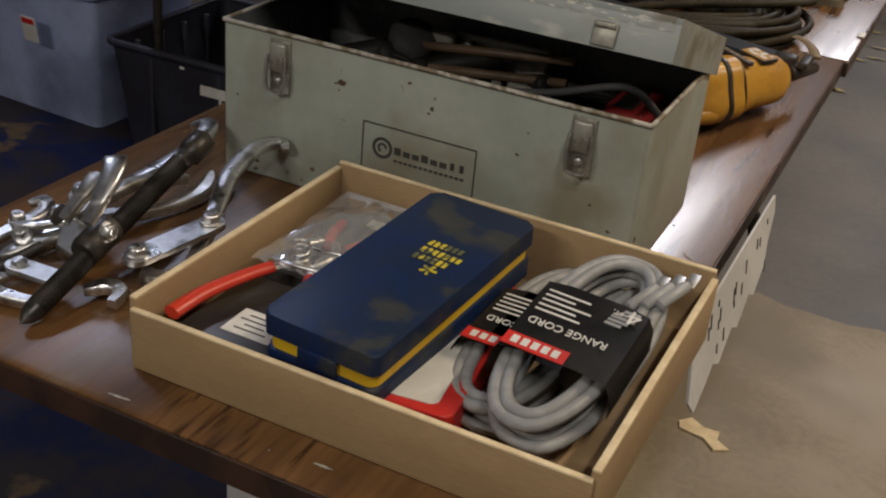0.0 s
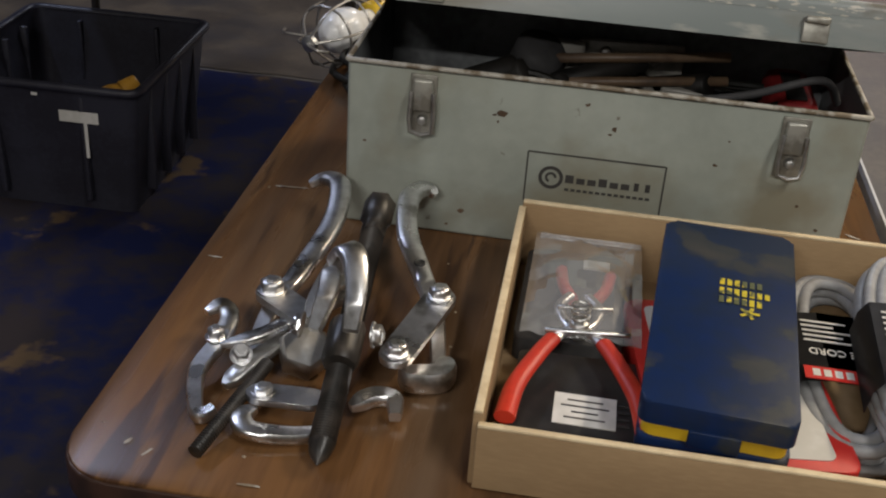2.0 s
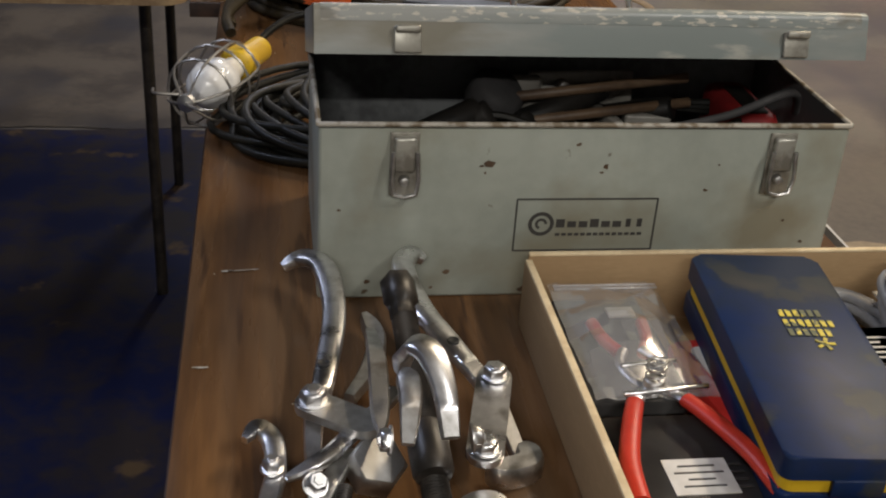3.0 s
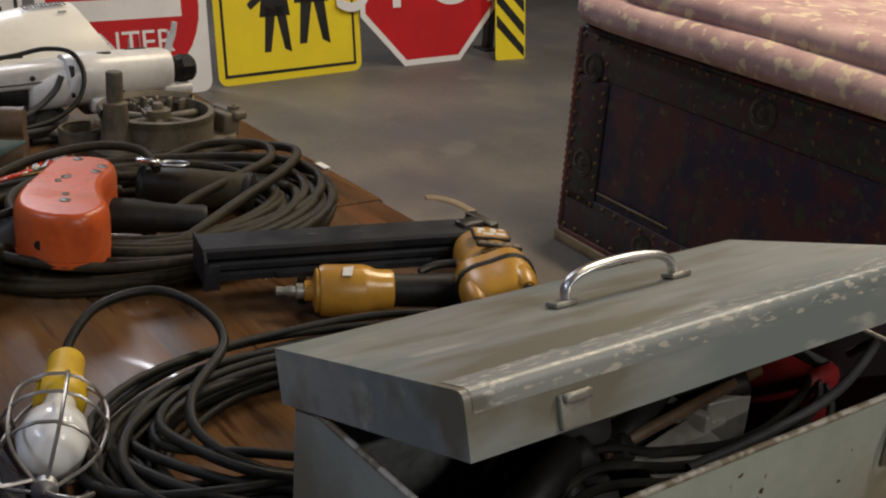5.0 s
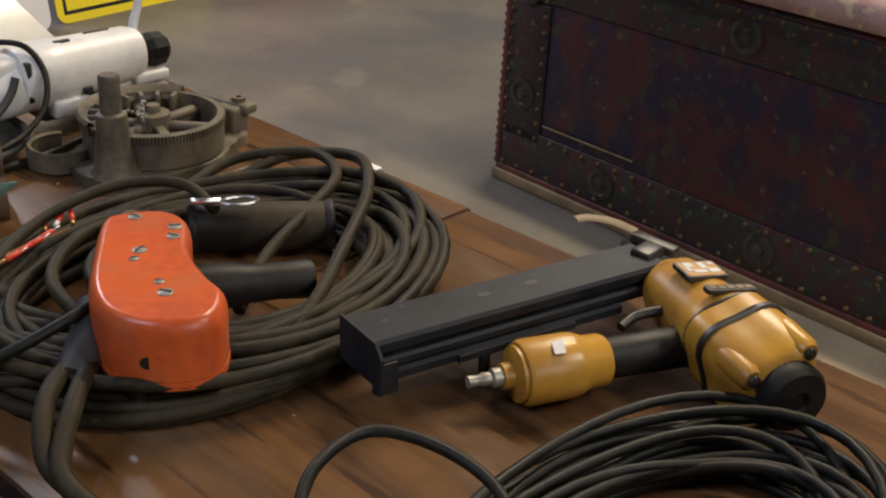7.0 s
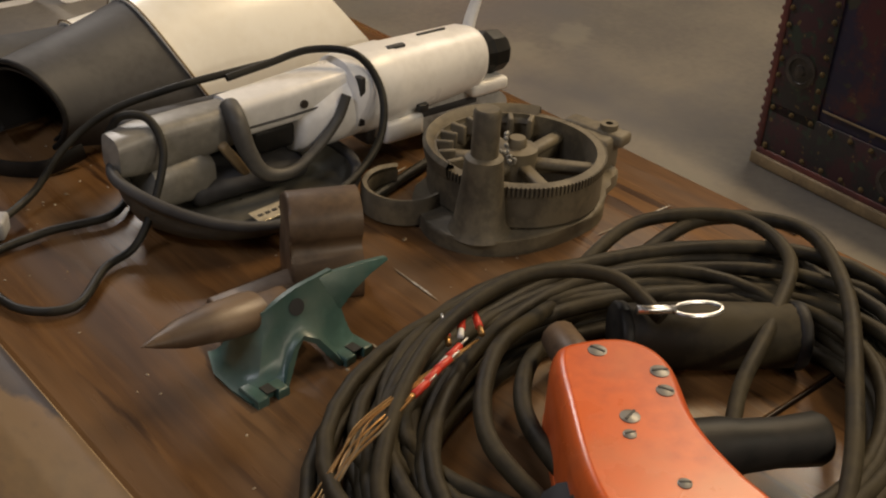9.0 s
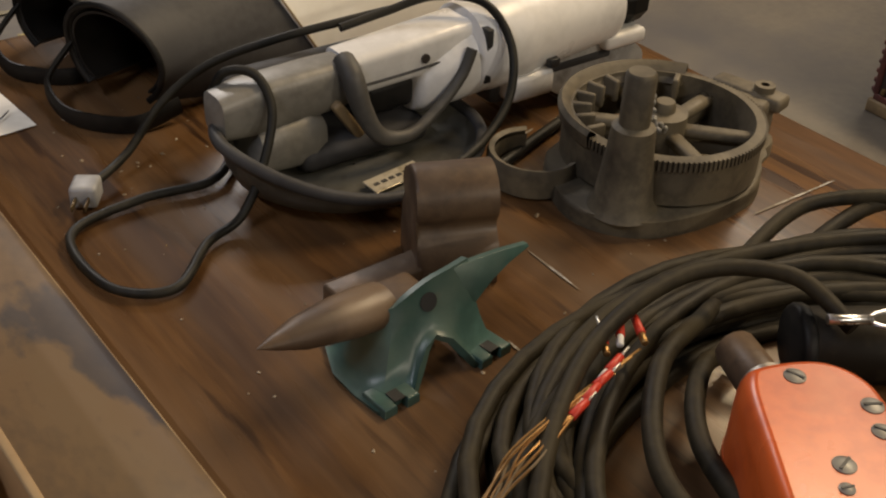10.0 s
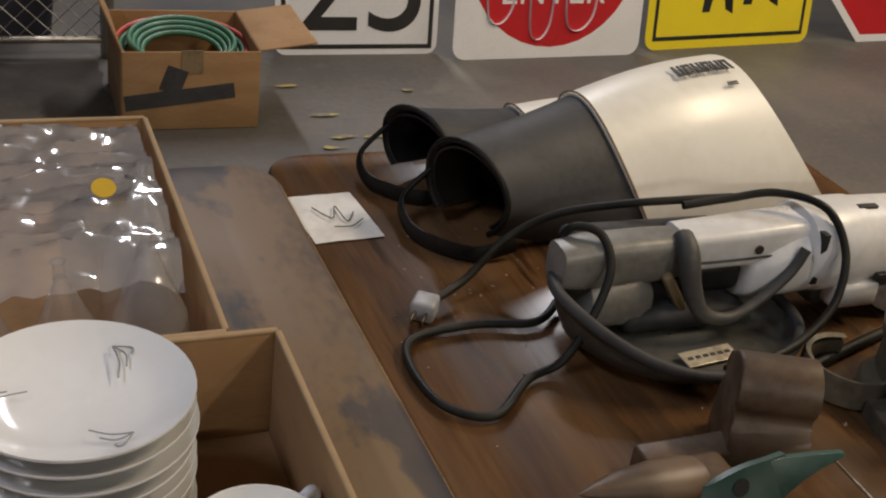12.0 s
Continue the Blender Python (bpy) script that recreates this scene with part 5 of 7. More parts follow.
    lathe(bm, [(0.0001, 0.218), (0.010, 0.218), (0.010, 0.230), (0.0065, 0.232), (0.0075, 0.240), (0.0055, 0.244), (0.0065, 0.256), (0.0001, 0.258)], m2, 12)
    part("air_fitting", bm, "latch", g, "steel air fitting")
    ax2 = (m2.to_3x3() @ Vector((0, 0, 1))).normalized()
    sm = Matrix.Translation(m2 @ Vector((0, 0, 0.166)) + Vector((-0.006, -0.012, 0.0320))) @ Matrix((ax2, Vector((0, 0, 1)).cross(ax2), Vector((0, 0, 1)))).transposed().to_4x4() @ Matrix.Rotation(radians(-20), 4, "X")
    bm = bmesh.new()
    prism(bm, [(-0.008, -0.009), (0.006, -0.006), (0.008, 0.008), (-0.004, 0.009)], 0, 0.002, 0, sm)
    part("sticker", bm, "white_card", endc, "small torn white sticker", False)
    bm = bmesh.new()
    tube(bm, smooth_line([(0.478, 0.660, 0.056), (0.455, 0.678, 0.050), (0.432, 0.680, 0.044)], 5), 0.006, 8)
    part("trigger", bm, "black_steel", g)


nailer()


# ---- orange tool ----
def orange_tool():
    g = thing("orange_power_tool", 0, 0, TOP, 0, "orange enamelled tool head with screws and black handle", "power tool")
    out = [tuple(p[:2]) for p in smooth_line([(0.120, 1.135, 0), (0.160, 1.112, 0), (0.166, 1.070, 0), (0.126, 1.010, 0), (0.108, 0.960, 0), (0.097, 0.914, 0), (0.056, 0.884, 0), (0.010, 0.908, 0), (-0.010, 0.958, 0), (0.008, 1.015, 0), (0.058, 1.085, 0), (0.095, 1.130, 0)], 7, True)]
    area = sum(out[i - 1][0] * out[i][1] - out[i][0] * out[i - 1][1] for i in range(len(out)))
    turn_way = 1 if area > 0 else -1
    bm = bmesh.new()
    n = len(out)
    rows = []
    for inset, z in ((0.0, 0.052), (0.0, 0.096), (0.0010, 0.103), (0.0035, 0.1095), (0.0070, 0.1135), (0.0105, 0.115), (0.0112, 0.115)):
        row = []
        for i, (x, y) in enumerate(out):
            t = Vector((out[(i + 1) % n][0] - out[i - 1][0], out[(i + 1) % n][1] - out[i - 1][1], 0)).normalized()
            row.append(bm.verts.new((x - t.y * inset * turn_way, y + t.x * inset * turn_way, z)))
        rows.append(row)
    for p, q in zip(rows, rows[1:]):
        for k in range(n):
            bm.faces.new((p[k], p[(k + 1) % n], q[(k + 1) % n], q[k]))
    bm.faces.new(rows[-1])
    bm.faces.new(rows[0][::-1])
    part("cover", bm, "orange", g, "glossy orange enamel cover", angle=60)
    cx, cy = 0.064, 0.985
    bm = bmesh.new()
    prism(bm, [(cx + (x - cx) * 1.015, cy + (y - cy) * 1.008) for x, y in out], 0.043, 0.0512)
    part("lower_housing", bm, "orange", g, angle=60)
    for x, y, r in ((0.125, 1.110, 0.0075), (0.143, 1.063, 0.0075), (0.128, 1.045, 0.007), (0.084, 1.041, 0.0075), (0.069, 1.028, 0.005), (0.060, 0.972, 0.005), (0.052, 0.950, 0.0075)):
        bm = bmesh.new()
        m = Matrix.Translation((x, y, 0.1145))
        lathe(bm, [(0.0001, 0.0026), (r * 0.55, 0.0024), (r, 0.0012), (r, -0.001)], m, 16)
        s = part("screw", bm, "grey_metal", g)
        bm = bmesh.new()
        box(bm, 0, 0, 0.0028, r * 1.7, r * 0.24, 0.0006, 0, m @ Matrix.Rotation(x * 40, 4, "Z"))
        part("slot", bm, "sign_black", s, "", False)
    bm = bmesh.new()
    lathe(bm, [(0.0001, 0), (0.0065, 0.0), (0.0065, 0.002), (0.0001, 0.002)], along((0.0055, 0.9165, 0.072), (-0.03, 0.88, 0.072))[0], 14)
    part("port", bm, "sign_black", g, "dark round port", False)
    # neck at the far end
    bm = bmesh.new()
    rod(bm, (0.135, 1.120, 0.074), (0.165, 1.185, 0.070), 0.018, 0.016)
    part("neck", bm, "rust", g, "rusty steel neck")
    bm = bmesh.new()
    lathe(bm, [(0.014, 0), (0.020, 0), (0.020, 0.008), (0.014, 0.008)], along((0.142, 1.135, 0.074), (0.165, 1.185, 0.07))[0], 16)
    part("collar", bm, "steel", g)
    # black side handle
    m, l = along((0.118, 1.055, 0.050), (0.300, 0.965, 0.040))
    bm = bmesh.new()
    lathe(bm, [(0.0001, 0), (0.024, 0), (0.026, 0.020), (0.025, 0.075), (0.022, 0.090), (0.0205, 0.125), (0.0225, 0.158), (0.020, 0.164), (0.0001, 0.165)], m, 20)
    part("handle", bm, "black_rubber", g, "black rubber side handle")
    # cable sleeve and twin leads
    bm = bmesh.new()
    tube(bm, smooth_line([(0.030, 1.040, 0.062), (0.004, 1.010, 0.060), (-0.040, 0.975, 0.045)], 5), lambda u: 0.024 - 0.006 * u, 12)
    part("cable_sleeve", bm, "dark_grey", g, "grey taped cable sleeve")
    for o in (-1, 1):
        bm = bmesh.new()
        tube(bm, smooth_line([(-0.025 - o * 0.006, 0.985 + o * 0.008, 0.050), (-0.075 - o * 0.008, 0.935 + o * 0.010, 0.055), (-0.110, 0.890 + o * 0.012, 0.030), (-0.105, 0.850 + o * 0.02, 0.012)], 6), 0.0095, 8)
        part("lead", bm, "cable", g)
    bm = bmesh.new()
    tube(bm, smooth_line([(0.03, 1.03, 0.085), (-0.01, 1.018, 0.082), (-0.08, 1.03, 0.062), (-0.118, 1.075, 0.04), (-0.10, 1.12, 0.03)], 6), 0.006, 8)
    part("tie_cord", bm, "cable2", g)


orange_tool()
g = thing("rubber_sleeve", 0, 0, TOP, 0, "thick black rubber cable sleeve in the coil", "sleeve")
bm = bmesh.new()
m, l = along((0.250, 1.185, 0.034), (0.385, 1.085, 0.034))
lathe(bm, [(0.0001, 0), (0.026, 0.0), (0.030, 0.006), (0.032, 0.08), (0.030, l - 0.006), (0.024, l), (0.0001, l)], m, 20)
part("sleeve", bm, "cable", g)
for p, q in (((0.246, 1.188, 0.034), (0.256, 1.181, 0.034)), ((0.379, 1.090, 0.034), (0.389, 1.082, 0.034))):
    bm = bmesh.new()
    rod(bm, p, q, 0.0325)
    part("end_ring", bm, "black_rubber", g, "moulded black end ring")


# ---- winch wheel ----
def winch():
    g = thing("hand_winch", 0.395, 1.474, TOP, 0, "grimy cast-iron winch gear on its bracket", "winch")
    g.matrix_basis = g.matrix_basis @ Matrix.Diagonal((0.93, 0.93, 1, 1))
    R, z0, z1 = 0.108, 0.022, 0.070
    bm = bmesh.new()
    lathe(bm, [(R - 0.012, z0), (R, z0), (R, z1), (R - 0.010, z1 + 0.001), (R - 0.012, z0)], None, 60)
    rim = part("gear_rim", bm, "cast", g, "wide toothed gear rim")
    bm = bmesh.new()
    n = 130
    for i in range(n):
        a = 2 * math.pi * i / n
        m = Matrix.Rotation(a, 4, "Z")
        box(bm, R + 0.0006, 0, z1 - 0.005, 0.0034, 0.0027, 0.010, 0, m)
    tagged(part("teeth", bm, "cast", rim, "", False), kind="stuff")
    for k in range(6):
        m = Matrix.Rotation(radians(60 * k + 12), 4, "Z")
        bm = bmesh.new()
        box(bm, 0.058, 0, 0.052, 0.092, 0.018, 0.012, 0.005, m)
        box(bm, 0.058, 0, 0.042, 0.090, 0.006, 0.026, 0.002, m)
        part("spoke", bm, "cast", g)
    bm = bmesh.new()
    lathe(bm, [(0.0001, 0.082), (0.010, 0.082), (0.012, 0.078), (0.012, 0.072), (0.026, 0.070), (0.028, 0.022), (0.0001, 0.022)], None, 24)
    part("hub", bm, "cast", g)
    # ratchet lugs round the far side of the rim
    for k in range(9):
        m = Matrix.Rotation(radians(34 + 17 * k), 4, "Z")
        bm = bmesh.new()
        box(bm, R - 0.020, 0, 0.060, 0.022, 0.007, 0.024, 0.002, m)
        part("lug", bm, "cast", g)
    bm = bmesh.new()
    lathe(bm, [(R - 0.014, 0.060), (R + 0.004, 0.060), (R + 0.007, 0.074), (R + 0.003, 0.079), (R - 0.005, 0.074), (R - 0.014, 0.060)], None, 30, 30, 150)
    part("shroud", bm, "cast", g, "cast shroud round half the gear")
    # base plate
    bm = bmesh.new()
    prism(bm, [(p[0] * 0.92, p[1] * 0.88) for p in smooth_line([(-0.150, -0.060, 0), (-0.110, -0.105, 0), (-0.04, -0.125, 0), (0.05, -0.118, 0), (0.115, -0.07, 0), (0.165, -0.045, 0), (0.165, 0.01, 0), (0.11, 0.06, 0), (0.0, 0.10, 0), (-0.10, 0.09, 0), (-0.155, 0.0, 0)], 4, True)], 0, 0.018, 0.005)
    part("base", bm, "cast", g, "thick cast base")
    # pinion post
    bm = bmesh.new()
    lathe(bm, [(0.0001, 0.158), (0.013, 0.158), (0.0155, 0.155), (0.0158, 0.106), (0.022, 0.103), (0.023, 0.092), (0.0245, 0.074), (0.031, 0.026), (0.038, 0.016), (0.0001, 0.022)], Matrix.Translation((-0.103, -0.050, 0)), 26)
    part("pinion_post", bm, "cast", g, "dusty steel shaft in its post")
    # pawl arm and ear
    bm = bmesh.new()
    lathe(bm, [(0.044, 0.032), (0.050, 0.034), (0.052, 0.029), (0.052, 0.004), (0.046, 0.0), (0.044, 0.028)], pose(-0.122, 0.066, 0), 26, 60, 230)
    part("side_guard", bm, "cast", g, "curved cast side guard")
    bm = bmesh.new()
    box(bm, 0.138, -0.030, 0.032, 0.040, 0.060, 0.046, 0.006, pose(0, 0, 0, 0, 0, 12))
    box(bm, 0.152, -0.026, 0.050, 0.030, 0.09, 0.016, 0.005, pose(0, 0, 0, 0, 0, 12))
    ear = part("ear", bm, "cast", g)
    bm = bmesh.new()
    lathe(bm, [(0.005, 0.0), (0.012, 0.0), (0.012, 0.008), (0.005, 0.008)], Matrix.Translation((0.158, -0.010, 0.057)), 14)
    part("eye", bm, "cast", ear)
    # ball chain
    rnd = random.Random(4)
    bm = bmesh.new()
    line = smooth_line([(-0.082, -0.046, 0.098), (-0.066, -0.040, 0.096), (-0.050, -0.046, 0.084), (-0.040, -0.030, 0.072), (-0.026, -0.010, 0.074), (-0.016, 0.004, 0.086), (-0.006, 0.012, 0.084)], 5)
    for p in line[::2]:
        bmesh.ops.create_icosphere(bm, subdivisions=1, radius=0.0034, matrix=Matrix.Translation(p))
    part("ball_chain", bm, "grey_metal", g, "greasy ball chain")


winch()


# ---- bench anvil ----
def anvil():
    g = thing("bench_anvil", 0, 0, TOP, 0, "small bench anvil with green cast foot and brown horn", "anvil")
    # green foot: a flared skirt with an arch between two slotted feet
    cols = [((-0.039, 1.422, 0.0), (-0.016, 1.405, 0.046)), ((-0.052, 1.390, 0.0), (-0.022, 1.390, 0.050)), ((-0.052, 1.360, 0.0), (-0.020, 1.376, 0.056)), ((-0.048, 1.333, 0.0), (-0.012, 1.367, 0.062)),
            ((-0.013, 1.336, 0.0), (-0.001, 1.367, 0.066)), ((-0.004, 1.342, 0.016), (0.006, 1.368, 0.068)), ((0.006, 1.347, 0.028), (0.014, 1.369, 0.070)), ((0.018, 1.350, 0.034), (0.024, 1.370, 0.072)),
            ((0.032, 1.347, 0.026), (0.036, 1.371, 0.073)), ((0.042, 1.341, 0.012), (0.044, 1.372, 0.073)), ((0.050, 1.334, 0.0), (0.050, 1.373, 0.073)), ((0.082, 1.345, 0.0), (0.066, 1.376, 0.073))]
    bm = bmesh.new()
    rows = []
    for lo, hi in cols:
        lo, hi = Vector(lo), Vector(hi)
        rows.append([bm.verts.new(Vector((*(lo.xy + (hi.xy - lo.xy) * (u**0.55)), lo.z + (hi.z - lo.z) * (u**1.25) + 0.004))) for u in (0.0, 0.1, 0.22, 0.38, 0.56, 0.78, 1.0)])
    for p, q in zip(rows, rows[1:]):
        for k in range(6):
            bm.faces.new((p[k], p[k + 1], q[k + 1], q[k]))
    bmesh.ops.recalc_face_normals(bm, faces=bm.faces)
    bmesh.ops.solidify(bm, geom=bm.faces[:], thickness=0.006)
    foot = part("foot", bm, "green", g, "green enamelled cast foot", angle=60)
    # tapered wing
    wm = Matrix.Translation((0.0, 1.3605, 0)) @ Matrix.Rotation(radians(2), 4, "Z") @ Matrix.Rotation(radians(80), 4, "X")
    bm = bmesh.new()
    prism(bm, [(0.030, 0.040), (0.060, 0.030), (0.074, 0.040), (0.088, 0.051), (0.108, 0.060), (0.131, 0.065), (0.129, 0.069), (0.100, 0.073), (0.060, 0.076), (0.030, 0.076)], -0.003, 0.003, 0.001, wm)
    part("wing", bm, "green", foot)
    for x, y, a in ((-0.030, 1.338, 4), (0.066, 1.343, 8)):
        bm = bmesh.new()
        m = Matrix.Translation((x, y, 0)) @ Matrix.Rotation(radians(a), 4, "Z")
        prism(bm, [(-0.017, -0.010), (-0.005, -0.010), (-0.005, 0.004), (0.005, 0.004), (0.005, -0.010), (0.017, -0.010), (0.017, 0.018), (-0.017, 0.018)], 0, 0.009, 0.002, m)
        part("slotted_pad", bm, "green", foot)
        boxed("slot", "sign_black", foot, 0, -0.001, 0.0095, 0.010, 0.012, 0.001, 0, m)
    bm = bmesh.new()
    hm = Matrix.Translation((0.020, 1.3644, 0.060)) @ Matrix.Rotation(radians(72), 4, "X")
    lathe(bm, [(0.0001, 0.0), (0.0080, 0.0)], hm, 16)
    part("bolt_hole", bm, "sign_black", foot, "dark bolt hole", False)
    # horn
    bm = bmesh.new()
    hm, hl = along((-0.006, 1.390, 0.054), (-0.124, 1.378, 0.070))
    lathe(bm, [(0.0001, 0), (0.021, 0.0), (0.0225, 0.010), (0.0215, 0.040), (0.0155, 0.080), (0.007, 0.104), (0.0001, hl)], hm @ Matrix.Diagonal((1.0, 0.75, 1, 1)), 20)
    part("horn", bm, "rust", g, "brown tapered horn")
    # body block with round top and waist
    bm = bmesh.new()
    right = [(0.035, 0.0), (0.038, 0.004), (0.038, 0.026), (0.035, 0.034), (0.028, 0.039), (0.0235, 0.044), (0.0235, 0.048), (0.027, 0.052)]
    dome = [(0.0295 * math.cos(radians(t)), 0.060 + 0.024 * math.sin(radians(t))) for t in range(-10, 191, 10)]
    prof = right + dome + [(-x, z) for x, z in right[::-1]]
    bmm = Matrix.Translation((0.116, 1.462, 0)) @ Matrix.Rotation(radians(66), 4, "Z") @ Matrix.Rotation(radians(90), 4, "X")
    prism(bm, [(x, z * 1.24) for x, z in prof], -0.036, 0.036, 0.004, bmm @ Matrix.Rotation(math.pi, 4, "Y"))
    part("block", bm, "rust", g, "brown round-topped iron block", angle=38)
    bm = bmesh.new()
    box(bm, 0.038, 1.455, 0.014, 0.10, 0.03, 0.026, 0.004, Matrix())
    box(bm, 0.02, 1.405, 0.024, 0.06, 0.06, 0.03, 0.006)
    part("shank", bm, "rust", g)


anvil()


# ---- portable band saw ----
def band_saw():
    g = thing("portable_saw", 0, 0, TOP, 0, "old grey and white portable electric saw with cord", "power saw")
    m = Matrix.Translation((0.015, 1.680, 0)) @ Matrix.Rotation(radians(-1.0), 4, "Z")
    lie = m @ Matrix.Rotation(radians(90), 4, "Y")

    def shell(bm, stops, seg=28, square=0.5):
        """A body along the tool's axis. Stops: place, height of the middle, half width, half height."""
        rows = []
        for x, z, ry, rz in stops:
            row = []
            for k in range(seg):
                q = 2 * math.pi * k / seg
                cy, cz = math.copysign(abs(math.cos(q)) ** square, math.cos(q)), math.copysign(abs(math.sin(q)) ** square, math.sin(q))
                row.append(bm.verts.new(m @ Vector((x, ry * cy, z + rz * cz))))
            rows.append(row)
        for p, q in zip(rows, rows[1:]):
            for k in range(seg):
                bm.faces.new((p[k], p[(k + 1) % seg], q[(k + 1) % seg], q[k]))
        bm.faces.new(rows[0][::-1])
        bm.faces.new(rows[-1])

    # open dish of the lower housing: rim, sloping wall, floor
    cx, cy = 0.136, 1.646

    def rim_at(q, f=1.0):
        x, y = math.cos(q), math.sin(q)
        return Vector((cx + 0.142 * f * x, cy + (0.108 if y < 0 else 0.09) * f * y, 0.030 + 0.042 * max(0.0, -x) ** 2 + 0.016 * max(0.0, y)))

    bm = bmesh.new()
    rows = []
    for f, low in ((1.0, 0.0), (0.985, 0.12), (0.95, 0.42), (0.88, 0.72), (0.76, 0.92), (0.5, 1.0), (0.02, 1.0)):
        row = []
        for k in range(56):
            p = rim_at(2 * math.pi * k / 56, f)
            top_z = rim_at(2 * math.pi * k / 56).z
            row.append(bm.verts.new((p.x, p.y, 0.005 + (top_z - 0.005) * (1 - low))))
        rows.append(row)
    for p, q in zip(rows, rows[1:]):
        for k in range(56):
            bm.faces.new((p[k], p[(k + 1) % 56], q[(k + 1) % 56], q[k]))
    bmesh.ops.recalc_face_normals(bm, faces=bm.faces)
    bmesh.ops.solidify(bm, geom=bm.faces[:], thickness=0.003)
    part("guard", bm, "dish_metal", g, "shallow grimy alloy dish", angle=60)
    bm = bmesh.new()
    tube(bm, [rim_at(2 * math.pi * k / 56) for k in range(56)], 0.0065, 8, True)
    part("guard_rim", bm, "dark_grey", g, "dark rolled rim")
    # grey handle shell and the white cover before it
    bm = bmesh.new()
    shell(bm, [(-0.014, 0.084, 0.012, 0.012), (-0.010, 0.084, 0.021, 0.022), (0.020, 0.086, 0.024, 0.026), (0.090, 0.088, 0.024, 0.026), (0.136, 0.090, 0.022, 0.024)], 28, 0.55)
    part("handle", bm, "grey_metal", g, "grey alloy handle")
    bm = bmesh.new()
    shell(bm, [(0.122, 0.094, 0.010, 0.012), (0.126, 0.095, 0.024, 0.021), (0.200, 0.099, 0.026, 0.022), (0.270, 0.103, 0.026, 0.023), (0.296, 0.104, 0.022, 0.020)], 28, 0.4)
    cover = part("handle_cover", bm, "white_metal", g, "worn white handle cover")
    bm = bmesh.new()
    tube(bm, smooth_line([m @ Vector(p) for p in ((0.130, -0.0258, 0.088), (0.200, -0.0272, 0.090), (0.268, -0.0272, 0.094))], 8), 0.0014, 6)
    part("seam", bm, "dark_grey", cover, "grimy seam")
    bm = bmesh.new()
    lathe(bm, [(0.0001, 0.0), (0.005, 0.0), (0.005, 0.003), (0.0001, 0.003)], m @ Matrix.Translation((0.212, -0.0255, 0.100)) @ Matrix.Rotation(radians(90), 4, "X"), 12)
    part("screw", bm, "black_steel", cover)
    # back plate and lower mass inside the dish
    bm = bmesh.new()
    box(bm, 0.110, 0.042, 0.072, 0.190, 0.030, 0.060, 0.010, m)
    part("back_plate", bm, "dark_grey", g, "dark grey back housing")
    bm = bmesh.new()
    shell(bm, [(0.016, 0.040, 0.014, 0.012), (0.024, 0.042, 0.030, 0.026), (0.080, 0.044, 0.034, 0.030), (0.098, 0.042, 0.024, 0.020)], 24, 0.7)
    part("lower_handle", bm, "grey_metal", g, "grimy lower casting")
    # solid black block in place of the shaded hollow below the cover
    bm = bmesh.new()
    box(bm, 0.178, 0.0, 0.062, 0.058, 0.036, 0.034, 0.008, m)
    part("recess_block", bm, "black_rubber", g, "black block for the shaded hollow under the handle")
    bm = bmesh.new()
    box(bm, 0, 0, 0, 0.011, 0.014, 0.052, 0.003, m @ Matrix.Translation((0.120, -0.024, 0.056)) @ Matrix.Rotation(radians(-34), 4, "Y"))
    part("trigger", bm, "tan", g)
    bm = bmesh.new()
    shell(bm, [(0.206, 0.060, 0.026, 0.024), (0.214, 0.064, 0.034, 0.032), (0.256, 0.074, 0.040, 0.040), (0.284, 0.080, 0.043, 0.043)], 28, 0.85)
    part("motor_neck", bm, "white_metal", g, "scuffed pale motor neck")
    bm = bmesh.new()
    box(bm, 0.140, 0.004, 0.024, 0.150, 0.080, 0.026, 0.010, m)
    part("frame_bar", bm, "dark_grey", g)
    # white motor barrel, stepped, narrowing to the front
    bm = bmesh.new()
    shell(bm, [(0.272, 0.086, 0.040, 0.040), (0.276, 0.086, 0.046, 0.047), (0.300, 0.087, 0.049, 0.050), (0.345, 0.088, 0.0485, 0.0495), (0.350, 0.089, 0.046, 0.047), (0.470, 0.094, 0.041, 0.041), (0.484, 0.095, 0.036, 0.036), (0.487, 0.095, 0.026, 0.026)], 36, 0.86)
    barrel = part("motor_barrel", bm, "white_metal", g, "scuffed white motor barrel")
    for args in ((0.352, -0.012, 0.1345, 0.026, 0.008, 0.006), (0.420, 0.004, 0.1355, 0.044, 0.004, 0.004), (0.281, -0.038, 0.092, 0.008, 0.014, 0.060), (0.372, -0.0440, 0.064, 0.014, 0.008, 0.010)):
        boxed("vent", "sign_black", barrel, *args, 0.001, m, label="dark vent slot")
    bm = bmesh.new()
    box(bm, 0.345, -0.022, 0.042, 0.060, 0.050, 0.030, 0.006, m)
    part("shoulder", bm, "white_metal", barrel, "white foot of the barrel")
    bm = bmesh.new()
    box(bm, 0.395, 0.010, 0.034, 0.180, 0.070, 0.030, 0.008, m)
    part("lower_body", bm, "dark_grey", g)
    bm = bmesh.new()
    box(bm, 0.494, -0.010, 0.058, 0.062, 0.048, 0.018, 0.005, m)
    part("gear_case", bm, "white_metal", g)
    bm = bmesh.new()
    lathe(bm, [(0.0001, 0.0), (0.012, 0.0), (0.012, 0.010), (0.024, 0.014), (0.029, 0.024), (0.027, 0.046), (0.020, 0.054), (0.0001, 0.055)], lie @ Matrix.Translation((-0.092, 0.0, 0.484)), 10)
    part("front_knob", bm, "black_rubber", g, "black ribbed front knob", angle=25)
    bm = bmesh.new()
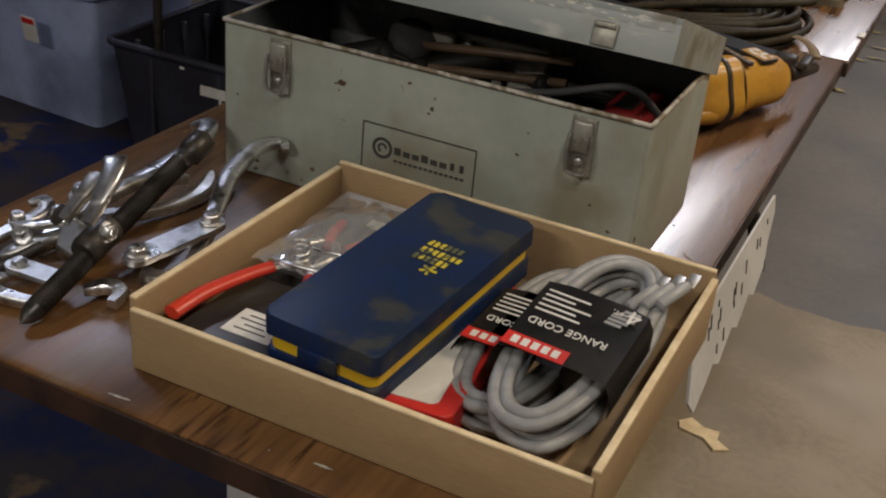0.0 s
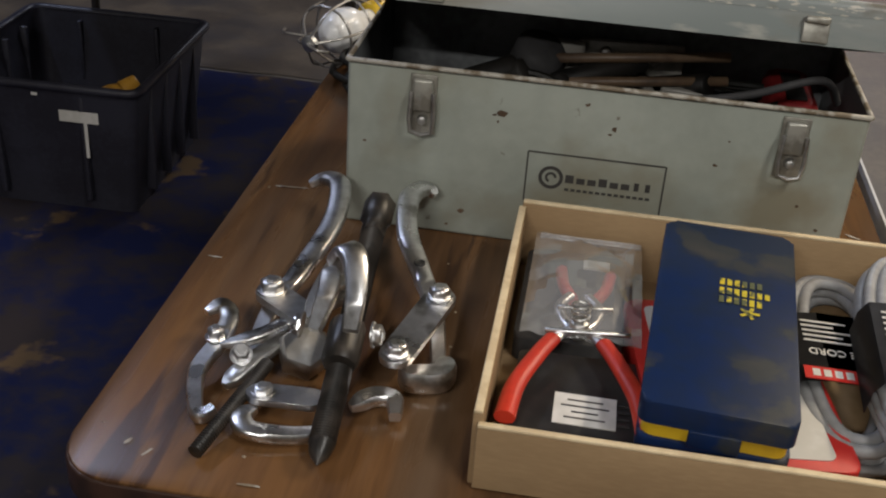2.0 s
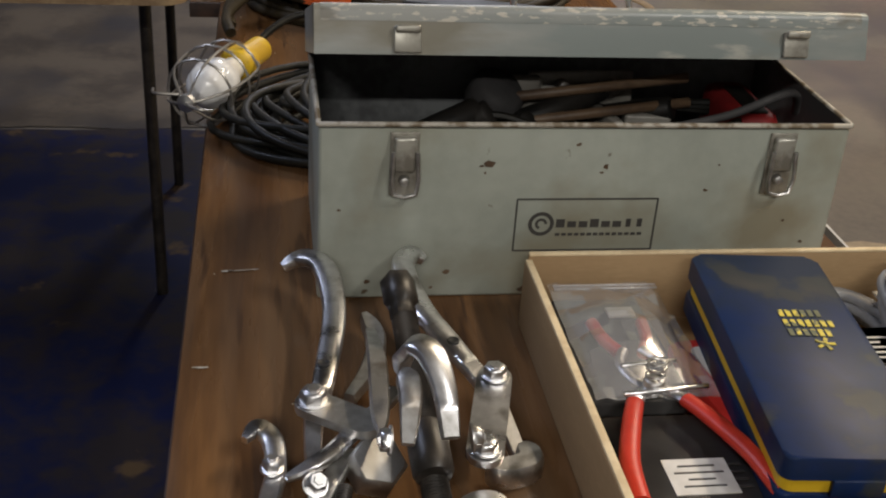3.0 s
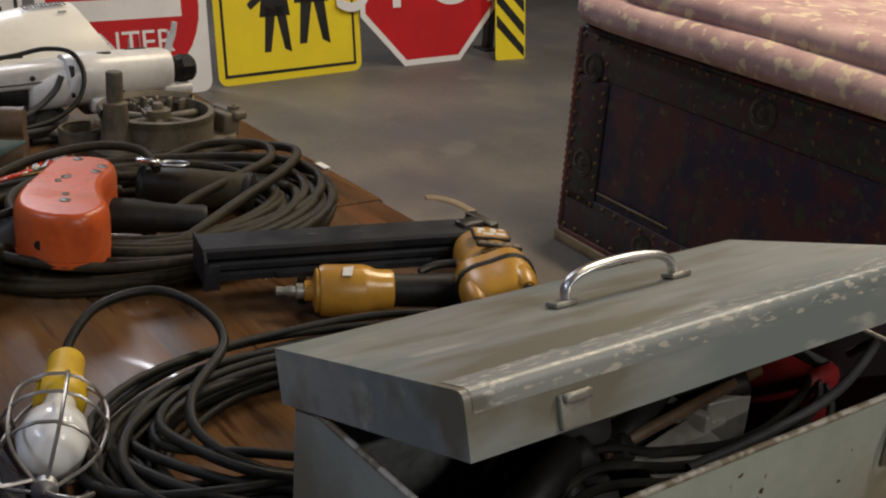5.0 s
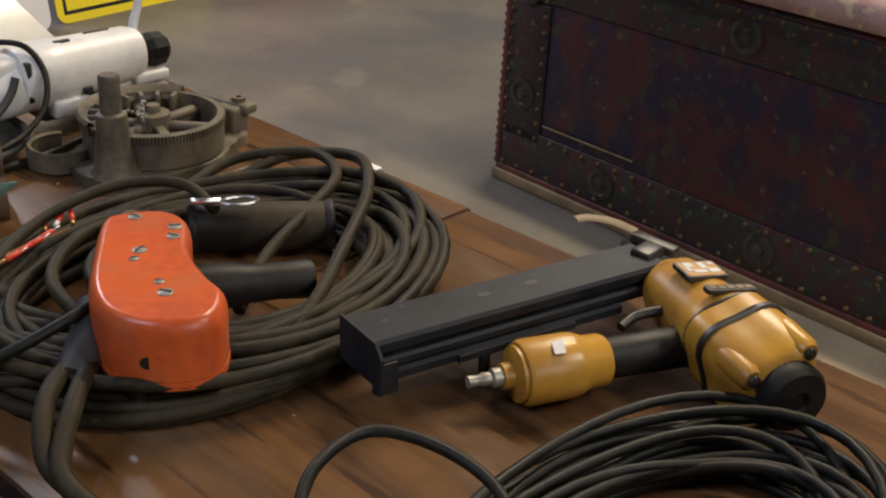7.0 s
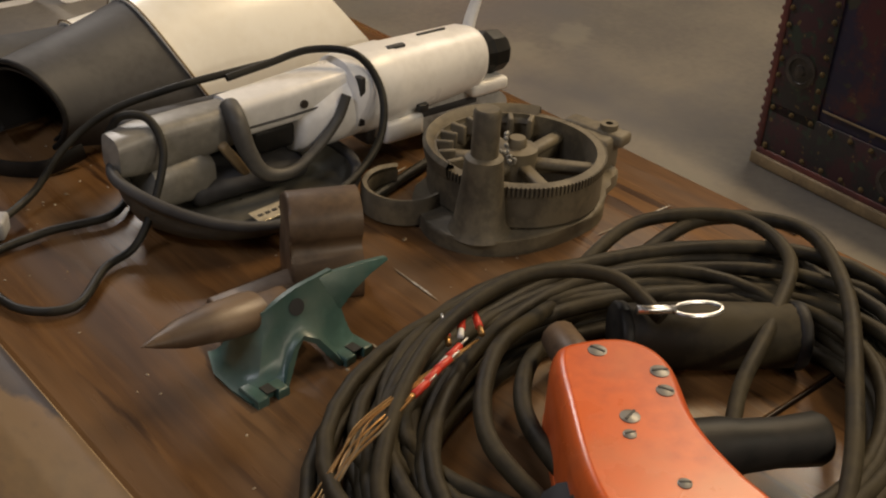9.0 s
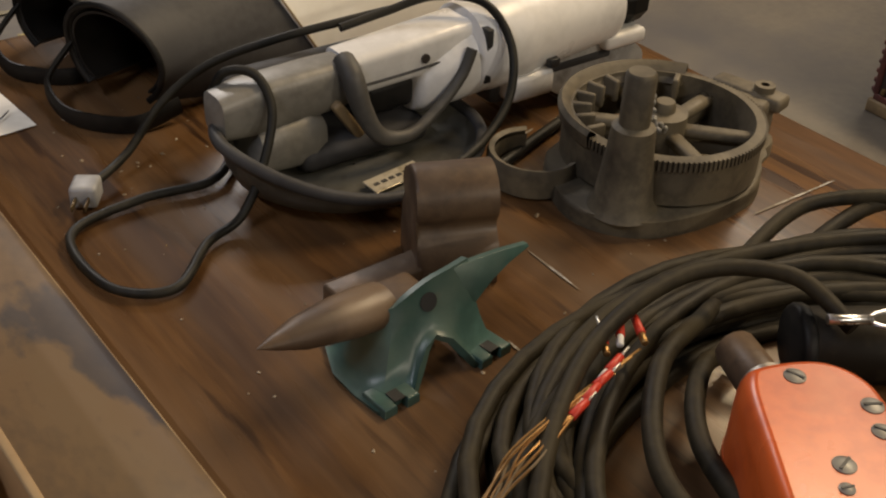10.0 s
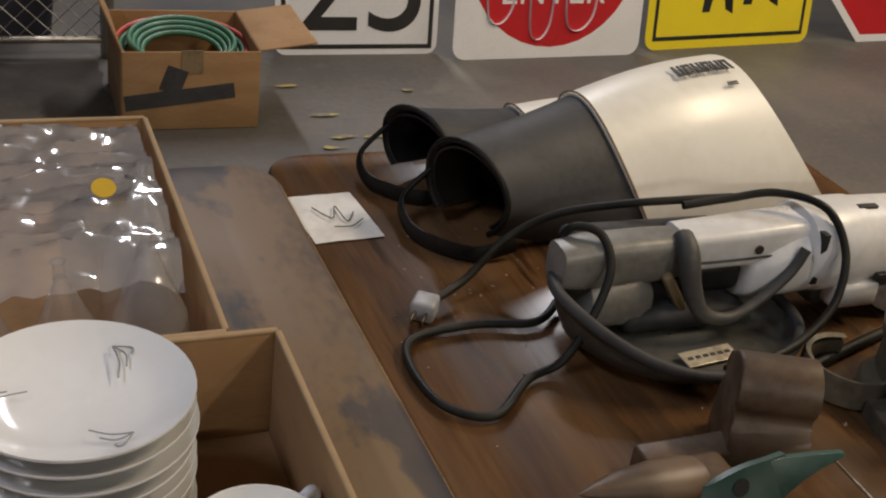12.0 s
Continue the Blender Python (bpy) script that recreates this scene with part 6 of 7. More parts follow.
    tube(bm, smooth_line([m @ Vector(p) for p in ((0.486, 0.012, 0.112), (0.494, 0.014, 0.138), (0.502, 0.014, 0.160), (0.506, 0.014, 0.182))], 5), lambda u: 0.0095 - 0.003 * u, 10, flat=0.7)
    part("lever", bm, "white_metal", g, "white lever")
    bm = bmesh.new()
    lathe(bm, [(0.0001, 0.0), (0.075, 0.0), (0.075, 0.002), (0.0001, 0.002)], m @ Matrix.Translation((0.455, -0.026, 0.030)) @ Matrix.Rotation(radians(70), 4, "X") @ Matrix.Diagonal((1, 0.38, 1, 1)), 30)
    part("blade_guard", bm, "steel", g, "dull steel blade plate")
    bm = bmesh.new()
    box(bm, 0, 0, 0, 0.066, 0.022, 0.002, 0.0006, Matrix.Translation((0.152, 1.594, 0.0135)) @ Matrix.Rotation(radians(6), 4, "Z") @ Matrix.Rotation(radians(6), 4, "X"))
    plate_ = part("name_plate", bm, "brass_plate", g, "worn pale name plate", False)
    bm = bmesh.new()
    for k in range(6):
        box(bm, -0.024 + 0.0095 * k, 0, 0.0014, 0.006, 0.004, 0.0006, 0, Matrix.Translation((0.152, 1.594, 0.0135)) @ Matrix.Rotation(radians(6), 4, "Z") @ Matrix.Rotation(radians(6), 4, "X"))
    part("small_print", bm, "ink", plate_, "", False)
    # cord: round the barrel joint, along the rim, out over the table to the plug
    bm = bmesh.new()
    k = [(0.165, 1.712, 0.124), (0.215, 1.706, 0.132), (0.265, 1.690, 0.144), (0.302, 1.652, 0.142), (0.312, 1.618, 0.108), (0.290, 1.588, 0.070), (0.245, 1.566, 0.046), (0.190, 1.548, 0.038), (0.130, 1.540, 0.037)]
    tube(bm, smooth_line(k, 9), 0.0046, 8)
    part("cord", bm, "cable2", g, "stiff black rubber cord")
    bm = bmesh.new()
    k = [(0.010, 1.70, 0.090), (0.024, 1.694, 0.118), (0.045, 1.672, 0.120), (0.046, 1.644, 0.094), (0.020, 1.622, 0.050), (-0.010, 1.612, 0.014), (-0.05, 1.60, 0.008), (-0.105, 1.555, 0.007), (-0.150, 1.590, 0.007), (-0.145, 1.68, 0.007), (-0.07, 1.70, 0.008), (0.0, 1.69, 0.010), (0.04, 1.72, 0.012)]
    tube(bm, smooth_line(k, 9), 0.0046, 8)
    part("cord", bm, "cable2", g, "stiff black rubber cord")
    bm = bmesh.new()
    tube(bm, smooth_line([(0.230, 1.716, 0.128), (0.175, 1.724, 0.124), (0.11, 1.745, 0.112), (0.05, 1.775, 0.088), (0.0, 1.785, 0.055), (-0.05, 1.765, 0.022), (-0.100, 1.738, 0.014)], 9), 0.0046, 8)
    part("cord", bm, "cable2", g)
    bm = bmesh.new()
    tube(bm, smooth_line([(0.190, 1.556, 0.010), (0.250, 1.560, 0.008), (0.330, 1.585, 0.008), (0.42, 1.612, 0.008)], 8), 0.006, 8)
    part("cord", bm, "cable2", g)
    bm = bmesh.new()
    tube(bm, smooth_line([(0.140, 1.668, 0.112), (0.136, 1.646, 0.104), (0.140, 1.634, 0.074), (0.156, 1.626, 0.044), (0.190, 1.624, 0.036), (0.228, 1.630, 0.050), (0.262, 1.634, 0.078), (0.276, 1.636, 0.104)], 8), lambda u: 0.0115 - 0.0055 * min(1, max(0, u * 2.4 - 0.5)), 10)
    part("strain_relief", bm, "cable_grey", g, "grey rubber strain relief")
    pl = new("plug")
    pl.parent = g
    pl.matrix_basis = pose(-0.108, 1.732, 0.002, 0, 0, -35)
    bm = bmesh.new()
    box(bm, 0, 0, 0.012, 0.026, 0.030, 0.022, 0.004)
    part("plug_body", bm, "grey_rubber", pl, "grey plug with bare prongs")
    for s in (-1, 1):
        bm = bmesh.new()
        box(bm, s * 0.006, -0.024, 0.012, 0.0016, 0.018, 0.006, 0.0004)
        part("prong", bm, "brass", pl)


band_saw()


# ---- leg guards ----
def leg_guard(stations, label, marks=True):
    """A shin guard lying face up: grey tapered cuff with a black lined mouth, then a wide cream shell.
    Stations (mouth, seam, end): crown x, middle y, half width, rise of the middle, height of the arch, lag of the sides, start angle."""
    g = thing("leg_guard", 0, 0, TOP, 0, label, "leg guard", "pair of leg guards")

    def ring_at(u, inset=0.0):
        k = min(int(u), len(stations) - 2)
        f = u - k
        c, y, w, zm, zr, lag, a0 = [p + (q - p) * f for p, q in zip(stations[k], stations[k + 1])]
        swell = 0.010 * math.sin(math.pi * f) * (1 if k else -0.25)
        out = []
        for i in range(25):
            a = radians(a0 + (180 - 2 * a0) * i / 24)
            ca, sa = math.cos(a), math.sin(a)
            out.append(Vector((c + lag * (1 - max(0.0, sa)) ** 1.3 - 0.026 * max(0.0, 1 - u) ** 2 * ca, y + (w - inset) * ca, max(0.004, zm + (zr + swell - inset) * sa))))
        return out

    def skin(u0, u1, inset, t, steps=8):
        bm = bmesh.new()
        rows = [[bm.verts.new(p) for p in ring_at(u0 + (u1 - u0) * i / steps, inset)] for i in range(steps + 1)]
        for p, q in zip(rows, rows[1:]):
            for k in range(24):
                bm.faces.new((p[k], p[k + 1], q[k + 1], q[k]))
        bmesh.ops.recalc_face_normals(bm, faces=bm.faces)
        bmesh.ops.solidify(bm, geom=bm.faces[:], thickness=t)
        return bm

    part("cuff", skin(0.0, 1.0, 0.0, 0.004), "dark_grey", g, "dark grey vinyl cuff", angle=60)
    part("cuff_lining", skin(0.01, 0.96, 0.008, 0.003), "black_rubber", g, "black padded lining", angle=60)
    part("shell", skin(0.985, 2.0, -0.0035, 0.004, 10), "cream", g, "cream curved plastic shell", angle=60)
    bm = bmesh.new()
    tube(bm, ring_at(0.0), 0.0038, 8)
    part("rim", bm, "black_rubber", g, "rolled black rim")
    bm = bmesh.new()
    tube(bm, ring_at(0.99, -0.006), 0.0014, 6)
    part("seam_piping", bm, "tan", g, "dirty stitched seam")
    # black plug a little way in, added for the shade inside the mouth
    bm = bmesh.new()
    bm.faces.new([bm.verts.new(p) for p in ring_at(0.55, 0.010)])
    bmesh.ops.solidify(bm, geom=bm.faces[:], thickness=0.006)
    part("mouth_plug", bm, "black_rubber", g, "black plug for the shade inside the cuff")
    # webbing strap sagging before the mouth
    c, y, w, zm = stations[0][:4]
    bm = bmesh.new()
    tube(bm, smooth_line([(c + 0.05, y - w, 0.020), (c + 0.0, y - w * 1.02, 0.012), (c - 0.038, y - w * 0.5, 0.012), (c - 0.055, y + w * 0.2, 0.014), (c - 0.050, y + w * 0.9, 0.030), (c - 0.015, y + w * 1.05, 0.062)], 7), 0.0035, 10, flat=3.0)
    part("strap", bm, "black_rubber", g, "black webbing strap")
    if marks:
        bm = bmesh.new()
        for i in range(6):
            f = 1.56 + 0.066 * i
            ring_pts = ring_at(f, -0.0092)
            p, q = ring_pts[13], ring_pts[12]
            d = (ring_at(f + 0.03, -0.0092)[13] - p).normalized()
            v = (q - p).normalized()
            m = Matrix.Translation(p) @ Matrix((d, v, d.cross(v))).transposed().to_4x4()
            for ox in (-0.0046, 0.0046):
                box(bm, ox, 0, 0, 0.0046, 0.026, 0.0010, 0, m)
            box(bm, 0, 0.010 if i % 2 else -0.010, 0, 0.006, 0.005, 0.0010, 0, m)
        part("print", bm, "ink", g, "black block lettering", False)
        bm = bmesh.new()
        p = ring_at(1.80, -0.0092)[15]
        for i in range(5):
            box(bm, 0.004 * i, 0, 0, 0.0026, 0.006, 0.0008, 0, Matrix.Translation(p) @ Matrix.Rotation(radians(12), 4, "Z") @ Matrix.Rotation(radians(30), 4, "X"))
        part("small_print", bm, "ink", g, "", False)
    return g


leg_guard([(-0.010, 1.890, 0.058, 0.066, 0.056, 0.008, -50), (0.182, 1.978, 0.108, 0.012, 0.120, 0.060, 0), (0.428, 2.028, 0.140, 0.010, 0.150, 0.105, 0)], "cream and grey leg guard lying open on the table")
leg_guard([(-0.020, 2.025, 0.052, 0.056, 0.050, 0.008, -50), (0.140, 2.060, 0.080, 0.010, 0.072, 0.045, 0), (0.360, 2.075, 0.100, 0.010, 0.066, 0.080, 0)], "second grey and cream leg guard behind the first", False)

g = thing("price_card", -0.138, 1.958, TOP + 0.0005, 4, "creased white paper card with pen marks", "card", tilt=(0, 0))
bm = bmesh.new()
n = 6
grid = [[bm.verts.new(((i / n - 0.5) * 0.085, (j / n - 0.5) * 0.115, 0.001 + 0.004 * abs(noise.noise(Vector((i * 0.7, j * 0.7, 8)))))) for j in range(n + 1)] for i in range(n + 1)]
for i in range(n):
    for j in range(n):
        bm.faces.new((grid[i][j], grid[i + 1][j], grid[i + 1][j + 1], grid[i][j + 1]))
part("paper", bm, "white_card", g, "", angle=15)
bm = bmesh.new()
tube(bm, smooth_line([(-0.02, 0.02, 0.0052), (-0.005, -0.01, 0.0052), (0.008, 0.018, 0.0052), (0.01, -0.02, 0.0052), (0.025, 0.0, 0.0052)], 6), 0.0008, 5)
tube(bm, smooth_line([(-0.01, -0.03, 0.0052), (0.012, -0.032, 0.0052), (0.03, -0.018, 0.0052)], 6), 0.0008, 5)
part("pen_marks", bm, "ink", g)


# ---- boxes of crockery on the dusty table ----
T2 = TOP + 0.017


def carton(x0, y0, x1, y1, z, h, material, label, t=0.005, open_near=False):
    c = thing("cardboard_box", (x0 + x1) / 2, (y0 + y1) / 2, z, 0, label, "cardboard box")
    w, d = x1 - x0, y1 - y0
    boxed("base", material, c, 0, 0, 0.003, w - 0.002, d - 0.002, 0.005)
    for nm, cx, cy, sx, sy in (("front_wall", 0, -d / 2, w, t), ("back_wall", 0, d / 2, w, t), ("side_wall", -w / 2, 0, t, d - t), ("side_wall", w / 2, 0, t, d - t)):
        wl = boxed(nm, material, c, cx, cy, 0.001 + h / 2, sx, sy, h - 0.002, 0.001)
        boxed("cut_edge", "kraft", wl, cx, cy, h, sx + 0.001, sy + 0.001, 0.004, 0.0015, label="folded top edge")
    return c


carton(-0.660, 1.20, -0.312, 1.560, T2, 0.105, "kraft2", "open brown cardboard box holding white plates")
carton(-0.800, 1.572, -0.350, 2.000, T2, 0.100, "kraft2", "low cardboard box full of glassware in plastic wrap")


def plate(x, y, z, r, tilt, label):
    p = thing("saucer", x, y, z, 0, label, "plate", "stack of saucers", tilt=tilt)
    bm = bmesh.new()
    lathe(bm, [(0.0001, 0.002), (r * 0.45, 0.002), (r * 0.5, 0.0), (r * 0.54, 0.002), (r * 0.78, 0.010), (r, 0.020), (r * 1.005, 0.0215), (r, 0.0225), (r * 0.78, 0.0125), (r * 0.52, 0.0050), (0.0001, 0.0045)], None, 48)
    part("dish", bm, "china", p)
    bm = bmesh.new()
    lathe(bm, [(r * 0.46, 0.0015), (r * 0.47, -0.0015), (r * 0.52, -0.0015), (r * 0.53, 0.0025)], None, 32)
    part("foot_ring", bm, "china", p)
    return p


for i in range(9):
    plate(-0.472 + 0.0015 * math.sin(i * 2.3), 1.474 + 0.0015 * math.cos(i * 1.7), T2 + 0.006 + 0.0135 * i, 0.079, (0, 0), "glossy white china saucer in a stack")
top_plate = bpy.data.objects["saucer"]
bm = bmesh.new()
for k in range(3):
    a0 = 0.6 + 2.1 * k
    for j in range(3):
        tube(bm, smooth_line([(-0.472 + (0.035 + 0.012 * j) * math.cos(a0 + 0.10 * j), 1.474 + (0.035 + 0.012 * j) * math.sin(a0 + 0.10 * j), T2 + 0.1245 + 0.0014 * j), (-0.472 + (0.048 + 0.008 * j) * math.cos(a0 + 0.25), 1.474 + (0.048 + 0.008 * j) * math.sin(a0 + 0.25), T2 + 0.1270 + 0.001 * j), (-0.472 + 0.058 * math.cos(a0 + 0.45), 1.474 + 0.058 * math.sin(a0 + 0.45), T2 + 0.1300)], 4), 0.0007, 4)
tagged(part("plate_pattern", bm, "grey_rubber"), "thin grey leaf pattern on the top saucer", "pattern", kind="stuff")


def cup(x, y, z):
    c = thing("cup", x, y, z, 40, "glossy white china cup in the cardboard box", "cup")
    bm = bmesh.new()
    lathe(bm, [(0.0001, 0.002), (0.022, 0.0), (0.026, 0.006), (0.042, 0.035), (0.047, 0.062), (0.0455, 0.0625), (0.040, 0.036), (0.024, 0.008), (0.0001, 0.006)], None, 36)
    part("bowl", bm, "china", c)
    bm = bmesh.new()
    tube(bm, smooth_line([(0.042, 0, 0.052), (0.062, 0, 0.054), (0.068, 0, 0.038), (0.056, 0, 0.022), (0.034, 0, 0.020)], 6), 0.0045, 8)
    part("handle", bm, "china", c)


cup(-0.372, 1.365, T2 + 0.02)
cup(-0.470, 1.275, T2 + 0.02)


def glass(x, y, z, r, h, lean, turn):
    c = thing("drinking_glass", x, y, z, turn, "clear stemmed drinking glass lying in the box", "glass", "glassware", tilt=(lean, 0))
    bm = bmesh.new()
    lathe(bm, [(0.0001, h), (r * 0.16, h), (r * 0.25, h * 0.92), (r * 0.85, h * 0.55), (r, h * 0.25), (r * 0.93, 0.0)], None, 28)
    part("bowl", bm, "glass", c)
    bm = bmesh.new()
    lathe(bm, [(r * 0.15, h - 0.004), (r * 0.13, h + 0.010), (r * 0.20, h + 0.014), (0.0001, h + 0.015)], None, 16)
    part("stem", bm, "glass", c)
    return c


for x, y, r, h, ln, tn in ((-0.398, 1.625, 0.036, 0.140, -8, 10), (-0.462, 1.622, 0.033, 0.120, -6, 40), (-0.530, 1.620, 0.033, 0.115, -5, 0), (-0.395, 1.755, 0.034, 0.13, -14, -20), (-0.600, 1.62, 0.033, 0.11, 0, 0)):
    glass(x, y, T2 + 0.008, r, h, ln, tn)
b = thing("plastic_wrap", -0.555, 1.830, T2 + 0.085, 0, "shiny crumpled clear plastic wrap over glassware", "plastic wrap")
bm = bmesh.new()
nx, ny = 52, 44
grid = [[bm.verts.new(((i / nx - 0.5) * 0.38, (j / ny - 0.5) * 0.33, 0.028 + 0.013 * noise.noise(Vector((i * 0.09, j * 0.28, 1.5))) + 0.008 * noise.noise(Vector((i * 0.2, j * 0.55, 7))) + 0.0052 * noise.noise(Vector((i * 0.5, j * 1.1, 3))) - 0.05 * max(0, abs(j / ny - 0.5) * 2 - 0.75) * 2)) for j in range(ny + 1)] for i in range(nx + 1)]
for i in range(nx):
    for j in range(ny):
        bm.faces.new((grid[i][j], grid[i + 1][j], grid[i + 1][j + 1], grid[i][j + 1]))
part("film", bm, "film", b, "crumpled clear film", angle=35)
bm = bmesh.new()
lathe(bm, [(0.0001, 0.001), (0.011, 0.001), (0.011, 0.0), (0.0001, 0)], pose(0.135, -0.06, 0.048, 25), 18)
part("sticker", bm, "yellow", b, "round yellow sticker", False)


# ---- road signs leaning at the back ----
def sign(name, x, y, outline, panels, label, turn=0.0, tilt=-9.0, back="sign_back", front="sign_white"):
    """A flat sheet-metal road sign standing on the floor and leaning back. Panels: material, outline, height above the face."""
    g = thing(name, x, y, 0.0, turn, label, "road sign", "", "", (tilt, 0))
    up = Matrix.Rotation(radians(90), 4, "X")
    bm = bmesh.new()
    prism(bm, outline, -0.0015, 0.0015, 0, up)
    part("sheet", bm, front, g, "", False)
    for nm, mt, pts, h in panels:
        bm = bmesh.new()
        prism(bm, pts, 0.0017, 0.0017 + h, 0, up)
        part(nm, bm, mt, g, "", False)
    return g


def shift(pts, dx, dz):
    return [(x + dx, z + dz) for x, z in pts]


def ring(w, h, inset, t, r, z):
    """Four bars that frame a panel."""
    x, a, b = w / 2 - inset, inset, h - inset
    return [[(-x, a), (x, a), (x, a + t), (-x, a + t)], [(-x, b - t), (x, b - t), (x, b), (-x, b)], [(-x, a + t), (-x + t, a + t), (-x + t, b - t), (-x, b - t)], [(x - t, a + t), (x, a + t), (x, b - t), (x - t, b - t)]]


# school crossing sign
w, h = 0.865, 0.90
walker = lambda dx, s: [shift([(px * s, pz * s) for px, pz in pts], dx, 0.0) for pts in (
    [(-0.082, 0.15), (-0.042, 0.15), (0.002, 0.36), (-0.060, 0.38)],
    [(0.045, 0.16), (0.088, 0.14), (0.060, 0.38), (-0.004, 0.38)],
    [(-0.10, 0.33), (0.09, 0.33), (0.05, 0.60), (-0.05, 0.60)],
    [(-0.05, 0.50), (-0.17, 0.40), (-0.15, 0.37), (-0.03, 0.45)],
    [(0.05, 0.56), (0.15, 0.45), (0.13, 0.42), (0.04, 0.50)])]
figures = [("figure", "sign_black", p, 0.0010) for p in walker(-0.085, 0.95) + walker(0.140, 1.12)]
heads = [("figure", "sign_black", [(cx + 0.05 * math.cos(radians(30 * i)), cz + 0.05 * math.sin(radians(30 * i))) for i in range(12)], 0.001) for cx, cz in ((-0.085, 0.63), (0.140, 0.75))]
sign("crossing_sign", 2.372, 4.530, shift(rounded(w, h, 0.05), 0, h / 2), [("border", "sign_black", p, 0.0008) for p in ring(w, h, 0.035, 0.016, 0, 0)] + figures + heads, "yellow school crossing sign with black figures", 6.0, front="sign_yellow")


def octagon(r):
    return [(r * math.cos(radians(22.5 + 45 * i)), r * math.sin(radians(22.5 + 45 * i))) for i in range(8)]


R8 = 0.515
zc = R8 * math.cos(radians(22.5))
st = sign("stop_sign", 3.270, 4.585, shift(octagon(R8), 0, zc), [("red_field", "sign_red", shift(octagon(R8 - 0.035), 0, zc), 0.0008)], "red octagonal stop sign with white border", 4.0)
words("lettering", "STOP", "sign_white", st, 0.54, Matrix.Translation((0, -0.0032, zc)) @ Matrix.Rotation(radians(90), 4, "X"), "white capital letters")

# striped hazard marker
stripes = []
for k in range(-1, 6):
    z = 0.13 * k
    stripes.append([(-0.095, z + 0.19), (0.095, z), (0.095, z + 0.065), (-0.095, z + 0.255)])
stripes = [[(px, min(max(pz, 0.01), 0.78)) for px, pz in s] for s in stripes if s[1][1] > -0.02]
sign("hazard_marker", 3.758, 4.508, shift(rounded(0.205, 0.80, 0.015), 0, 0.40), [("stripe", "sign_black", s, 0.0008) for s in stripes], "yellow and black striped hazard marker board", -4.0, front="sign_yellow")

# no-entry sign with dripped paint
w, h = 0.80, 0.80
disc = [(0.36 * math.cos(radians(10 * i)), 0.40 + 0.36 * math.sin(radians(10 * i))) for i in range(36)]
ne = sign("no_entry_sign", 1.490, 4.425, shift(rounded(w, h, 0.05), 0, h / 2), [("red_disc", "sign_red", disc, 0.0008), ("white_bar", "sign_white", [(-0.27, 0.355), (0.27, 0.355), (0.27, 0.445), (-0.27, 0.445)], 0.0014)], "white no-entry sign with red disc and dripped white paint", 3.0)
words("lettering", "DO NOT", "sign_white", ne, 0.13, Matrix.Translation((0, -0.0036, 0.53)) @ Matrix.Rotation(radians(90), 4, "X"))
words("lettering", "ENTER", "sign_white", ne, 0.15, Matrix.Translation((0, -0.0036, 0.245)) @ Matrix.Rotation(radians(90), 4, "X"))
for i, (x, z, w2) in enumerate(((-0.22, 0.16, 0.06), (-0.05, 0.10, 0.05), (0.12, 0.13, 0.07))):
    bm = bmesh.new()
    tube(bm, smooth_line([(x - w2, -0.004, z + 0.16), (x - w2 * 0.8, -0.004, z), (x, -0.004, z - 0.03), (x + w2 * 0.8, -0.004, z + 0.03), (x + w2, -0.004, z + 0.17)], 6), 0.011, 6, flat=0.2)
    part("paint_drip", bm, "sign_white", ne, "dripped white paint")

# speed sign
w, h = 0.60, 0.76
sp = sign("speed_sign", 0.755, 4.475, shift(rounded(w, h, 0.04), 0, h / 2), [("border", "sign_black", p, 0.0008) for p in ring(w, h, 0.02, 0.016, 0, 0)], "white speed limit sign with black numerals", 0.0)
words("lettering", "25", "sign_black", sp, 0.50, Matrix.Translation((0.01, -0.0032, 0.235)) @ Matrix.Rotation(radians(90), 4, "X"), "black numerals")

# dark shelving frame that the signs lean on
for x in (0.6, 1.6, 2.7, 3.8):
    g = thing("rack_upright", x, 4.78, 0, 0, "dark steel rack upright behind the signs", "rack")
    boxed("post", "black_steel", g, 0, 0, 0.9, 0.05, 0.05, 1.8, 0.003)
    boxed("foot_plate", "black_steel", g, 0, 0, 0.006, 0.12, 0.12, 0.012, 0.002)


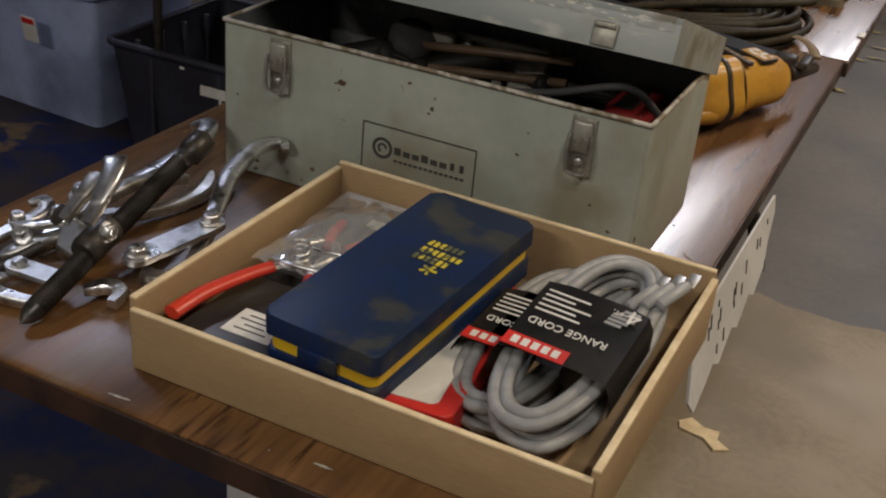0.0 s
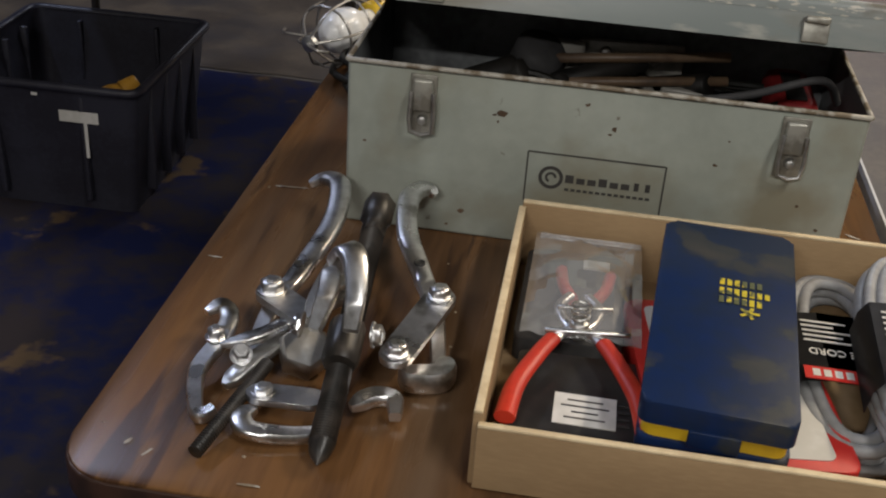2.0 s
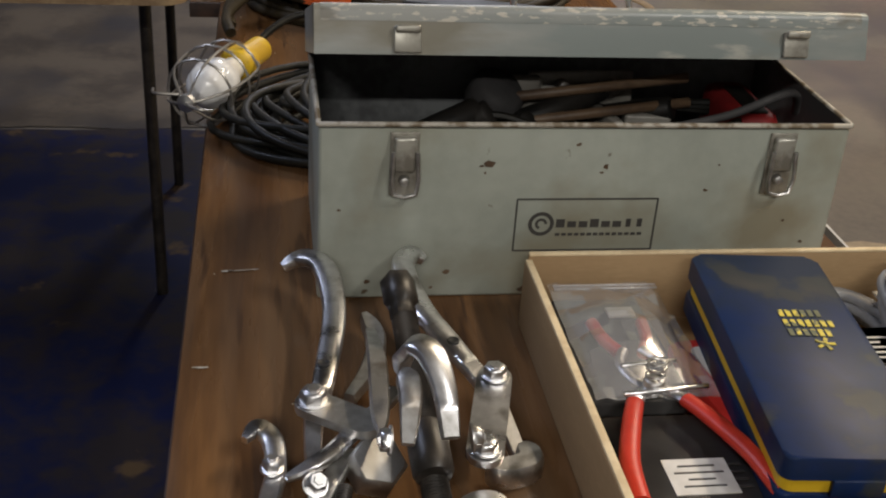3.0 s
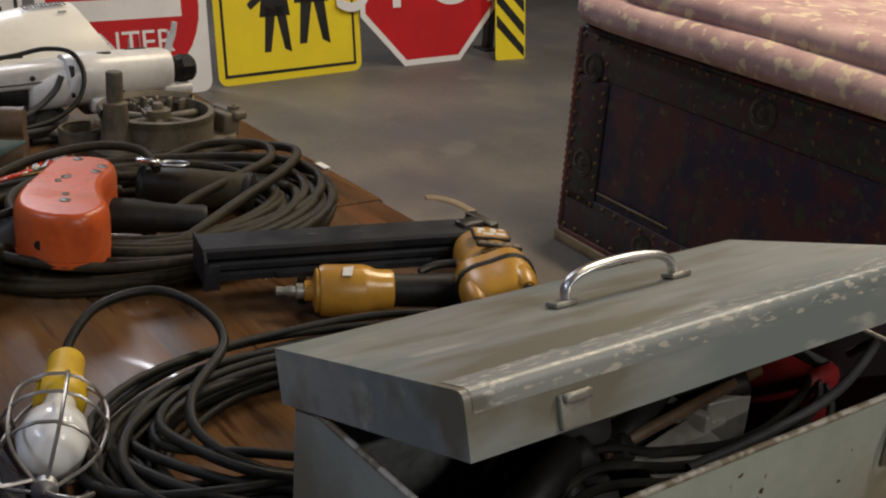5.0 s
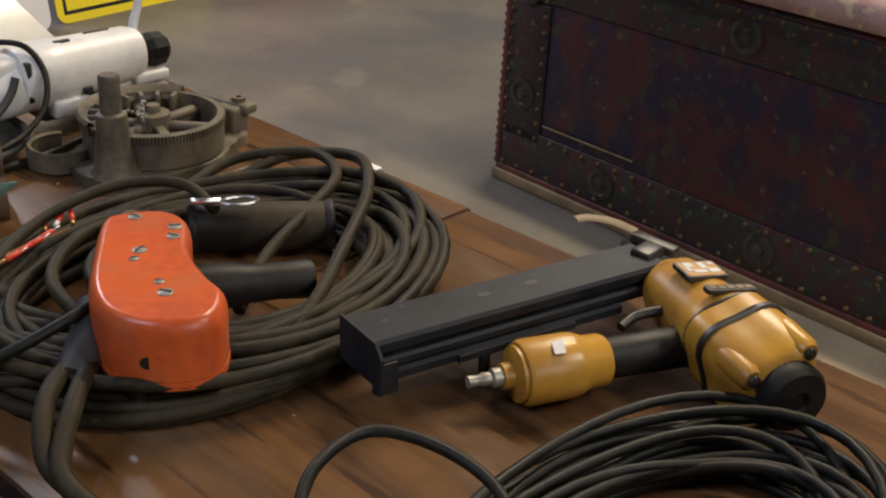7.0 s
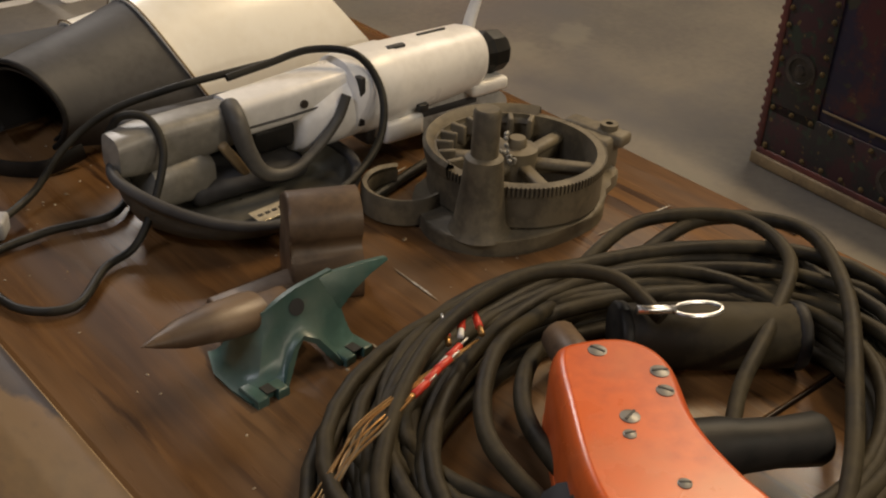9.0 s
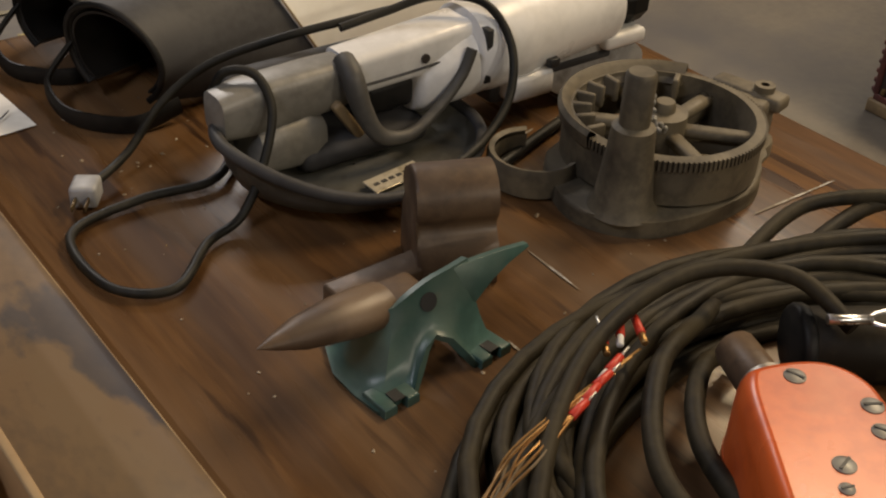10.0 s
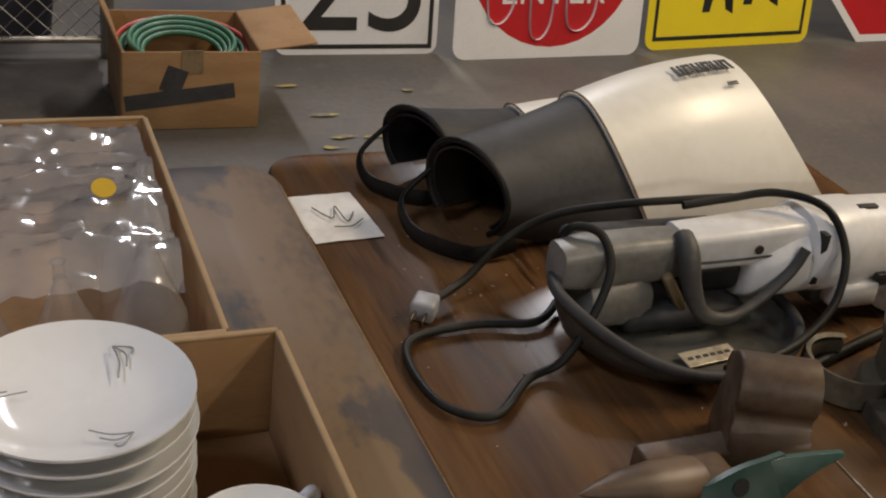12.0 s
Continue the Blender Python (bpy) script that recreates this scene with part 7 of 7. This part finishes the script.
# ---- carton with hoses ----
def hose_box():
    c = thing("cardboard_box", 0.065, 4.060, 0, -1, "taped cardboard box on the floor holding coiled hoses", "cardboard box")
    w, d, h, t = 0.385, 0.36, 0.235, 0.006
    boxed("base", "kraft2", c, 0, 0, 0.004, w - 0.002, d - 0.002, 0.006)
    for nm, cx, cy, sx, sy in (("front_wall", 0, -d / 2, w, t), ("back_wall", 0, d / 2, w, t), ("side_wall", -w / 2, 0, t, d - t), ("side_wall", w / 2, 0, t, d - t)):
        boxed(nm, "kraft2", c, cx, cy, h / 2 + 0.001, sx, sy, h - 0.002, 0.001)
    for m, sx in ((Matrix.Translation((w / 2, 0, h)) @ Matrix.Rotation(radians(-8), 4, "Y"), 0.17), (Matrix.Translation((-w / 2, 0, h)) @ Matrix.Rotation(radians(-112), 4, "Y"), 0.16)):
        bm = bmesh.new()
        box(bm, sx / 2, 0, 0, sx, d - 0.01, 0.005, 0.001, m)
        part("flap", bm, "kraft2", c)
    bm = bmesh.new()
    box(bm, 0, -d / 2 - 0.004, h - 0.03, 0.06, 0.002, 0.07)
    part("tape", bm, "tan", c, "strip of packing tape", False)
    bm = bmesh.new()
    box(bm, -0.02, -d / 2 - 0.0042, 0.105, 0.31, 0.002, 0.045, 0, Matrix.Rotation(radians(-7), 4, "Y"))
    box(bm, -0.10, -d / 2 - 0.0045, 0.125, 0.06, 0.002, 0.075, 0, Matrix.Rotation(radians(20), 4, "Y"))
    part("dark_print", bm, "dark_grey", c, "dark smudged print", False)
    for k in range(7):
        hb = bmesh.new()
        r = 0.10 + 0.011 * k
        z = 0.17 + 0.012 * (k % 4)
        tube(hb, [(r * 1.15 * math.cos(radians(10 * i)), r * 0.95 * math.sin(radians(10 * i)), z + 0.025 * math.sin(radians(10 * i))) for i in range(36)], 0.0085, 8, True)
        hs = part("garden_hose", hb, "hose_red" if k == 6 else "hose", c, "coiled red hose" if k == 6 else "coiled green hose")


hose_box()


# ---- chain-link fence ----
def fence():
    g = thing("chain_link_fence", -0.775, 4.47, 0, 0, "galvanized chain-link fence panel", "fence")
    bm = bmesh.new()
    s, W, H = 0.066, 1.35, 1.5
    n = int((W + H) / s)
    for i in range(n):
        c = -W / 2 - H + i * s * 1.0 + 0.0
        for sign_ in (1, -1):
            pts = []
            for z in (0.05, H):
                xx = (c + z if sign_ > 0 else -c - z)
                pts.append((xx, 0.002 * sign_, z))
            (ax, ay, az), (bx, by, bz) = pts
            lo, hi = sorted((ax, bx))
            if hi < -W / 2 or lo > W / 2:
                continue

            def clip(x):
                u = (x - ax) / (bx - ax)
                return (x, ay, az + (bz - az) * u)

            p, q = [clip(min(max(v, -W / 2), W / 2)) for v in (ax, bx)]
            if (Vector(p) - Vector(q)).length > 0.02:
                tube(bm, [p, q], 0.0018, 4)
    tagged(part("mesh", bm, "wire", g), kind="stuff")
    for x in (-W / 2, W / 2):
        bm = bmesh.new()
        rod(bm, (x, 0, 0), (x, 0, H + 0.1), 0.022)
        part("post", bm, "wire", g)
    bm = bmesh.new()
    rod(bm, (-W / 2, 0, 0.06), (W / 2, 0, 0.06), 0.012)
    part("rail", bm, "wire", g)


fence()


# ---- steamer trunk ----
def trunk():
    X0, Y0, Y1, H = 2.055, 0.60, 2.215, 0.735
    g = thing("steamer_trunk", X0, (Y0 + Y1) / 2, 0, -4.5, "large dark red studded trunk with worn black edging", "trunk")
    d, w = Y1 - Y0, 0.95
    boxed("body", "trunk_dark", g, w / 2, 0, H / 2 + 0.02, w, d, H - 0.04, 0.012)
    e = 0.002
    for nm, cy, cz, sy, sz in (("edging", 0, 0.115, d - 0.02, 0.15), ("edging", 0, H - 0.085, d - 0.02, 0.13), ("edging", d / 2 - 0.09, H / 2, 0.16, H - 0.32), ("edging", -d / 2 + 0.09, H / 2, 0.16, H - 0.32)):
        boxed(nm, "trunk_band", g, -e, cy, cz, 2 * e, sy, sz, 0.003, label="worn black leather edging")
    boxed("base_strip", "tan", g, w / 2 - 0.004, 0, 0.018, w + 0.02, d + 0.012, 0.036, 0.005, label="worn tan base strip")
    boxed("red_stripe", "trunk_red", g, -0.002, 0, 0.044, 0.010, d - 0.01, 0.018, 0.002)
    boxed("red_stripe", "trunk_red", g, 0.0, d / 2 - 0.008, H / 2 + 0.02, 0.014, 0.018, H - 0.06, 0.003)
    boxed("scuff", "tan", g, -2.4 * e, d / 2 - 0.35, 0.222, 0.003, 0.34, 0.006, 0.001)
    # studs
    bm = bmesh.new()
    lathe(bm, [(0.008, 0.0), (0.0065, 0.004), (0.0001, 0.0058)], Matrix.Rotation(radians(-90), 4, "Y"), 8)
    first = part("stud", bm, "brass", g)
    first.location = (-2 * e, d / 2 - 0.03, 0.06)
    spots = []
    for i in range(26):
        yy = -d / 2 + 0.03 + (d - 0.06) * i / 25
        spots += [(yy, 0.065), (yy, 0.175), (yy, H - 0.03)]
    for i in range(10):
        zz = 0.22 + (H - 0.32) * i / 9
        spots += [(d / 2 - 0.025, zz), (d / 2 - 0.155, zz), (-d / 2 + 0.025, zz)]
    for yy, zz in spots:
        o = new("stud", first.data)
        o.parent = g
        o.location = (-2 * e, yy, zz)
    # round ornaments in the edging
    for yy, zz in ((d / 2 - 0.09, H - 0.12), (d / 2 - 0.42, 0.12), (d / 2 - 0.95, 0.12), (0.0, H - 0.085), (-d / 2 + 0.09, H - 0.12), (d / 2 - 0.09, 0.30)):
        bm = bmesh.new()
        lathe(bm, [(0.046, 0), (0.046, 0.004), (0.034, 0.007), (0.032, 0.003), (0.016, 0.003), (0.014, 0.008), (0.0001, 0.010)], Matrix.Translation((-2 * e, yy, zz)) @ Matrix.Rotation(radians(-90), 4, "Y"), 20)
        part("rosette", bm, "black_steel", g, "embossed dark rosette")
    # ribbed edge at the corner
    bm = bmesh.new()
    for i in range(26):
        bmesh.ops.create_icosphere(bm, subdivisions=1, radius=0.010, matrix=Matrix.Translation((0.002, d / 2 + 0.002, 0.06 + 0.0255 * i)))
    tagged(part("corner_beads", bm, "trunk_red", g), kind="stuff")
    # fabric-covered cushion on top
    c = thing("fabric_bundle", X0 + 0.46, (Y0 + Y1) / 2, H, -4.5, "pink patterned fabric quilt folded on the trunk", "quilt")
    for k, (lift, thick, wx, wy) in enumerate(((0.0, 0.105, 1.02, d + 0.07), (0.088, 0.085, 0.93, d - 0.03))):
        # soft pillow of cloth: superellipse outline, bulging rolled edge, sagging creases
        bm = bmesh.new()
        nu, rows = 96, []
        for r, z in ((0.0, 0.0), (0.5, 0.0), (0.93, 0.0), (0.975, 0.10), (1.0, 0.36), (1.0, 0.62), (0.985, 0.82), (0.955, 0.94), (0.90, 1.0), (0.78, 1.02), (0.6, 1.0), (0.4, 0.99), (0.2, 0.98), (0.0, 0.98)):
            row = []
            for i in range(nu):
                q = 2 * math.pi * i / nu
                cx, cy = math.copysign(abs(math.cos(q)) ** 0.22, math.cos(q)), math.copysign(abs(math.sin(q)) ** 0.22, math.sin(q))
                p = Vector((cx * wx / 2 * max(r, 0.002), cy * wy / 2 * max(r, 0.002), lift + z * thick))
                nz = noise.noise(Vector((p.x * 3, p.y * 3, 2.0 * k))) * 0.016 + noise.noise(Vector((p.x * 9, p.y * 9, 5.0 + k))) * 0.007
                if r > 0.93:
                    p.x += cx * (nz * 0.9 - 0.008 * z)
                p.z = max(p.z + nz * (0.3 + 0.7 * z) * (1 if z > 0.05 else 0), 0.001)
                row.append(bm.verts.new(p))
            rows.append(row)
        for p, q in zip(rows, rows[1:]):
            for n in range(nu):
                bm.faces.new((p[n], p[(n + 1) % nu], q[(n + 1) % nu], q[n]))
        part("fold", bm, "fabric", c, "soft folded cloth", angle=80)


trunk()


# ---- tubs on the floor ----
def tub(name, x0, y0, x1, y1, h, material, label, category, turn=0.0, ribs=True, flare=0.035):
    g = thing(name, (x0 + x1) / 2, (y0 + y1) / 2, 0.0035, turn, label, category)
    w, d = x1 - x0, y1 - y0
    bm = bmesh.new()
    prof = [(1 - flare / w * 2, 1 - flare / d * 2, 0.0), (1, 1, h), (1 - 0.012 / w, 1 - 0.012 / d, h), (1 - (flare + 0.006) / w * 2, 1 - (flare + 0.006) / d * 2, 0.006)]
    rows = [[bm.verts.new((px * fx, py * fy, z)) for px, py in rounded(w, d, 0.03, 4)] for fx, fy, z in prof]
    for p, q in zip(rows, rows[1:]):
        for k in range(len(p)):
            bm.faces.new((p[k], p[(k + 1) % len(p)], q[(k + 1) % len(p)], q[k]))
    bm.faces.new(rows[0][::-1])
    bm.faces.new(rows[-1])
    part("shell", bm, material, g)
    bm = bmesh.new()
    pts = rounded(w + 0.006, d + 0.006, 0.03, 4)
    tube(bm, [(px, py, h - 0.002) for px, py in pts], 0.011, 8, True)
    part("rim", bm, material, g, "rolled rim")
    if ribs:
        for s in (-1, 1):
            for k in range(2):
                bm = bmesh.new()
                xx = w * (-0.22 + 0.44 * k)
                box(bm, xx, s * (d / 2 - flare * 0.42), h * 0.52, 0.012, 0.024, h * 0.82, 0.003, Matrix.Translation((0, s * 0.0, 0)))
                part("rib", bm, material, g)
        for s in (-1, 1):
            for k in range(4):
                bm = bmesh.new()
                box(bm, s * (w / 2 - flare * 0.42), d * (-0.30 + 0.20 * k), h * 0.52, 0.024, 0.012, h * 0.82, 0.003)
                part("rib", bm, material, g)
    return g


t = tub("storage_tote", -1.262, 1.205, -0.775, 1.735, 0.330, "tote", "dark grey plastic storage tote with torn white label", "tote", 1.5)
for nm, args in (("torn_label", (0.10, -0.262, 0.255, 0.095, 0.0015, 0.028)), ("label_strip", (0.115, -0.2615, 0.196, 0.008, 0.0015, 0.088)), ("rim_tag", (0.0, -0.268, 0.305, 0.014, 0.002, 0.007))):
    bm = bmesh.new()
    box(bm, *args)
    part(nm, bm, "white_card", t, "torn white paper label", False)
g = thing("yellow_tool", -1.02, 1.50, 0.012, 30, "yellow handled tool lying in the dark tote", "tool")
bm = bmesh.new()
tube(bm, smooth_line([(-0.10, 0, 0.03), (-0.03, 0.02, 0.13), (0.04, 0, 0.185), (0.09, -0.03, 0.20)], 6), 0.014, 8)
rod(bm, (0.08, -0.03, 0.195), (0.12, -0.02, 0.215), 0.026, 0.02)
part("handle", bm, "nail_yellow", g)
g = thing("scrap_metal", -1.05, 1.45, 0.012, 0, "jumble of dark metal parts in the tote", "scrap metal")
for i in range(9):
    rnd = random.Random(40 + i)
    bm = bmesh.new()
    p = Vector((rnd.uniform(-0.14, 0.16), rnd.uniform(-0.12, 0.18), rnd.uniform(0.02, 0.12)))
    rod(bm, p, p + Vector((rnd.uniform(-0.12, 0.12), rnd.uniform(-0.12, 0.12), rnd.uniform(0.0, 0.05))), rnd.uniform(0.010, 0.025))
    part("bar", bm, "black_steel", g)

t = tub("storage_tub", -1.90, 1.27, -1.345, 1.72, 0.41, "blue_tub", "pale blue plastic storage tub with paper tag", "tub", -3, False, 0.045)
bm = bmesh.new()
box(bm, 0.09, -0.222, 0.335, 0.055, 0.0015, 0.075, 0, Matrix.Rotation(radians(10), 4, "X"))
tag = part("paper_tag", bm, "white_card", t, "white and red paper tag", False)
bm = bmesh.new()
box(bm, 0.09, -0.2235, 0.36, 0.045, 0.0015, 0.016, 0, Matrix.Rotation(radians(10), 4, "X"))
part("red_band", bm, "red_print", tag, "", False)
t = tub("orange_bucket", -2.36, 1.55, -2.02, 1.89, 0.36, "orange", "orange plastic bucket on the dark floor", "bucket", 0, False, 0.03)


# ---- boxes under the long table ----
def closed_box(x, y, z, w, d, h, turn, material, label, strip=None):
    g = thing("storage_box", x, y, z, turn, label, "box")
    boxed("carton", material, g, 0, 0, h / 2, w, d, h, 0.003)
    if strip:
        boxed("printed_panel", strip, g, 0.03, -d / 2 - 0.001, h * 0.72, w * 0.35, 0.003, h * 0.30, label="grey printed panel")
    boxed("tape", "tan", g, 0, 0, h + 0.0006, 0.05, d - 0.004, 0.0014, label="packing tape")
    return g


narrow = closed_box(0.032, 0.152, 0.0035, 0.063, 0.30, 0.42, 0, "box_white", "narrow white carton standing under the table")
closed_box(0.226, 0.153, 0.0065, 0.285, 0.30, 0.41, 0, "box_white", "white carton with grey panel under the table", "grey_rubber")
g = thing("torn_cover_sheet", 0.611, 0.17, TOP, 0, "torn white board strip hanging below the table edge", "board")
bm = bmesh.new()
edge = [(-0.205, -0.004), (0.20, -0.004), (0.205, -0.030), (0.17, -0.060)] + [(0.16 - 0.03 * k, -0.088 - 0.008 * ((k * 7) % 3) - 0.001 * k) for k in range(11)] + [(-0.190, -0.116), (-0.215, -0.090)]
prism(bm, edge, -0.0015, 0.0015, 0, pose(0.012, 0, 0, 90, 0, 90) @ Matrix.Rotation(radians(-8), 4, "X"))
part("sheet", bm, "box_white", g, "", False)
bm = bmesh.new()
for k in range(16):
    rnd = random.Random(k)
    u, v = rnd.uniform(-0.18, 0.17), rnd.uniform(-0.09, -0.02)
    box(bm, u, v, 0.0022, 0.003, rnd.uniform(0.006, 0.022), 0.0008, 0, pose(0.012, 0, 0, 90, 0, 90) @ Matrix.Rotation(radians(-8), 4, "X"))
tagged(part("scuff_marks", bm, "ink", g, "", False), kind="stuff")
bm = bmesh.new()
prism(bm, [(0, 0), (0.066, 0.012), (0.066, 0.120)], -0.0025, 0.0025, 0, pose(-0.107, -0.148, 0.226, 90))
part("flap", bm, "kraft", narrow, "torn brown flap")
# peeled paint scrap and hose on the floor
bm = bmesh.new()
prism(bm, [(0, 0), (0.05, 0.012), (0.085, -0.006), (0.105, 0.02), (0.07, 0.028), (0.06, 0.055), (0.03, 0.04), (-0.005, 0.05), (-0.016, 0.02)], 0, 0.004, 0.001, pose(0.50, 0.83, 0.0035, 0, 0, -20))
tagged(part("paper_scrap", bm, "board_edge"), "torn pale scrap of paper on the floor", "scrap")
bm = bmesh.new()
tube(bm, smooth_line([(0.560, 0.40, 0.700), (0.592, 0.41, 0.685), (0.604, 0.43, 0.645), (0.602, 0.44, 0.60), (0.594, 0.44, 0.575)], 6), 0.011, 8)
tagged(part("hanging_hose", bm, "black_rubber"), "black rubber hose hanging over the table edge", "hose")

# made-up dark tub that fills the darkness behind the fence
tub("dark_filler_tub", -1.30, 4.62, -0.22, 5.12, 0.55, "tote", "dark tub added to fill the darkness behind the chain-link fence", "bin", 2, False, 0.04)
